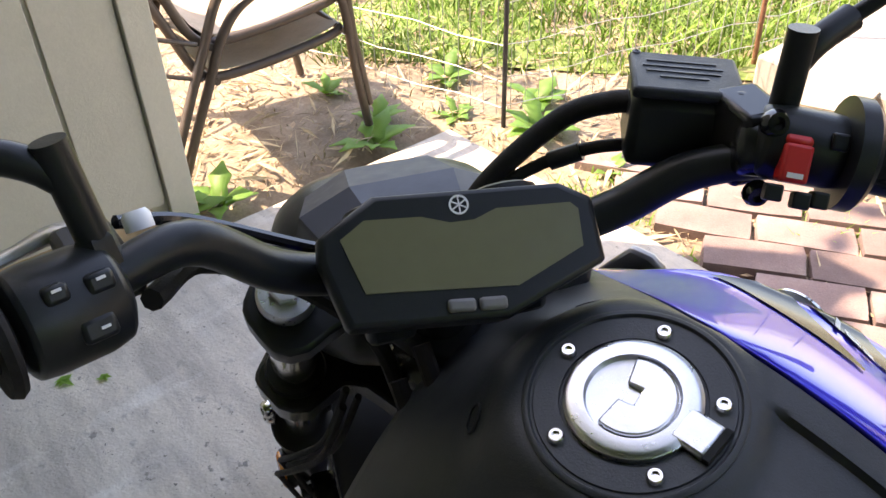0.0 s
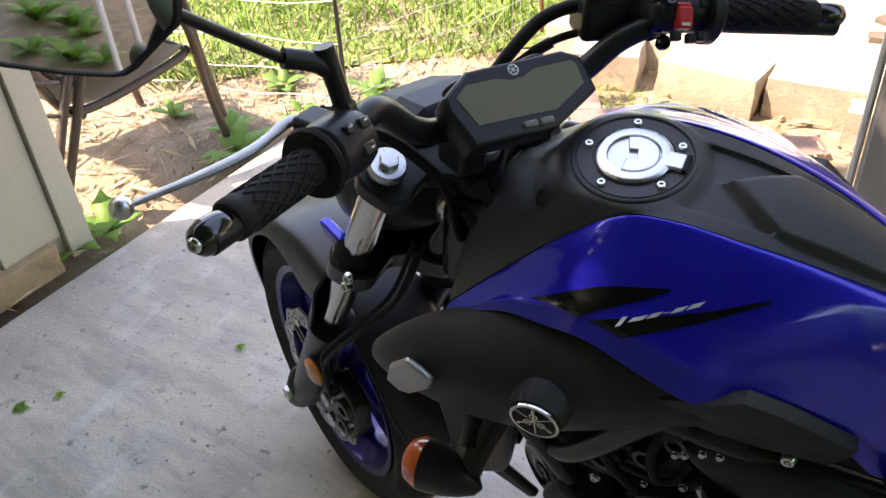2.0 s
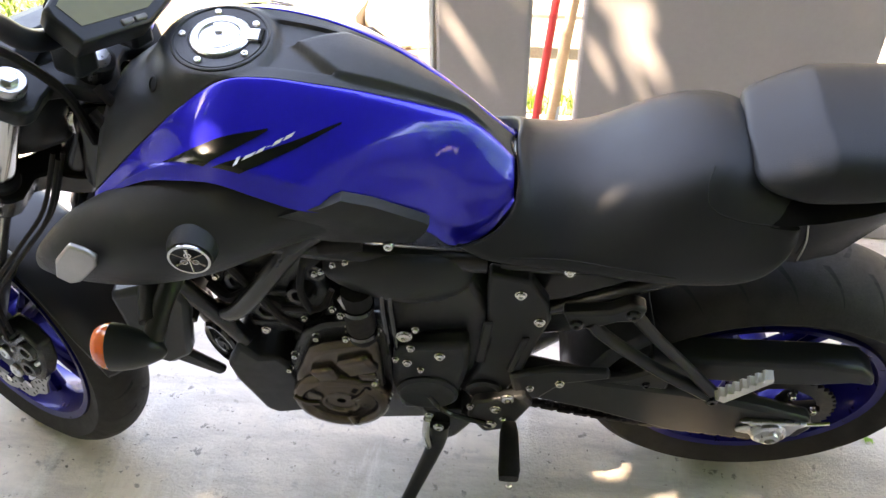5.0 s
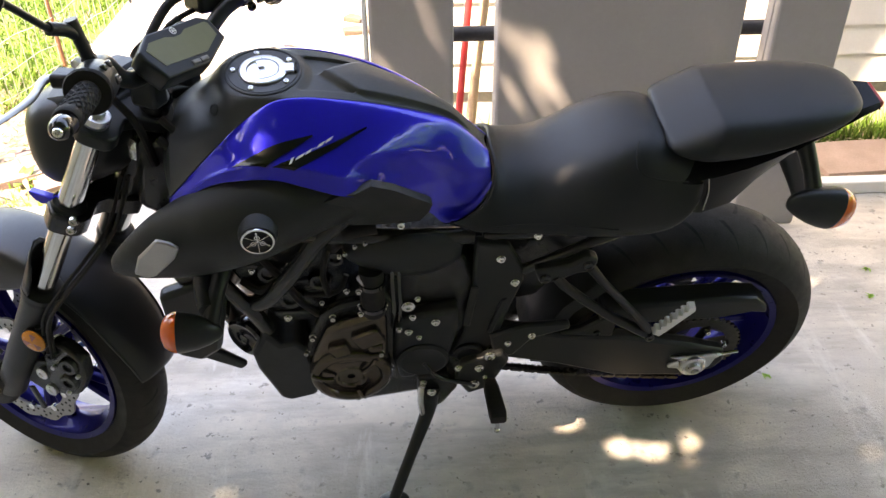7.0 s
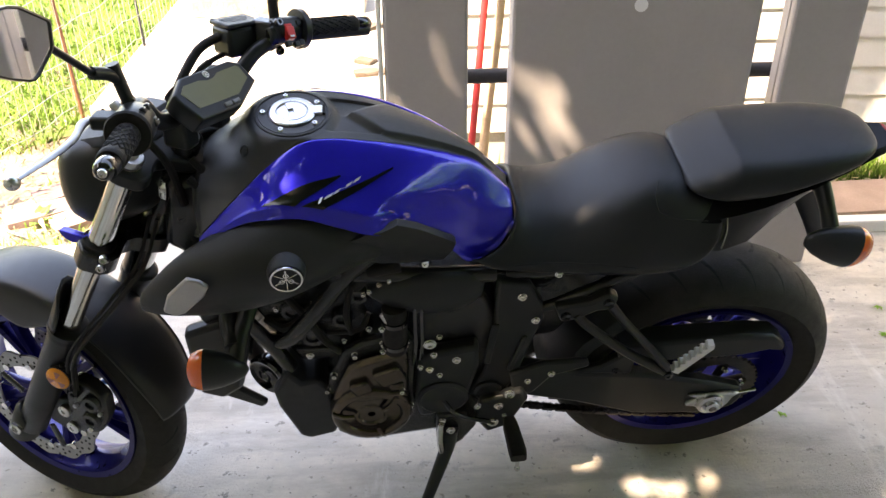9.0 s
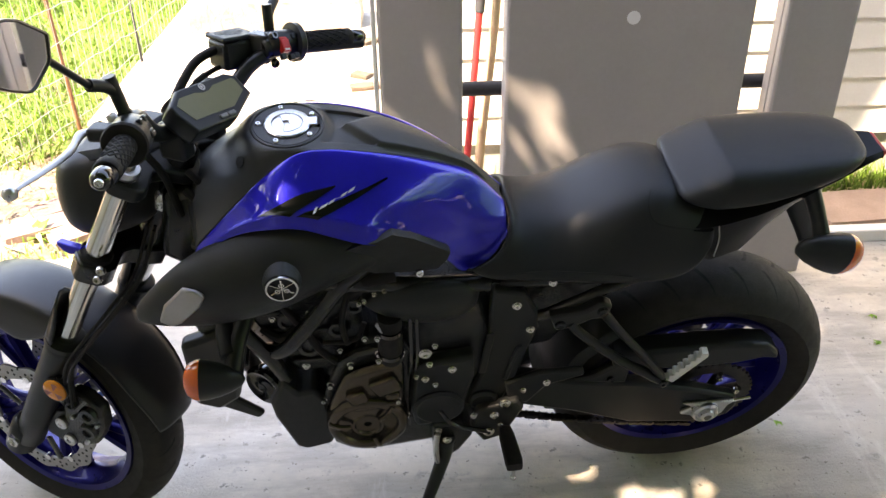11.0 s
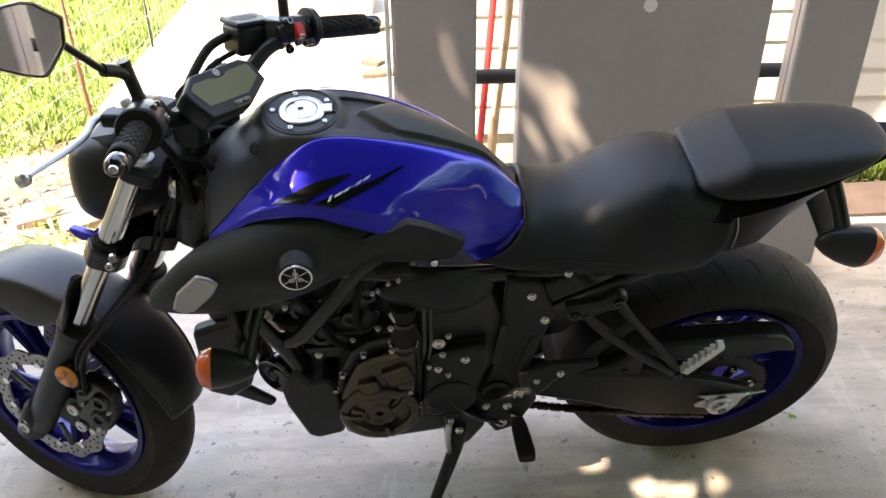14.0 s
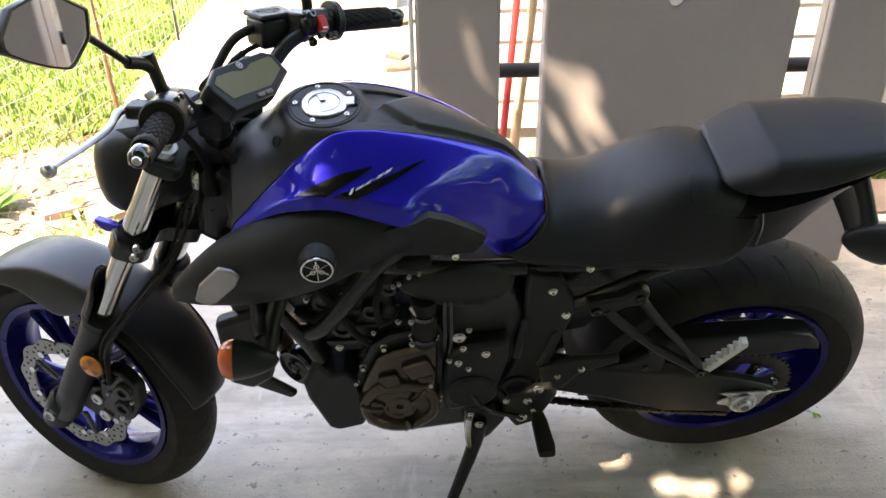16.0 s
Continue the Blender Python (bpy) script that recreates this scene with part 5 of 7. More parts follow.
for x, z, r in ((-0.175, 0.690, 0.006), (-0.128, 0.545, 0.008), (-0.148, 0.640, 0.005), (-0.012, 0.615, 0.006), (-0.110, 0.700, 0.005), (-0.060, 0.585, 0.005)):
    bolt_at(engine, x, -0.120, z, r)

# bronze generator cover: a bolted flange, a body with ribs, a round dished end
slab_part("cover_flange", [(-0.112, 0.42), (-0.100, 0.47), (-0.066, 0.558), (-0.030, 0.585), (0.062, 0.610), (0.078, 0.58), (0.072, 0.36), (0.02, 0.285), (-0.06, 0.285), (-0.104, 0.35)], -0.135, -0.112, "engine", engine, bevel=0.006)
cover2 = slab_part("generator_cover", [(-0.094, 0.43), (-0.088, 0.460), (-0.055, 0.540), (-0.028, 0.558), (0.024, 0.575), (0.052, 0.590), (0.060, 0.56), (0.058, 0.37), (0.02, 0.300), (-0.05, 0.300), (-0.092, 0.37)], -0.160, -0.134, "bronze", engine, "bronze painted generator cover", 0.012)
bm = bmesh.new()
lathe(bm, [(0.084, -0.024), (0.082, 0.006), (0.075, 0.014), (0.067, 0.016), (0.062, 0.013), (0.058, 0.006), (0.036, 0.008), (0.032, 0.012), (0.027, 0.012), (0.024, 0.008), (0.008, 0.007), (0.007, 0.001), (0, 0.001)], along(V(-0.018, -0.160, 0.398), V(0, -1, 0.04)), 56)
part("round_end", bm, "bronze", cover2)
for a in (48, 168, 288):
    bm = bmesh.new()
    d = V(math.cos(radians(a)), 0, math.sin(radians(a)))
    tube(bm, [V(-0.018, -0.176, 0.398) + d * 0.036, V(-0.018, -0.178, 0.398) + d * 0.058, V(-0.018, -0.170, 0.398) + d * 0.078], [0.005, 0.0055, 0.006], seg=8, n=2)
    part("rib", bm, "bronze", cover2)
for c, sz, turn in (((0.004, -0.160, 0.458), (0.098, 0.022, 0.016), -6), ((-0.034, -0.160, 0.488), (0.040, 0.024, 0.036), -20), ((0.022, -0.160, 0.520), (0.056, 0.024, 0.046), -25), ((0.034, -0.160, 0.486), (0.030, 0.020, 0.022), 0)):
    bm = bmesh.new()
    box(bm, c, sz, rot=Euler((0, radians(turn), 0)).to_matrix())
    part("rib", bm, "bronze", cover2, bevel=0.007)
for x, z, y in ((-0.103, 0.452, 0.136), (-0.086, 0.500, 0.136), (-0.042, 0.560, 0.136), (0.013, 0.590, 0.136), (0.056, 0.585, 0.136), (0.062, 0.400, 0.150), (-0.008, 0.322, 0.166), (-0.090, 0.395, 0.150), (0.045, 0.470, 0.162)):
    bolt_at(cover2, x, -y, z, 0.007, h=0.010)

# sprocket cover and the dark case behind it
sc = slab_part("sprocket_cover", [(0.078, 0.545), (0.110, 0.562), (0.196, 0.575), (0.198, 0.505), (0.182, 0.420), (0.112, 0.352), (0.080, 0.350), (0.070, 0.43)], -0.152, -0.118, "plastic", engine, "black plastic sprocket cover", 0.010)
bm = bmesh.new()
lathe(bm, [(0.052, -0.01), (0.052, 0.006), (0.046, 0.010), (0.040, 0.006), (0, 0.006)], along(V(0.128, -0.150, 0.42), V(0, -1, 0)), 36)
part("cover_boss", bm, "plastic", sc)
for x, z, r in ((0.100, 0.600, 0.013), (0.118, 0.622, 0.006), (0.152, 0.545, 0.009), (0.108, 0.566, 0.007), (0.100, 0.520, 0.008), (0.120, 0.500, 0.006), (0.200, 0.380, 0.007), (0.128, 0.335, 0.008), (0.082, 0.530, 0.006)):
    bolt_at(sc, x, -0.154, z, r)
pipe("coolant_pipe", [(0.036, -0.142, 0.700), (0.036, -0.148, 0.65), (0.036, -0.146, 0.585)], 0.023, "griprubber", engine, "black coolant hose with clamps")
for z in (0.672, 0.606):
    bm = bmesh.new()
    lathe(bm, [(0.0245, -0.005), (0.0245, 0.005)], along(V(0.036, -0.147, z), V(0, 0, 1)), 24)
    part("hose_clamp", bm, "gloss", engine)
    bolt_at(engine, 0.012, -0.160, z - 0.01, 0.006)
for dx in (0.0, 0.012):
    pipe("cable", [(0.075 + dx, -0.130, 0.76), (0.073 + dx, -0.150, 0.68), (0.074 + dx, -0.152, 0.60), (0.070 + dx, -0.140, 0.52)], 0.0042, "gloss", engine, seg=8)
slab_part("gearbox_case", [(0.060, 0.30), (0.20, 0.25), (0.235, 0.30), (0.235, 0.62), (0.20, 0.70), (0.06, 0.69)], -0.120, 0.12, "engine", engine, bevel=0.012)

# throttle body cover under the tank
bm = bmesh.new()
secs = []
for x, z0, z1, y in ((-0.014, 0.722, 0.735, 0.135), (0.010, 0.700, 0.756, 0.146), (0.05, 0.678, 0.768, 0.154), (0.11, 0.662, 0.772, 0.156), (0.16, 0.668, 0.764, 0.150), (0.205, 0.690, 0.750, 0.138)):
    zc, h = (z0 + z1) / 2, (z1 - z0) / 2
    secs.append([V(x, -y + 0.05 * (1 - math.cos(a)) * 0.5 - 0.0, zc + h * math.sin(a)) for a in [2 * math.pi * k / 16 for k in range(16)]])
loft(bm, secs)
tb = part("intake_cover", bm, "plastic", bike, "smooth black plastic intake cover", sub=1)
bm = bmesh.new()
tube(bm, [V(0.012, -0.150, 0.690), V(0.028, -0.156, 0.676), V(0.052, -0.156, 0.672)], [0.004, 0.009, 0.003], seg=10, n=4)
part("bright_clip", bm, "silver", tb, "bright metal clip")
for x, z in ((-0.016, 0.742), (-0.006, 0.748), (0.012, 0.765), (0.030, 0.772)):
    bolt_at(tb, x, -0.145, z, 0.0045, d=(-0.3, -1, 0.4))
pipe("breather_hose", [(-0.03, -0.12, 0.74), (0.0, -0.125, 0.778), (0.05, -0.12, 0.785)], 0.013, "griprubber", bike)

# trellis frame tubes
for s in (-1, 1):
    y = 0.128 * s
    pipe("frame_tube", [(0.02, 0.120 * s, 0.832), (-0.045, y, 0.775), (-0.110, y * 1.04, 0.680), (-0.160, y, 0.612), (-0.20, 0.11 * s, 0.585)], 0.0165, "frame", bike, "black steel frame tube", seg=14)
    pipe("frame_tube", [(-0.285, 0.09 * s, 0.735), (-0.235, 0.118 * s, 0.660), (-0.190, 0.122 * s, 0.575), (-0.170, 0.118 * s, 0.51)], 0.0150, "frame", bike, "black steel frame tube", seg=14)
    pipe("frame_tube", [(-0.29, 0.05 * s, 0.83), (-0.15, 0.118 * s, 0.80), (0.05, 0.120 * s, 0.76), (0.22, 0.112 * s, 0.74)], 0.0165, "frame", bike, seg=14)
    pipe("subframe_tube", [(0.25, 0.112 * s, 0.640), (0.316, 0.122 * s, 0.648), (0.381, 0.124 * s, 0.683), (0.46, 0.118 * s, 0.719), (0.62, 0.10 * s, 0.775)], 0.0115, "frame", bike, "black subframe tube", seg=12)
    pipe("subframe_tube", [(0.24, 0.11 * s, 0.735), (0.40, 0.112 * s, 0.745), (0.60, 0.10 * s, 0.80)], 0.012, "frame", bike, seg=12)

# pivot plates with their raised ribs
PLATE = [(0.224, 0.744), (0.284, 0.728), (0.312, 0.672), (0.318, 0.628), (0.300, 0.555), (0.284, 0.470), (0.262, 0.400), (0.222, 0.372), (0.182, 0.396), (0.208, 0.470), (0.226, 0.560), (0.222, 0.690)]
for s in (-1, 1):
    pp = slab_part("pivot_plate", PLATE, s * 0.136, s * 0.112, "satin", bike, "black frame pivot plate", 0.006)
    slab_part("plate_rib", [(0.219, 0.625), (0.234, 0.625), (0.222, 0.505), (0.206, 0.505)], s * 0.141, s * 0.135, "satin", pp, bevel=0.004)
    slab_part("plate_rib", [(0.278, 0.580), (0.290, 0.585), (0.268, 0.475), (0.256, 0.480)], s * 0.141, s * 0.135, "satin", pp, bevel=0.004)
    bolt_at(pp, 0.270, s * 0.137, 0.700, 0.009, d=(0, s, 0.1))
    bolt_at(pp, 0.301, s * 0.137, 0.630, 0.009, d=(0, s, 0.1))
    bm = bmesh.new()
    lathe(bm, [(0.030, 0), (0.030, 0.006), (0.024, 0.010), (0.016, 0.006), (0, 0.006)], along(V(0.222, s * 0.136, 0.412), V(0, s, 0)), 28)
    part("pivot_cap", bm, "satin", pp)

# radiator and lower cowl ahead of the engine
bm = bmesh.new()
box(bm, (-0.285, 0, 0.66), (0.035, 0.25, 0.22), rot=Euler((0, radians(-18), 0)).to_matrix())
rad = part("radiator", bm, "engine", bike, "black radiator behind the front wheel", bevel=0.004)
for k in range(14):
    bm = bmesh.new()
    box(bm, (-0.305 + 0.0047 * (k - 7) * 1.0, 0, 0.66 + 0.0145 * (k - 7)), (0.006, 0.235, 0.003), rot=Euler((0, radians(-18), 0)).to_matrix())
    part("fin", bm, "frame", rad, smooth=0)
for s in (-1, 1):
    slab_part("radiator_shroud", [(-0.345, 0.650), (-0.245, 0.690), (-0.225, 0.640), (-0.262, 0.480), (-0.305, 0.445), (-0.350, 0.470)], s * 0.140, s * 0.108, "satin", bike, "black radiator side shroud", 0.010)
    pipe("indicator_stay", [(-0.250, s * 0.12, 0.745), (-0.250, s * 0.17, 0.720), (-0.240, s * 0.215, 0.708)], 0.016, "satin", bike)
    slab_part("lower_cowl", [(-0.208, 0.452), (-0.204, 0.405), (-0.172, 0.292), (-0.152, 0.277), (-0.096, 0.294), (-0.086, 0.330), (-0.098, 0.455), (-0.118, 0.486), (-0.150, 0.480), (-0.176, 0.520)], s * 0.140, s * 0.055, "plastic", bike, "black plastic engine cowl", 0.008)
    slab_part("cowl_fin", [(-0.345, 0.470), (-0.285, 0.470), (-0.225, 0.400), (-0.240, 0.385), (-0.300, 0.430)], s * 0.125, s * 0.110, "plastic", bike, bevel=0.006)
bm = bmesh.new()
hn = along(V(-0.218, -0.100, 0.465), V(-0.55, -0.80, 0.1))
lathe(bm, [(0.012, -0.03), (0.040, -0.02), (0.046, -0.004), (0.046, 0.006), (0.040, 0.010), (0.030, 0.006), (0.012, 0.009), (0.004, 0.004), (0, 0.004)], hn, 32)
part("horn", bm, "gloss", bike, "round glossy black horn")
pipe("exhaust_pipe", [(-0.215, -0.05, 0.62), (-0.255, -0.055, 0.55), (-0.232, -0.060, 0.44), (-0.16, -0.06, 0.27), (-0.02, -0.03, 0.18), (0.15, 0.04, 0.175)], 0.019, "exhaust", bike, "heat-stained steel exhaust header", seg=14)
pipe("exhaust_pipe", [(-0.215, 0.05, 0.62), (-0.255, 0.055, 0.55), (-0.232, 0.060, 0.44), (-0.16, 0.06, 0.27), (-0.02, 0.05, 0.18), (0.15, 0.05, 0.175)], 0.019, "exhaust", bike, "heat-stained steel exhaust header", seg=14)
pipe("silencer", [(0.12, 0.05, 0.18), (0.24, 0.09, 0.19), (0.42, 0.15, 0.25)], [0.05, 0.06, 0.045], "engine", bike, "short black silencer", seg=20)

# swingarm, chain, sprocket
for s in (-1, 1):
    arm = slab_part("swingarm", [(0.235, 0.455), (0.30, 0.470), (0.42, 0.430), (0.56, 0.408), (0.70, 0.365), (0.790, 0.330), (0.800, 0.300), (0.785, 0.262), (0.70, 0.245), (0.56, 0.262), (0.42, 0.325), (0.26, 0.380)], s * 0.128, s * 0.098, "satin", bike, "black pressed-steel swingarm", 0.008)
    slab_part("arm_gusset", [(0.40, 0.428), (0.455, 0.442), (0.505, 0.482), (0.530, 0.470), (0.528, 0.410)], s * 0.124, s * 0.104, "satin", arm, bevel=0.006)
    bolt_at(arm, 0.490, s * 0.126, 0.432, 0.008, d=(0, s, 0.1), material="gloss")
    ad = slab_part("chain_adjuster", [(0.664, 0.332), (0.682, 0.324), (0.690, 0.314), (0.672, 0.304), (0.666, 0.294), (0.690, 0.288), (0.702, 0.272), (0.743, 0.268), (0.764, 0.288), (0.770, 0.316), (0.784, 0.330), (0.750, 0.334), (0.713, 0.332)], s * 0.138, s * 0.127, "silver", bike, "bright aluminium chain adjuster", 0.004)
    bm = bmesh.new()
    lathe(bm, [(0.030, 0), (0.030, 0.007), (0.025, 0.010), (0.022, 0.006), (0.018, 0.006), (0.016, 0.016), (0.009, 0.018), (0.008, 0.008), (0, 0.008)], along(V(0.722, s * 0.138, 0.302), V(0, s, 0.02)), 28)
    part("axle_nut", bm, "silver", ad)
    pipe("adjuster_screw", [(0.768, s * 0.132, 0.324), (0.818, s * 0.132, 0.334)], 0.004, "steel", ad, n=1, seg=8)
    slab_part("link_plate", [(0.262, 0.470), (0.330, 0.500), (0.420, 0.500), (0.425, 0.480), (0.350, 0.455), (0.315, 0.400), (0.275, 0.40)], s * 0.146, s * 0.132, "satin", bike, bevel=0.005)
bm = bmesh.new()
rod(bm, (0.70, -0.14, 0.315), (0.70, 0.14, 0.315), 0.012, 16)
part("rear_axle", bm, "steel", bike)

bm = bmesh.new()
n = 43
vin, vout = [], []
for j in range(n * 4):
    a = 2 * math.pi * j / (n * 4)
    r = 0.106 + (0.006 if j % 4 in (1, 2) else 0.0)
    vout.append((r * math.cos(a), r * math.sin(a)))
    vin.append((0.080 * math.cos(a), 0.080 * math.sin(a)))
ring = [[bm.verts.new((0.732 + x, y, 0.298 + z)) for x, z in pts] for pts, y in ((vin, -0.093), (vout, -0.093), (vout, -0.087), (vin, -0.087))]
bridge(bm, ring + [ring[0]], False)
spk = part("sprocket", bm, "chain", rwheel, "worn steel rear sprocket")
for k in range(6):
    a = 2 * math.pi * k / 6 + 0.25
    p = V(0.732 + 0.072 * math.cos(a), -0.096, 0.298 + 0.072 * math.sin(a))
    pipe("sprocket_arm", [(0.732 + 0.03 * math.cos(a), -0.090, 0.298 + 0.03 * math.sin(a)), (0.732 + 0.084 * math.cos(a), -0.090, 0.298 + 0.084 * math.sin(a))], 0.012, "chain", spk, n=1, seg=8, squash=0.4)
    bolt_at(spk, p.x, p.y, p.z, 0.008, h=0.010)


def chain_link(i):
    bm = bmesh.new()
    for y in (-0.0065, 0.0035):
        o = []
        for k in range(12):
            a = 2 * math.pi * k / 12
            c = 0.0079 if math.cos(a) > 0 else -0.0079
            o.append((c + 0.0062 * math.cos(a), 0.0066 * math.sin(a) * (0.75 + 0.25 * abs(math.cos(a)))))
        yy = y * (1.25 if i % 2 else 0.9)
        plate(bm, o, yy, yy + 0.0022)
    rod(bm, (-0.0079, -0.009, 0), (-0.0079, 0.009, 0), 0.0042, 8)
    return bm


links = []
for i in (0, 1):
    ob = part("chain_link", chain_link(i), "chain", None)
    links.append(ob.data)
    bpy.data.objects.remove(ob)
bm = bmesh.new()
tube(bm, [V(0.20, -0.092, 0.318), V(0.46, -0.092, 0.233), V(0.72, -0.092, 0.190)], 0.0035, seg=6, n=2)
chain = part("chain", bm, "chain", bike, "oily black drive chain")
a0, a1 = V(0.20, -0.092, 0.318), V(0.728, -0.092, 0.190)
count = int((a1 - a0).length / 0.0158)
for i in range(count):
    q = a0.lerp(a1, i / count) + V(0, 0, -0.016 * math.sin(math.pi * i / count))
    ob = new("chain_link", links[i % 2])
    ob.parent = chain
    ob.matrix_local = Matrix.Translation(q) @ pose(0, 0, 0, 0, math.degrees(math.atan2(-(a1 - a0).z, (a1 - a0).x)), 0)

bm = bmesh.new()          # chain guard
loft(bm, [[V(x, -0.122, z0), V(x, -0.122, z1), V(x, -0.116, z1 + 0.008), V(x, -0.075, z1 + 0.008), V(x, -0.075, z1), V(x, -0.112, z0)] for x, z0, z1 in
          ((0.49, 0.470, 0.500), (0.56, 0.452, 0.500), (0.66, 0.446, 0.502), (0.76, 0.450, 0.502), (0.815, 0.462, 0.494), (0.845, 0.456, 0.466))])
part("chain_guard", bm, "satin", bike, "black plastic chain guard", bevel=0.004)
bm = bmesh.new()          # inner mudguard over the front of the tyre
rows = []
for i in range(9):
    a = radians(182 - i * 17)
    rows.append([V(0.70 + r * math.cos(a), y, 0.315 + r * math.sin(a)) for y, r in ((-0.105, 0.305), (-0.100, 0.332), (-0.05, 0.340), (0.05, 0.340), (0.100, 0.332), (0.105, 0.305))])
sheet(bm, rows[:4])
part("inner_mudguard", bm, "plastic", bike, "black inner rear mudguard", solid=0.004)
slab_part("battery_box", [(0.26, 0.50), (0.36, 0.52), (0.42, 0.62), (0.50, 0.72), (0.46, 0.79), (0.25, 0.80)], -0.088, 0.088, "frame", bike, bevel=0.01)
pipe("shock_spring", [(0.30, 0.0, 0.60), (0.42, 0.0, 0.50)], 0.03, "frame", bike, n=1)

# passenger footpeg on its forked hanger
for s in (-1, 1):
    hg = slab_part("peg_hanger", [(0.330, 0.680), (0.345, 0.640), (0.375, 0.645), (0.410, 0.665), (0.440, 0.668), (0.446, 0.700), (0.425, 0.712), (0.395, 0.690)], s * 0.156, s * 0.132, "satin", bike, "black forked passenger peg hanger", 0.006)
    pipe("hanger_arm", [(0.372, s * 0.148, 0.657), (0.398, s * 0.152, 0.622), (0.487, s * 0.152, 0.532), (0.582, s * 0.150, 0.455)], [0.013, 0.011, 0.011, 0.013], "satin", hg, seg=10, squash=0.8)
    pipe("hanger_arm", [(0.434, s * 0.148, 0.676), (0.470, s * 0.152, 0.625), (0.530, s * 0.152, 0.545), (0.585, s * 0.150, 0.466)], [0.012, 0.010, 0.010, 0.012], "satin", hg, seg=10, squash=0.8)
    for x, z in ((0.351, 0.660), (0.427, 0.690)):
        bolt_at(hg, x, s * 0.157, z, 0.011, d=(0, s, 0.1), material="frame")
    bm = bmesh.new()
    A, B = V(0.587, s * 0.166, 0.482), V(0.645, s * 0.176, 0.576)
    ln = B - A
    up = ln.normalized()
    wd = V(0.85, 0, -0.52)
    wd = (wd - up * wd.dot(up)).normalized()
    th = up.cross(wd)
    o = [(0, -0.002), (0, 0.016), (0.03, 0.015), (ln.length - 0.008, 0.011), (ln.length, 0.004)]
    for k in range(7):
        f = ln.length - 0.006 - k * (ln.length - 0.022) / 6
        o += [(f, -0.006), (f - 0.005, -0.006), (f - 0.007, 0.0), (f - 0.012, 0.0)]
    rings = [[bm.verts.new(A + up * u + wd * v + th * w) for u, v in o] for w in (-0.008, 0.008)]
    bridge(bm, rings)
    pg = part("passenger_peg", bm, "whitemetal", hg, "folded bare aluminium passenger peg", smooth=25)
    bolt_at(hg, 0.588, s * 0.160, 0.452, 0.011, d=(0, s, 0.1), material="gloss")
bolt_at(bike, 0.335, -0.124, 0.742, 0.008)

# rider footpegs, shift linkage, side stand
for s in (-1, 1):
    bm = bmesh.new()
    secs = []
    for y, x, z, w, h in ((0.165, 0.268, 0.338, 0.012, 0.012), (0.185, 0.268, 0.342, 0.016, 0.013), (0.26, 0.269, 0.366, 0.018, 0.013), (0.278, 0.268, 0.372, 0.016, 0.012)):
        secs.append([V(x + w * math.copysign(abs(math.cos(a)) ** 0.5, math.cos(a)), s * y, z + h * math.copysign(abs(math.sin(a)) ** 0.5, math.sin(a))) for a in [2 * math.pi * k / 16 for k in range(16)]])
    loft(bm, secs)
    fp = part("footpeg", bm, "griprubber", bike, "black rubber footpeg with a bright feeler pin")
    pipe("feeler", [(0.270, s * 0.262, 0.362), (0.270, s * 0.268, 0.322)], 0.0042, "steel", fp, n=1, seg=8)
    bm = bmesh.new()
    bmesh.ops.create_uvsphere(bm, u_segments=10, v_segments=8, radius=0.0065, matrix=Matrix.Translation((0.270, s * 0.269, 0.318)))
    part("feeler_tip", bm, "steel", fp)
    slab_part("peg_bracket", [(0.205, 0.40), (0.290, 0.43), (0.305, 0.40), (0.270, 0.305), (0.225, 0.285), (0.195, 0.34)], s * 0.160, s * 0.138, "satin", bike, bevel=0.006)
for x, z, r in ((0.262, 0.428, 0.013), (0.243, 0.388, 0.010), (0.234, 0.328, 0.013), (0.257, 0.352, 0.006), (0.296, 0.470, 0.007), (0.342, 0.490, 0.008), (0.200, 0.395, 0.007), (0.268, 0.335, 0.008)):
    bolt_at(bike, x, -0.162, z, r)
pipe("shift_rod", [(0.236, -0.165, 0.33), (0.16, -0.160, 0.36), (0.13, -0.155, 0.41)], 0.005, "frame", bike, seg=8)
foot = BIKE.inverted() @ V(0.055, -0.245, 0.012)
st = slab_part("stand_bracket", [(0.115, 0.345), (0.180, 0.350), (0.205, 0.300), (0.175, 0.240), (0.150, 0.215), (0.118, 0.240)], -0.150, -0.100, "frame", bike, bevel=0.008)
bm = bmesh.new()
tube(bm, [V(0.145, -0.152, 0.300), V(0.138, -0.165, 0.240), foot.lerp(V(0.138, -0.165, 0.24), 0.5), foot], [0.019, 0.016, 0.0125, 0.0125], seg=14, n=3)
stand = part("side_stand", bm, "satin", bike, "black tubular side stand")
bm = bmesh.new()
lathe(bm, [(0.032, -0.012), (0.034, -0.009), (0.034, -0.003), (0.026, 0.002)], Matrix.Translation(foot) @ BIKE.inverted().to_3x3().to_4x4() @ Matrix.Diagonal((1, 0.75, 1, 1)), 20)
part("stand_foot", bm, "satin", stand)
pipe("stand_spring", [(0.125, -0.160, 0.330), (0.122, -0.170, 0.285), (0.128, -0.172, 0.235)], 0.0075, "steel", stand, seg=10)
bolt_at(stand, 0.145, -0.168, 0.318, 0.010)

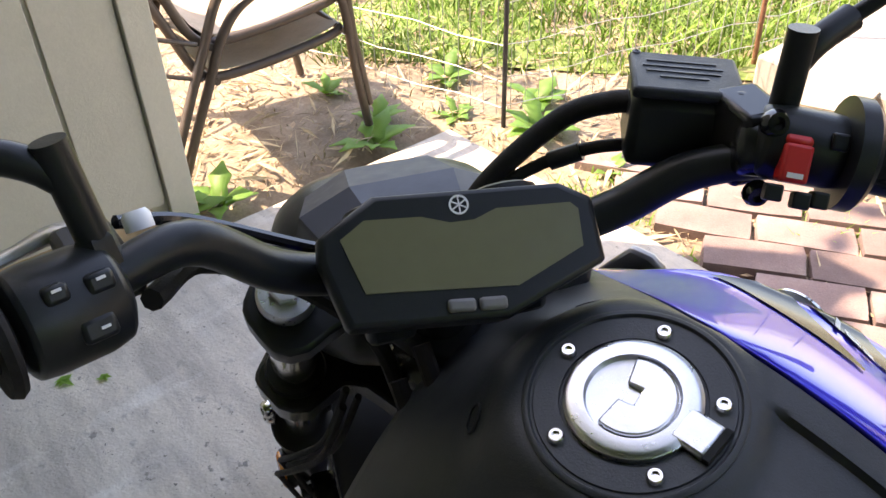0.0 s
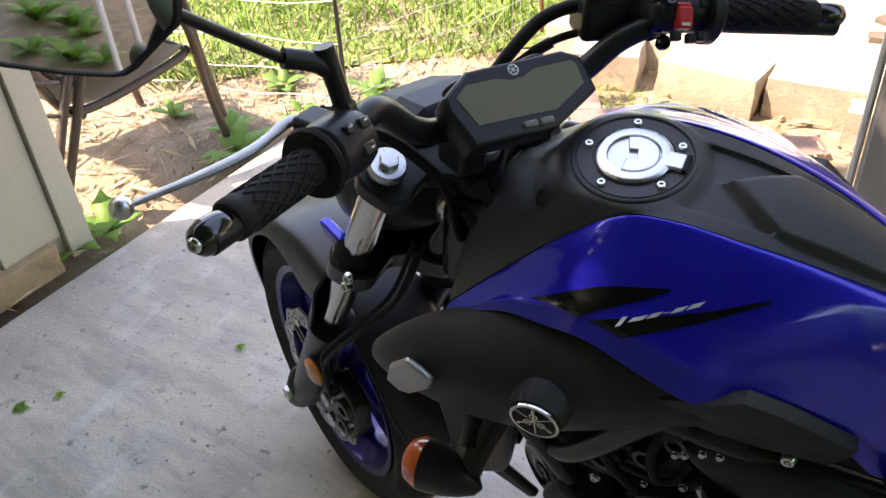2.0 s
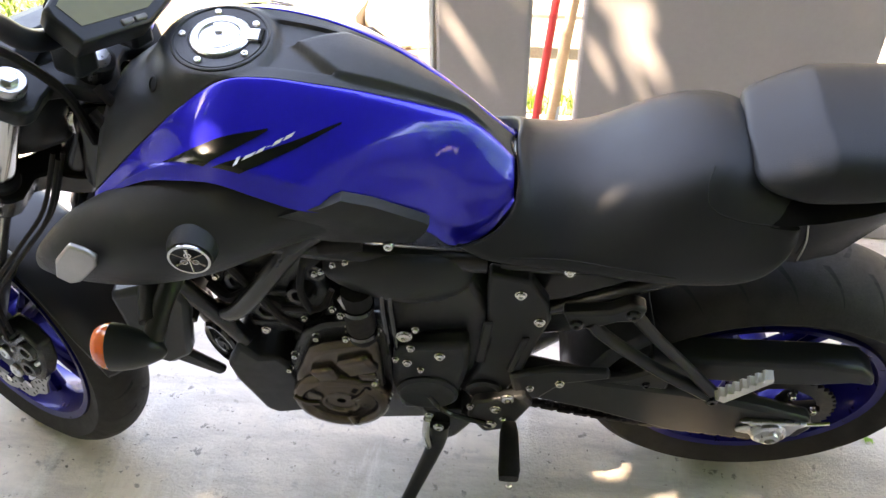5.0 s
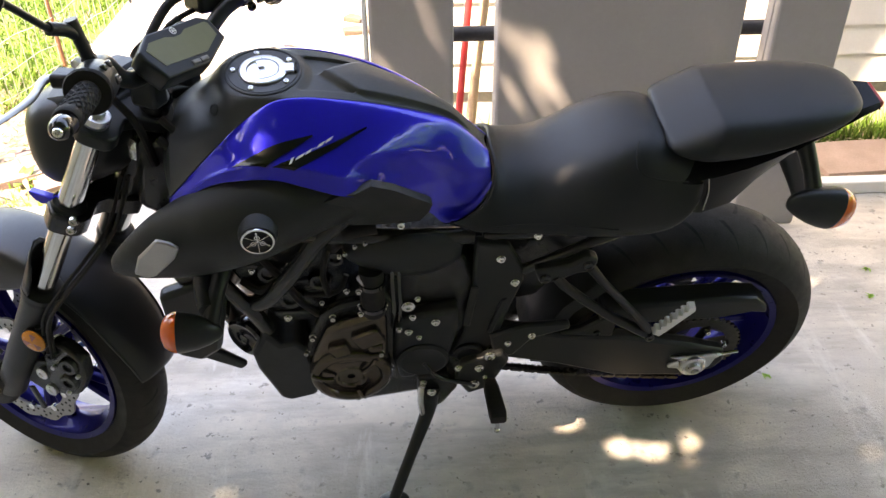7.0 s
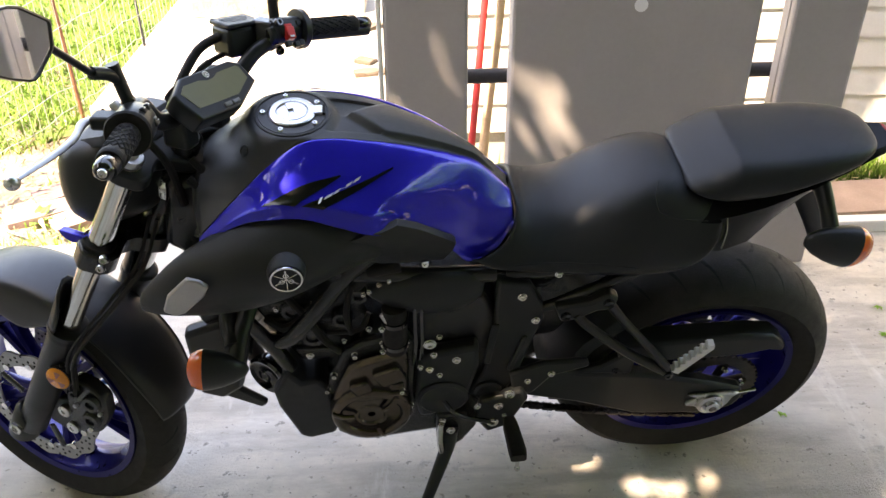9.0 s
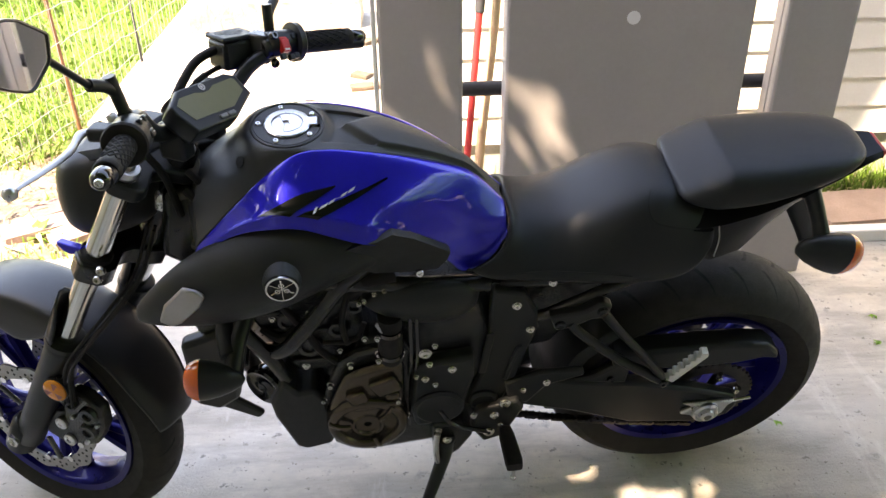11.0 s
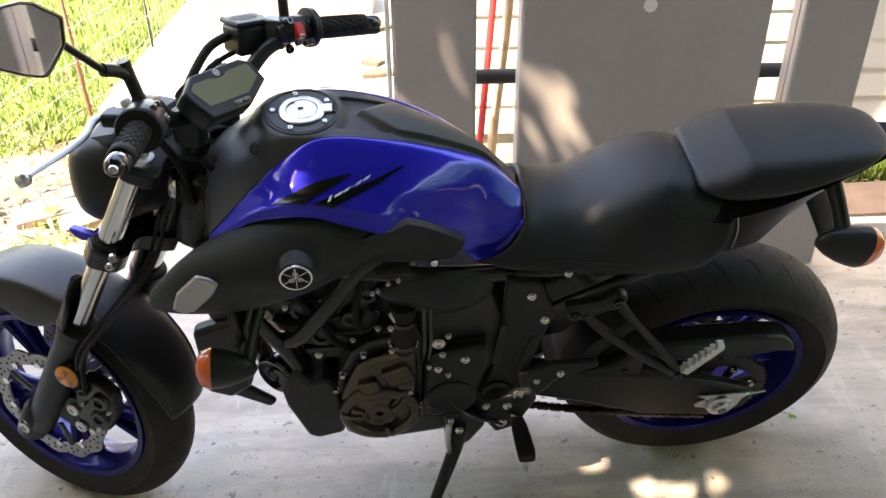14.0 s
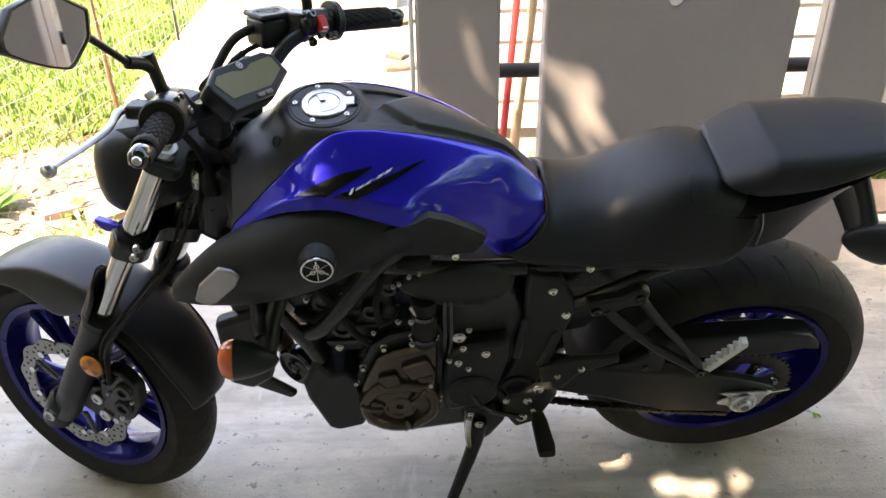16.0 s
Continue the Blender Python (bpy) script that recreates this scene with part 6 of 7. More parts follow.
# hoses and cables at the front
for pts, r0 in ((((-0.292, 0.140, 1.116), (-0.305, 0.128, 1.112), (-0.321, 0.101, 1.097), (-0.330, 0.060, 1.058), (-0.335, 0.035, 1.02), (-0.345, 0.01, 0.95)), 0.0078),
                (((-0.285, 0.135, 1.090), (-0.300, 0.112, 1.082), (-0.315, 0.085, 1.066), (-0.328, 0.045, 1.034), (-0.340, 0.02, 0.98)), 0.0045)):
    pipe("brake_hose", pts, r0, "griprubber", bike, "black rubber hose", m=TURN, seg=10)
pipe("hose_fitting", [(-0.303, 0.107, 1.079), (-0.313, 0.089, 1.068)], 0.0068, "satin", bike, m=TURN, n=1, seg=10)
pipe("clutch_cable", [(-0.272, -0.190, 1.112), (-0.290, -0.155, 1.092), (-0.295, -0.09, 1.052), (-0.300, -0.02, 1.01), (-0.30, 0.03, 0.96), (-0.27, 0.05, 0.86)], 0.0042, "gloss", bike, "black clutch cable", m=TURN, seg=8)
pipe("wiring_loom", [(-0.215, -0.175, 1.10), (-0.262, -0.150, 1.080), (-0.285, -0.10, 1.03), (-0.29, -0.05, 0.96), (-0.285, -0.03, 0.88)], 0.0065, "griprubber", bike, "black wiring loom", m=TURN, seg=8)
for dy, dx in ((0.0, 0.0), (0.008, 0.010), (-0.006, 0.017)):
    pipe("brake_hose", [(-0.325 + dx, -0.07 + dy, 0.87), (-0.351 + dx, -0.092 + dy, 0.78), (-0.396 + dx, -0.118 + dy, 0.71), (-0.452 + dx, -0.135 + dy, 0.636), (-0.512 + dx, -0.136 + dy, 0.550), (-0.548 + dx, -0.118 + dy, 0.44)], 0.0033, "griprubber", bike, "thin black brake hose", m=TURN, seg=8)
for x, y, z in ((-0.23, -0.06, 0.93), (-0.24, -0.04, 0.90), (-0.235, -0.085, 0.91)):
    pipe("wiring_loom", [(x - 0.05, y + 0.03, z + 0.04), (x, y, z - 0.02), (x - 0.01, y - 0.02, z - 0.10), (x - 0.04, y - 0.02, z - 0.18)], 0.007, "griprubber", bike, seg=8)
slab_part("head_tube", [(-0.33, 0.93), (-0.265, 0.94), (-0.25, 0.80), (-0.30, 0.74), (-0.36, 0.79)], -0.045, 0.045, "frame", bike, bevel=0.015)

# ---- beyond the slab: pavers, stones, fence, lawn ----
rng = random.Random(7)


def worn_block(name, size, material, parent, m, seed, rough=0.004):
    """A stone or brick with uneven faces and broken corners."""
    bm = bmesh.new()
    bmesh.ops.create_cube(bm, size=1)
    bmesh.ops.subdivide_edges(bm, edges=bm.edges, cuts=2, use_grid_fill=True)
    for v in bm.verts:
        k = noise.noise(Vector(v.co) * 2.3 + Vector((seed * 3.7, seed, 0)))
        r = max(abs(v.co.x), abs(v.co.y), abs(v.co.z))
        corner = sum(abs(c) > 0.45 for c in v.co)
        v.co = Vector((v.co.x * size[0], v.co.y * size[1], v.co.z * size[2])) * (1 - 0.012 * (corner - 1)) + Vector((k, noise.noise(Vector(v.co) * 3 + Vector((0, seed, 9))), k * 0.6)) * rough
    ob = part(name, bm, material, parent, smooth=30, m=m)
    return ob


# red brick paving along the slab: each brick its own piece
bm = bmesh.new()
plate(bm, [(-1.30, -0.06), (0.0, -0.06), (0.0, -0.022), (-1.30, -0.022)], 1.10, 1.78)
paving = tagged(part("pavement", bm, "dirt", smooth=0), "weathered red brick paving with weedy joints", "paving", kind="structure")
bricks = []
for k in range(5):
    b = worn_block("brick", (0.256, 0.126, 0.05), "brick", paving, None, k + 1, 0.004)
    bricks.append(b.data)
    bpy.data.objects.remove(b)
ang = radians(33)
for i in range(-9, 14):
    for j in range(-9, 14):
        u, v = i * 0.266 + (0.133 if j % 2 else 0), j * 0.136
        x, y = -0.72 + u * math.cos(ang) - v * math.sin(ang), 1.40 + u * math.sin(ang) + v * math.cos(ang)
        if not (-1.34 < x < -0.18 and 1.12 < y < 1.72):
            continue
        ob = new("brick", rng.choice(bricks))
        ob.parent = paving
        ob.matrix_world = pose(x, y, -0.018 + rng.uniform(-0.006, 0.006), rng.uniform(-2, 2), rng.uniform(-2, 2), 33 + rng.uniform(-2, 2) + 180 * rng.randint(0, 1))

# pale retaining stones and the concrete path above them
for x, y, w, h, d, r in ((-1.02, 1.98, 0.26, 0.15, 0.24, 12), (-0.60, 1.98, 0.36, 0.16, 0.22, -6), (-0.22, 2.03, 0.40, 0.16, 0.24, 3), (0.02, 1.90, 0.30, 0.14, 0.20, 0)):
    tagged(worn_block("retaining_stone", (w, d, h), "stone", None, pose(x, y, h / 2 - 0.03, 0, 0, r), x * 9, 0.014), "rough pale retaining stone beside the path", "stone", group="retaining stones")
bm = bmesh.new()
plate(bm, [(-1.35, -0.12), (0.10, -0.12), (0.10, 0.115), (-1.35, 0.105)], 2.10, 9.0)
tagged(part("path", bm, "path", smooth=0, bevel=0.01), "sunlit pale concrete garden path", "path", kind="structure")
tagged(worn_block("stone_step", (1.02, 0.30, 0.17), "stone", None, pose(-0.66, 3.62, 0.195, 0, 0, 0), 31, 0.012), "pale worn stone step across the path", "step")
for x, y, w, r in ((-0.10, 2.43, 0.16, 12), (-0.13, 2.60, 0.10, -30), (-0.10, 3.18, 0.12, 40)):
    tagged(worn_block("bark_slab", (w, 0.07, 0.025), "bark", None, pose(x, y, 0.122, 0, 0, r), 40 + y, 0.012), "broken reddish bark lying on the path", "bark", group="bark on the path")

# low edging and pavers behind the rear wheel
bm = bmesh.new()
plate(bm, [(1.50, 0.0), (2.9, 0.0), (2.9, 0.048), (1.50, 0.048)], 1.0, 1.05)
tagged(part("edging_strip", bm, "whitepaint", smooth=0, bevel=0.006), "white plastic edging strip lying on the slab", "edging")
for x, y, r in ((1.80, 1.24, 4), (2.22, 1.27, -3), (1.40, 1.30, 2)):
    tagged(worn_block("paver", (0.38, 0.24, 0.05), "paver", None, pose(x, y, -0.004, 0, 0, r), x * 3, 0.006), "flat terracotta paving stone set in straw", "paver", group="pavers by the house")
bm = bmesh.new()
plate(bm, [(0.05, 0.0), (1.3, 0.0), (1.3, 0.02), (0.05, 0.02)], 1.36, 1.375)
tagged(part("edging_strip", bm, "whitepaint", smooth=0), "thin white edging strip along the grass", "edging")

# ---- the grey board screen ----
screen = empty("board_screen", Matrix.Translation((0.6, 0.85, 0)), "grey painted upright boards joined by a black rail", "screen")
for x0, x1, lab in ((0.012, 0.250, "narrow grey upright board"), (0.372, 1.078, "wide grey board with a round hole"), (1.168, 1.378, "narrow grey upright board")):
    bm = bmesh.new()
    cx = (x0 + x1) / 2 - 0.6
    box(bm, (cx, -0.012, 0.58), (x1 - x0, 0.036, 1.16))
    b = part("board", bm, "boardpaint", screen, lab, smooth=0, bevel=0.010)
    bm = bmesh.new()
    box(bm, (x0 + 0.012 - 0.6, 0.026, 0.58), (0.024, 0.045, 1.15))
    part("edge_batten", bm, "boardpaint", b, smooth=0, bevel=0.004)
bm = bmesh.new()
lathe(bm, [(0.019, 0), (0.019, 0.0015), (0, 0.0015)], along(V(0.130, -0.0302, 0.872), V(0, -1, 0)), 28)
part("hole_plug", bm, "white", screen, "round white plug in the board")
bm = bmesh.new()
rod(bm, (-0.57, 0.075, 0.640), (0.76, 0.075, 0.640), 0.0225, 20)
part("rail", bm, "blackpipe", screen, "black foam-covered rail")
bm = bmesh.new()
box(bm, (-0.600, 0.010, 0.58), (0.012, 0.075, 1.16))
part("edge_trim", bm, "whitepaint", screen, "white edge trim", smooth=0, bevel=0.003)

# tools leaning behind the screen
bm = bmesh.new()
rod(bm, (0.262, 1.10, 0.02), (0.345, 1.30, 0.82), 0.0125, 14)
t = tagged(part("garden_tool", bm, "redpaint"), "red-handled garden tool leaning on the wall", "tool")
bm = bmesh.new()
a, b = V(0.345, 1.30, 0.82), V(0.372, 1.365, 1.08)
lathe(bm, [(0.015, -0.05), (0.0165, -0.04), (0.0165, 0.2), (0.012, 0.22)], along(a, b - a), 16)
part("grip", bm, "blackpipe", t, "black foam grip")
bm = bmesh.new()
tube(bm, [V(0.315, 1.17, 0.02), V(0.352, 1.27, 0.36), V(0.400, 1.36, 0.72), V(0.43, 1.42, 1.15)], [0.018, 0.017, 0.0155, 0.015], seg=12, n=4)
t = tagged(part("wooden_pole", bm, "wood"), "weathered wooden tool pole leaning on the wall", "pole")
bm = bmesh.new()
lathe(bm, [(0.030, 0), (0.028, 0.05), (0.021, 0.09), (0.019, 0.15)], along(V(0.315, 1.17, 0.005), V(0.037, 0.10, 0.34)), 16)
part("socket", bm, "bluegrey", t, "blue-grey painted socket")

# ---- two stacked patio chairs, facing the lawn ----
def chair(lift, label):
    e = empty("patio_chair", pose(-2.10, 0.258, -0.015, 0, 0, 82.4) @ pose(0.004 * (lift > 0), 0.002 * (lift > 0), lift), label, "chair", group="stacked patio chairs")
    for y in (0.0, 0.56):
        bm = bmesh.new()
        tube(bm, [V(0, y, 0), V(0.075, y, 0.165), V(0.145, y, 0.31), V(0.205, y, 0.435), V(0.275, y, 0.515), V(0.38, y, 0.555), V(0.50, y, 0.545), V(0.57, y, 0.50), V(0.598, y, 0.42), V(0.612, y, 0.25), V(0.647, y, 0)], 0.0175, seg=12, n=5, squash=0.8)
        part("leg_and_arm", bm, "chairframe", e, "bent brown steel leg and arm loop")
        bm = bmesh.new()
        yy = y + (0.028 if y < 0.1 else -0.028)
        tube(bm, [V(0.595, yy, 0.372), V(0.54, yy, 0.350), V(0.35, yy, 0.322), V(0.19, yy, 0.315), V(0.125, yy, 0.35), V(0.07, yy, 0.48), V(-0.02, yy, 0.72), V(-0.08, yy, 0.92)], 0.0145, seg=10, n=6)
        part("seat_rail", bm, "chairframe", e)
        bm = bmesh.new()
        rod(bm, (0.13, y, 0.33), (-0.10, y, 0.42), 0.007, 8)
        part("brace", bm, "chairframe", e)
    for x, z in ((0.59, 0.368), (0.17, 0.312), (-0.08, 0.92)):
        bm = bmesh.new()
        rod(bm, (x, 0.0, z), (x, 0.56, z), 0.011, 10)
        part("cross_bar", bm, "chairframe", e)
    bm = bmesh.new()
    rows = []
    for x, z in ((0.595, 0.388), (0.54, 0.366), (0.35, 0.330), (0.19, 0.325), (0.135, 0.36), (0.08, 0.48), (-0.01, 0.72), (-0.072, 0.92)):
        rows.append([V(x, y, z - 0.018 * (1 - ((y - 0.28) / 0.25) ** 2)) for y in (0.03, 0.12, 0.23, 0.33, 0.44, 0.53)])
    sheet(bm, rows)
    part("sling", bm, "sling", e, "tan woven sling", solid=0.004, sub=1)


chair(0.0, "brown steel patio chair with a tan sling, under another")
chair(0.105, "brown steel patio chair stacked on another, tan sling")

# ---- wire fence ----
FENCE = [V(-4.6, 0.55, 0), V(-3.1, 0.90, 0), V(-1.73, 1.24, 0), V(-1.45, 2.27, 0), V(-1.32, 2.98, 0), V(-1.2, 4.2, 0)]
fence = empty("wire_fence", Matrix(), "galvanised wire mesh garden fence on thin posts", "fence")
for i, p in enumerate(FENCE):
    bm = bmesh.new()
    rusty = i == 3
    rod(bm, p + V(0, 0, -0.1), p + V(0.02 if i == 2 else -0.02, 0, 1.15), 0.008 if not rusty else 0.0095, 10)
    part("post", bm, "rust" if rusty else "blackpost", fence, "rusty steel post" if rusty else "thin black post")
bm = bmesh.new()
for a, b in zip(FENCE, FENCE[1:]):
    L = (b - a).length
    n = int(L / 0.052)
    for k in range(n):
        f = (k + 0.5) / n
        q = a.lerp(b, f)
        w = 0.012 * math.sin(k * 1.7)
        tube(bm, [q + V(0, 0, 0.03), q + V(w * 0.3, w, 0.55), q + V(0, 0, 1.08)], 0.0016, seg=4, n=1, cap=False)
    for z in (0.06, 0.16, 0.28, 0.42, 0.57, 0.73, 0.90, 1.07):
        pts = [a.lerp(b, k / 8) + V(0.008 * math.sin(k * 2.1 + z * 9), 0.008 * math.cos(k * 1.3 + z * 5), z + 0.012 * math.sin(k * 1.9 + z * 11)) for k in range(9)]
        tube(bm, pts, 0.0018, seg=4, n=1, cap=False)
part("mesh", bm, "wire", fence, "galvanised wire mesh")["kind"] = "stuff"


# ---- growth: one mesh of each kind ----
def blades(name, material, label, category, count, region, h0, h1, width, lean=0.5, seed=1, density=None):
    """Bent two-segment blades over a region(x, y) -> bool."""
    r = np.random.RandomState(seed)
    x0, x1, y0, y1 = region[0]
    vs, fs = [], []
    made = 0
    while made < count:
        x, y = r.uniform(x0, x1), r.uniform(y0, y1)
        if not region[1](x, y):
            continue
        if density and r.rand() > density(x, y):
            made += 0.34
            continue
        h, a, b = r.uniform(h0, h1), r.uniform(0, 6.283), r.uniform(0, 6.283)
        w = width * r.uniform(0.6, 1.3)
        l = lean * h * r.uniform(0.2, 1.0)
        c, s = math.cos(a) * w, math.sin(a) * w
        lx, ly = math.cos(b) * l, math.sin(b) * l
        z = -0.025
        k = len(vs)
        vs += [(x - c, y - s, z), (x + c, y + s, z), (x + c * 0.8 + lx * 0.35, y + s * 0.8 + ly * 0.35, z + h * 0.6), (x - c * 0.8 + lx * 0.35, y - s * 0.8 + ly * 0.35, z + h * 0.6), (x + lx, y + ly, z + h)]
        fs += [(k, k + 1, k + 2, k + 3), (k + 3, k + 2, k + 4)]
        made += 1
    me = bpy.data.meshes.new(name)
    me.from_pydata(vs, [], fs)
    me.materials.append(M[material])
    return tagged(new(name, me), label, category, kind="stuff")


def lawn(x, y):
    """Behind the fence and clear of path and bare earth."""
    edge = 1.27 + (x + 2.4) * 0.80 if x > -2.6 else 1.1
    edge += 0.14 * noise.noise(Vector((x * 3, y * 3, 0)))
    return y > edge and not (-1.45 < x < 0.2 and y > 1.9)


bm = bmesh.new()
rows = []
for i in range(40):
    x = -9 + 7.75 * i / 39
    e = 1.31 + (x + 2.4) * 0.80 if x > -2.6 else 1.15
    rows.append([V(x, e + (12 - e) * (j / 20) ** 2, -0.012 + 0.02 * noise.noise(Vector((x * 2, j * 0.4, 1)))) for j in range(21)])
sheet(bm, rows)
tagged(part("lawn", bm, "lawn", smooth=60), "sunlit green lawn with thin bare patches", "lawn", kind="structure")
blades("lawn_grass", "grass", "bright green unmown grass behind the fence", "grass", 46000, ((-5.5, -1.2, 0.8, 6.0), lawn), 0.03, 0.13, 0.0040, 1.6, 3,
       lambda x, y: 0.55 + 0.45 * noise.noise(Vector((x * 1.7, y * 1.7, 5))) + (0.3 if y > 2 else 0))
blades("far_grass", "grass", "bright green lawn further off", "grass", 26000, ((-14, -1.3, 4.5, 18.0), lambda x, y: True), 0.08, 0.20, 0.014, 1.4, 4)
blades("dry_grass", "straw", "dry straw-coloured grass on the earth", "dry grass", 6500, ((-3.4, -0.9, 0.15, 2.4), lambda x, y: x < -1.9 or y > 1.12), 0.01, 0.05, 0.0022, 2.2, 5,
       lambda x, y: 0.25 + 0.6 * max(0, noise.noise(Vector((x * 2.2, y * 2.2, 8)))))
blades("strip_grass", "grass", "green grass strip below the house wall", "grass", 1500, ((0.10, 2.9, 1.385, 1.55), lambda x, y: True), 0.04, 0.12, 0.003, 0.9, 6)
blades("joint_weeds", "weed", "small weeds in the paving joints", "weeds", 900, ((-1.4, -0.1, 1.10, 1.95), lambda x, y: noise.noise(Vector((x * 3, y * 3, 2))) > 0.12), 0.015, 0.05, 0.003, 1.2, 8)
blades("edge_grass", "grass", "grass tufts by the pavers", "grass", 1300, ((1.45, 3.0, 1.38, 1.54), lambda x, y: True), 0.04, 0.14, 0.003, 0.9, 9)


def scatter(name, material, label, category, count, region, size, seed, up=0.01, flat=0.35):
    """Chips, twigs and leaf scraps lying about."""
    r = np.random.RandomState(seed)
    x0, x1, y0, y1 = region[0]
    vs, fs = [], []
    for _ in range(count):
        x, y = r.uniform(x0, x1), r.uniform(y0, y1)
        if not region[1](x, y):
            continue
        a, L, w = r.uniform(0, 6.283), r.uniform(*size), 0
        w = L * r.uniform(0.12, flat)
        c, s = math.cos(a), math.sin(a)
        z0 = up + r.uniform(0, 0.006)
        t = r.uniform(-0.3, 0.3) * L
        k = len(vs)
        for u, v, zz in ((-L, 0, 0), (0, w, t * 0.4 + 0.003), (L, 0, t), (0, -w, -t * 0.2 + 0.003)):
            vs.append((x + u * c - v * s, y + u * s + v * c, z0 + max(0, zz)))
        fs.append((k, k + 1, k + 2, k + 3))
    me = bpy.data.meshes.new(name)
    me.from_pydata(vs, [], fs)
    me.materials.append(M[material])
    return tagged(new(name, me), label, category, kind="stuff")


off_slab = lambda x, y: (x < -1.86 or y > 1.10) and not (x > -1.36 and y > 2.08)
scatter("mulch", "mulch", "loose brown mulch and dead leaves", "mulch", 5200, ((-4.0, 0.0, -0.2, 2.9), off_slab), (0.008, 0.032), 11, -0.008)
scatter("twigs", "straw", "thin dry twigs and stalks on the earth", "twigs", 900, ((-3.6, 0.0, -0.1, 2.3), off_slab), (0.03, 0.09), 12, -0.002, 0.05)
scatter("paver_straw", "straw", "straw between the pavers", "straw", 500, ((1.3, 2.9, 1.06, 1.5), lambda x, y: True), (0.02, 0.06), 13, 0.0, 0.06)


def weed(x, y, n, size, seed):
    """A rosette of broad leaves."""
    r = random.Random(seed)
    e = empty("weed", pose(x, y, -0.02, 0, 0, r.uniform(0, 360)), "broad-leaved green weed on bare earth", "weed", "weeds by the fence")
    for k in range(n):
        a = 2 * math.pi * k / n + r.uniform(-0.3, 0.3)
        L, w = size * r.uniform(0.7, 1.2), size * r.uniform(0.16, 0.24)
        el = r.uniform(0.5, 1.2)
        d = V(math.cos(a), math.sin(a), 0)
        sd = V(-math.sin(a), math.cos(a), 0)
        bm = bmesh.new()
        rows = []
        for j in range(6):
            f = j / 5
            q = d * (L * f * math.cos(el * (1 - 0.4 * f))) + V(0, 0, L * (f * math.sin(el) - 0.35 * f * f))
            ww = w * math.sin(math.pi * (0.08 + 0.90 * f)) ** 0.8 * (1 + 0.25 * math.sin(j * 2.6))
            rows.append([q - sd * ww + V(0, 0, 0.15 * ww), q, q + sd * ww + V(0, 0, 0.15 * ww)])
        sheet(bm, rows)
        part("leaf", bm, "weed", e, solid=0.0008)


for k, (x, y, n, sz) in enumerate(((-1.96, 0.18, 6, 0.15), (-1.93, 0.86, 8, 0.14), (-2.05, 0.96, 7, 0.11), (-1.62, 1.30, 9, 0.15), (-1.95, 0.30, 6, 0.14), (-2.35, 0.95, 6, 0.10), (-1.90, 1.18, 6, 0.09), (-1.30, 1.28, 5, 0.09), (-2.15, 1.35, 7, 0.13), (-1.78, 1.46, 7, 0.14))):
    weed(x, y, n, sz, k)

# the sunlit garden behind the rear wheel, seen in the mirror
def shrub(x, y, size, seed):
    r = np.random.RandomState(seed)
    e = empty("shrub", pose(x, y, -0.02), "leafy shrub of the rear garden, its tall row added to hide sky", "shrub", "shrubs at the rear")
    for k in range(5):
        a = 2 * math.pi * k / 5 + r.uniform(-0.4, 0.4)
        bm = bmesh.new()
        tube(bm, [V(0, 0, 0), V(0.15 * math.cos(a), 0.15 * math.sin(a), 0.4 * size), V(0.45 * size * math.cos(a), 0.45 * size * math.sin(a), 0.95 * size)], [0.03, 0.02, 0.008], seg=7, n=3)
        part("stem", bm, "bark", e)
    vs, fs = [], []
    while len(fs) < 2600:
        q = Vector(r.normal(size=3)).normalized() * (r.uniform(0.25, 1.0) ** 0.5)
        if q.length > 0.75 + 0.35 * noise.noise(q * 2.2 + Vector((seed, 0, 0))):
            continue
        p = Vector((q.x * 0.85 * size, q.y * 0.85 * size, 0.85 * size + q.z * 0.75 * size))
        rot = Euler((r.uniform(-1.2, 1.2), r.uniform(-1.2, 1.2), r.uniform(0, 6.283))).to_matrix()
        L = r.uniform(0.05, 0.10) * max(1.0, size / 1.5)
        k = len(vs)
        vs += [tuple(p + rot @ Vector((u * L, v * L, w * L))) for u, v, w in ((-1, 0, 0), (-0.2, 0.5, 0.12), (1, 0, -0.1), (-0.2, -0.5, 0.12))]
        fs.append((k, k + 1, k + 2, k + 3))
    me = bpy.data.meshes.new("leaves")
    me.from_pydata(vs, [], fs)
    me.materials.append(M["weed"])
    ob = new("leaves", me)
    ob.parent = e
    ob["kind"] = "stuff"


# the tall far shrubs are added to keep low east sky out of tank reflections
for k, (x, y, sz) in enumerate(((8.2, 0.6, 1.4), (9.2, -0.9, 1.9), (8.8, -2.4, 1.6), (9.8, -3.6, 2.1), (10.2, 1.6, 2.2), (11.0, -0.4, 2.6), (11.2, -2.4, 2.5), (13.0, -5.6, 3.4), (13.2, -2.6, 3.6), (13.2, 0.4, 3.6))):
    shrub(x, y, sz, 50 + k)
for x, y in ((2.34, 0.04), (2.52, 0.19)):
    bm = bmesh.new()
    rod(bm, (x, y, -0.1), (x, y, 1.05), 0.012, 12)
    tagged(part("garden_stake", bm, "whitepaint"), "pale upright garden stake on the earth", "stake", group="garden stakes")
blades("rear_grass", "grass", "bright green grass at the rear", "grass", 9000, ((5.4, 12.0, -5.0, 1.3), lambda x, y: True), 0.06, 0.18, 0.010, 1.4, 14)

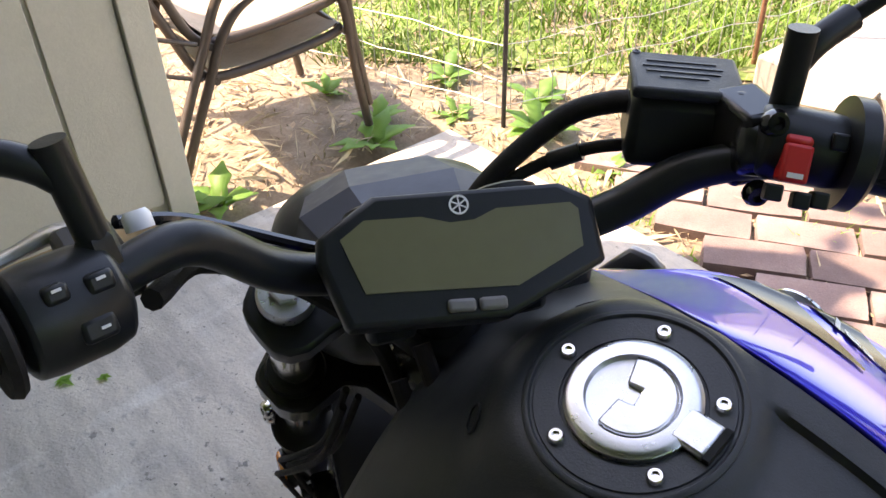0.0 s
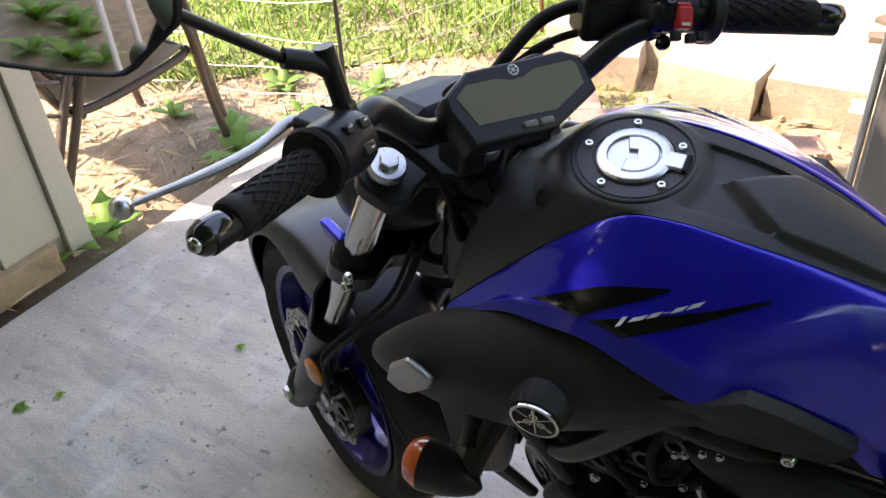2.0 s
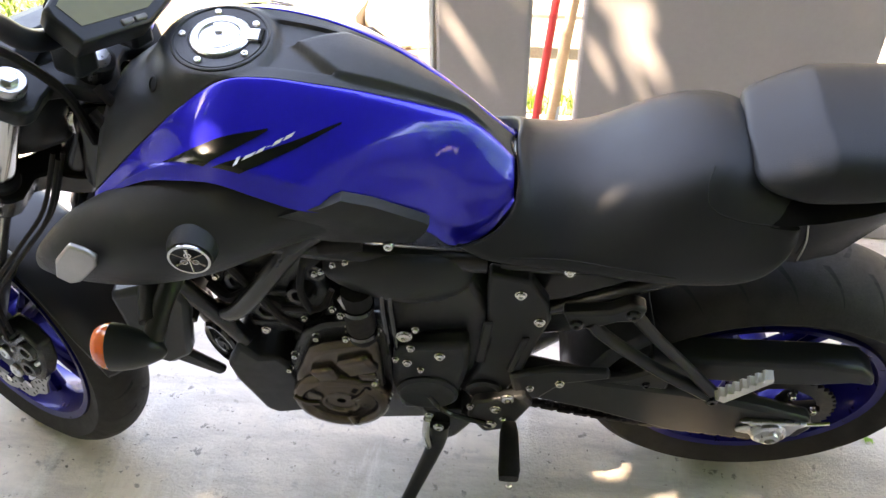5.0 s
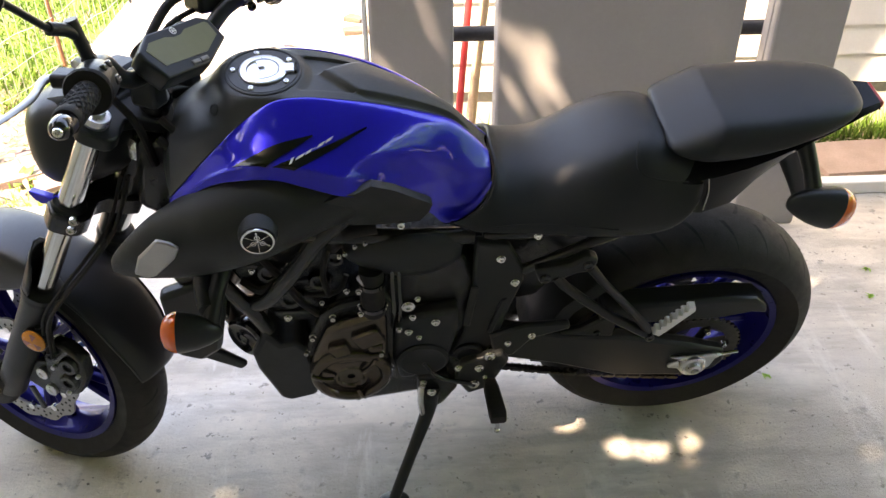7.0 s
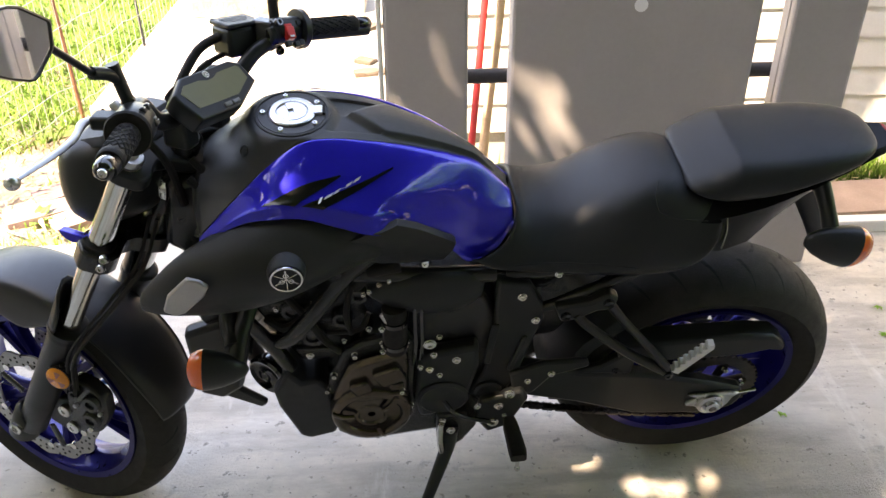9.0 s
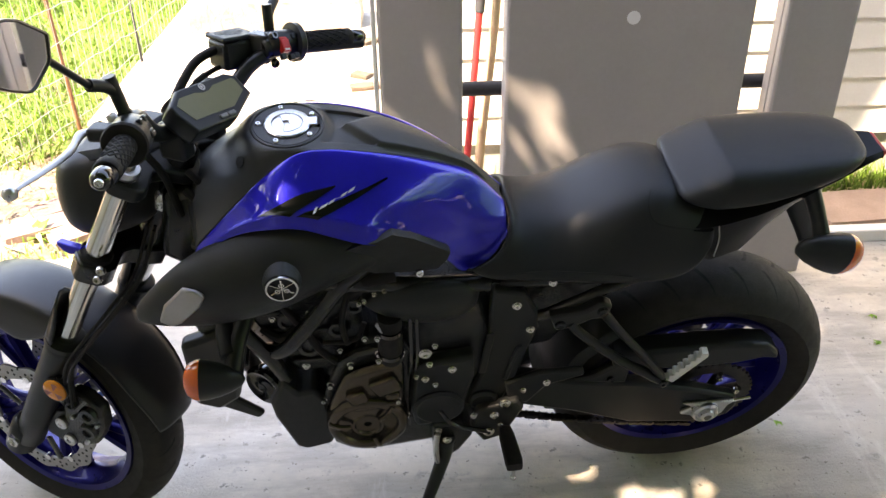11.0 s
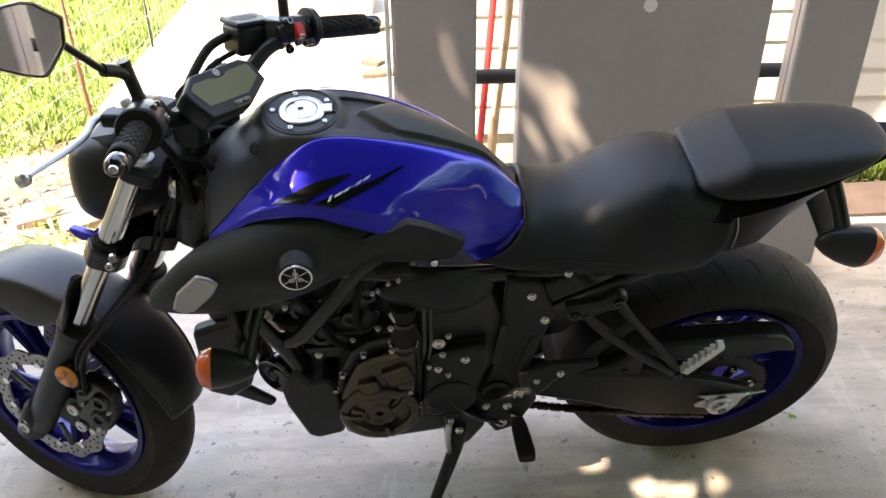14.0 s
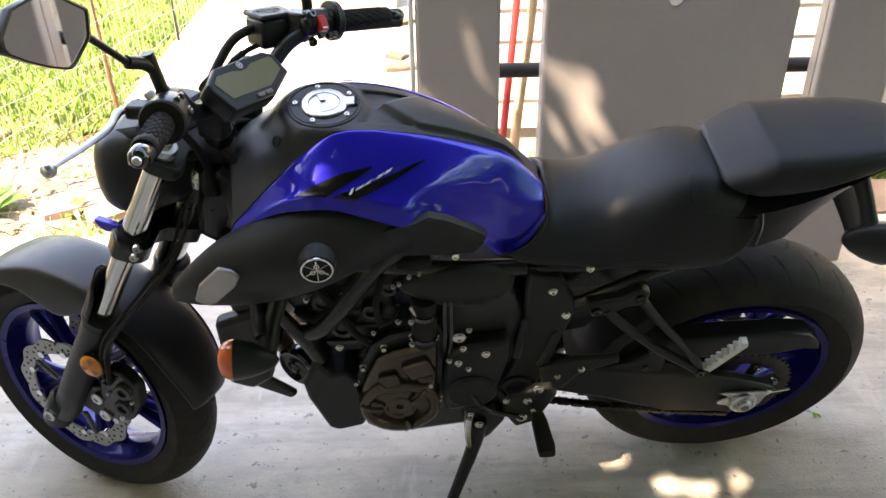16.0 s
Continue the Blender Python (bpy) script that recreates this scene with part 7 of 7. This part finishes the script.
for k, (x, y, n, sz) in enumerate(((3.05, 0.02, 12, 0.16), (3.30, -0.10, 11, 0.15), (2.90, 0.12, 9, 0.12), (3.50, 0.16, 12, 0.17), (3.75, 0.05, 12, 0.20), (3.30, 0.16, 9, 0.13))):
    weed(x, y, n, sz, 70 + k)

# scraps of leaf on the slab
for k, (x, y, sz) in enumerate(((-1.52, -0.31, 0.022), (-1.47, -0.24, 0.014), (-1.2, 0.1, 0.012), (-1.62, 0.35, 0.013), (-1.35, -0.6, 0.015), (-1.0, 0.55, 0.012), (1.02, 0.10, 0.011), (1.45, 0.42, 0.012), (1.50, 0.55, 0.011), (-0.62, -0.33, 0.012))):
    bm = bmesh.new()
    r = random.Random(k)
    for j in range(4):
        a = r.uniform(0, 6.28)
        q = V(r.uniform(-1, 1), r.uniform(-1, 1), 0) * sz * 0.6
        d, sd = V(math.cos(a), math.sin(a), 0.15), V(-math.sin(a), math.cos(a), 0.1)
        bm.faces.new([bm.verts.new(q + p) for p in (d * -sz, sd * sz * 0.4 + V(0, 0, 0.004), d * sz, sd * sz * -0.4 + V(0, 0, 0.003))])
    tagged(part("fallen_leaf", bm, "weed", m=pose(x, y, 0.005), smooth=0), "small yellow-green leaf scrap on the concrete", "leaf", group="leaf scraps")

# ---- an unseen tree, added out of view to block the sun over the slab ----
tree = empty("tree", Matrix.Translation((-3.6, -2.2, 0)), "unseen leafy tree added to shade the slab", "tree")
bm = bmesh.new()
tube(bm, [V(0, 0, -0.1), V(0.1, 0.05, 1.3), V(0.35, 0.25, 2.5), V(0.9, 0.6, 3.5), V(1.7, 1.0, 4.3)], [0.20, 0.16, 0.14, 0.10, 0.05], seg=14, n=5)
part("trunk", bm, "bark", tree, "rough brown trunk")
for pts in (((0.3, 0.2, 2.4), (1.2, -0.2, 3.4), (2.6, -0.3, 4.0), (3.8, 0.2, 4.2)), ((0.6, 0.4, 3.0), (1.6, 0.9, 3.7), (2.8, 1.15, 4.0)), ((0.9, 0.6, 3.5), (2.2, 0.6, 4.3), (3.7, 0.9, 4.6)), ((0.2, 0.1, 2.0), (-0.8, 0.6, 3.1), (-1.4, 1.0, 3.9)), ((2.4, -0.3, 3.9), (4.6, -0.2, 4.2), (6.6, 0.4, 4.2)), ((2.6, 1.8, 3.9), (4.4, 2.6, 4.1), (6.4, 3.0, 4.1)), ((1.2, -0.2, 3.4), (2.4, -1.6, 3.9), (3.9, -2.2, 4.0))):
    bm = bmesh.new()
    tube(bm, [Vector(p) for p in pts], [0.09, 0.06, 0.03, 0.012][:len(pts)], seg=10, n=5)
    part("limb", bm, "bark", tree)
r = np.random.RandomState(21)
# small openings cut in the leaves to cast dapples, each named by a spot that the sun reaches through it: (x, y, z,
# reach, holes)
GAPS = ((0.19, 0.82, 0.72, 0.028, 9), (0.23, 0.82, 0.60, 0.016, 5), (0.06, 0.82, 0.54, 0.030, 9), (0.11, 0.82, 0.46, 0.036, 12), (0.23, 0.82, 0.50, 0.020, 5), (0.42, 0.82, 0.65, 0.018, 7), (0.47, 0.82, 0.68, 0.008, 2),
        (0.490, 0.82, 0.62, 0.020, 12), (0.515, 0.82, 0.56, 0.032, 24), (0.49, 0.82, 0.49, 0.034, 20), (0.545, 0.82, 0.47, 0.038, 30), (0.570, 0.82, 0.41, 0.034, 20), (0.44, 0.82, 0.43, 0.020, 6),
        (0.433, -0.056, 0, 0.050, 9), (0.412, 0.02, 0, 0.010, 1), (0.45, -0.085, 0, 0.025, 3), (0.527, -0.128, 0, 0.022, 3), (0.583, -0.122, 0, 0.028, 4), (0.632, -0.075, 0, 0.025, 1), (0.682, -0.124, 0, 0.028, 4), (0.740, -0.105, 0, 0.034, 5), (0.739, 0.0, 0, 0.012, 1), (0.715, -0.150, 0, 0.035, 4), (0.40, -0.13, 0, 0.020, 1),
        (0.43, -0.20, 0.92, 0.030, 3), (0.475, -0.21, 0.93, 0.012, 1), (0.40, -0.19, 0.825, 0.015, 1), (0.50, -0.22, 0.885, 0.008, 1))
rays = []
for x, y, z, reach, n in GAPS:
    c = Vector((x, y, z))
    s1 = SUN_DIR.cross(V(0, 0, 1)).normalized()
    s2 = SUN_DIR.cross(s1)
    for k in range(n):
        a, d = r.uniform(0, 6.283), reach * math.sqrt(r.uniform(0, 1))
        rays.append((*(c + s1 * (d * math.cos(a)) + s2 * (d * math.sin(a))), r.uniform(0.002, 0.008)))
RC = np.array([q[:3] for q in rays])
RR = np.array([q[3] for q in rays])
SD = np.array(SUN_DIR)
vs, fs = [], []
tip = Vector((-3.6, -2.2, 0))
while len(fs) < 84000:
    x, y, z = r.uniform(-4.6, 7.2), r.uniform(-5.6, 0.45), r.uniform(3.2, 4.9)
    if abs((z - 4.05) / 0.85) ** 2 + max(0, abs(x - 1.3) - 4.9) ** 2 > 1 + 0.4 * noise.noise(Vector((x, y, z)) * 1.4):
        continue
    reach = 0.92 + 0.34 * (1 - ease(-0.25, 0.10, x - SUN_DIR.x / SUN_DIR.z * z))
    if y - SUN_DIR.y / SUN_DIR.z * (z - 1.2) > reach + 0.06 * noise.noise(Vector((x * 3, z * 3, 4))):
        continue
    if x < -2.75 + 0.2 * noise.noise(Vector((y * 2, z * 2, 7))) and (z < 3.9 or r.uniform() > 0.15):
        continue
    p = Vector((x, y, z))
    # an opening cut in the crown towards the south-west so that the tank front reflects sky, a few leaves left across
    # it; the sun finds no way through it to the screen or the slab
    view = (p - V(-0.12, -0.30, 0.95)).normalized().dot(V(-0.64, -0.13, 0.76).normalized())
    wall_spot = p - SUN_DIR * ((p.y - 0.83) / SUN_DIR.y)
    slab_spot = p - SUN_DIR * (p.z / SUN_DIR.z)
    shading = (-0.12 < wall_spot.x < 1.5 and -0.1 < wall_spot.z < 1.4) or (slab_spot.x > -0.7 and slab_spot.y < 0.85)
    if view > 0.958 and not shading and r.uniform() < 0.94:
        continue
    L = r.uniform(0.055, 0.095)
    rel = np.array((x, y, z)) - RC
    away = np.linalg.norm(rel - np.outer(rel @ SD, SD), axis=1) - RR
    if away.min() < L * 0.34 and r.uniform() > 0.13:
        continue
    q = Euler((r.uniform(-0.9, 0.9), r.uniform(-0.9, 0.9), r.uniform(0, 6.283))).to_matrix()
    k = len(vs)
    for u, v in ((-1, 0), (-0.2, 0.5), (1, 0), (-0.2, -0.5)):
        vs.append(tuple(p - tip + q @ Vector((u * L, v * L, 0))))
    fs.append((k, k + 1, k + 2, k + 3))
me = bpy.data.meshes.new("crown")
me.from_pydata(vs, [], fs)
me.materials.append(M["leaf"])
crown = new("crown", me)
crown.parent = tree
tagged(crown, "dense unseen foliage with gaps cut for sun dapples", kind="stuff")
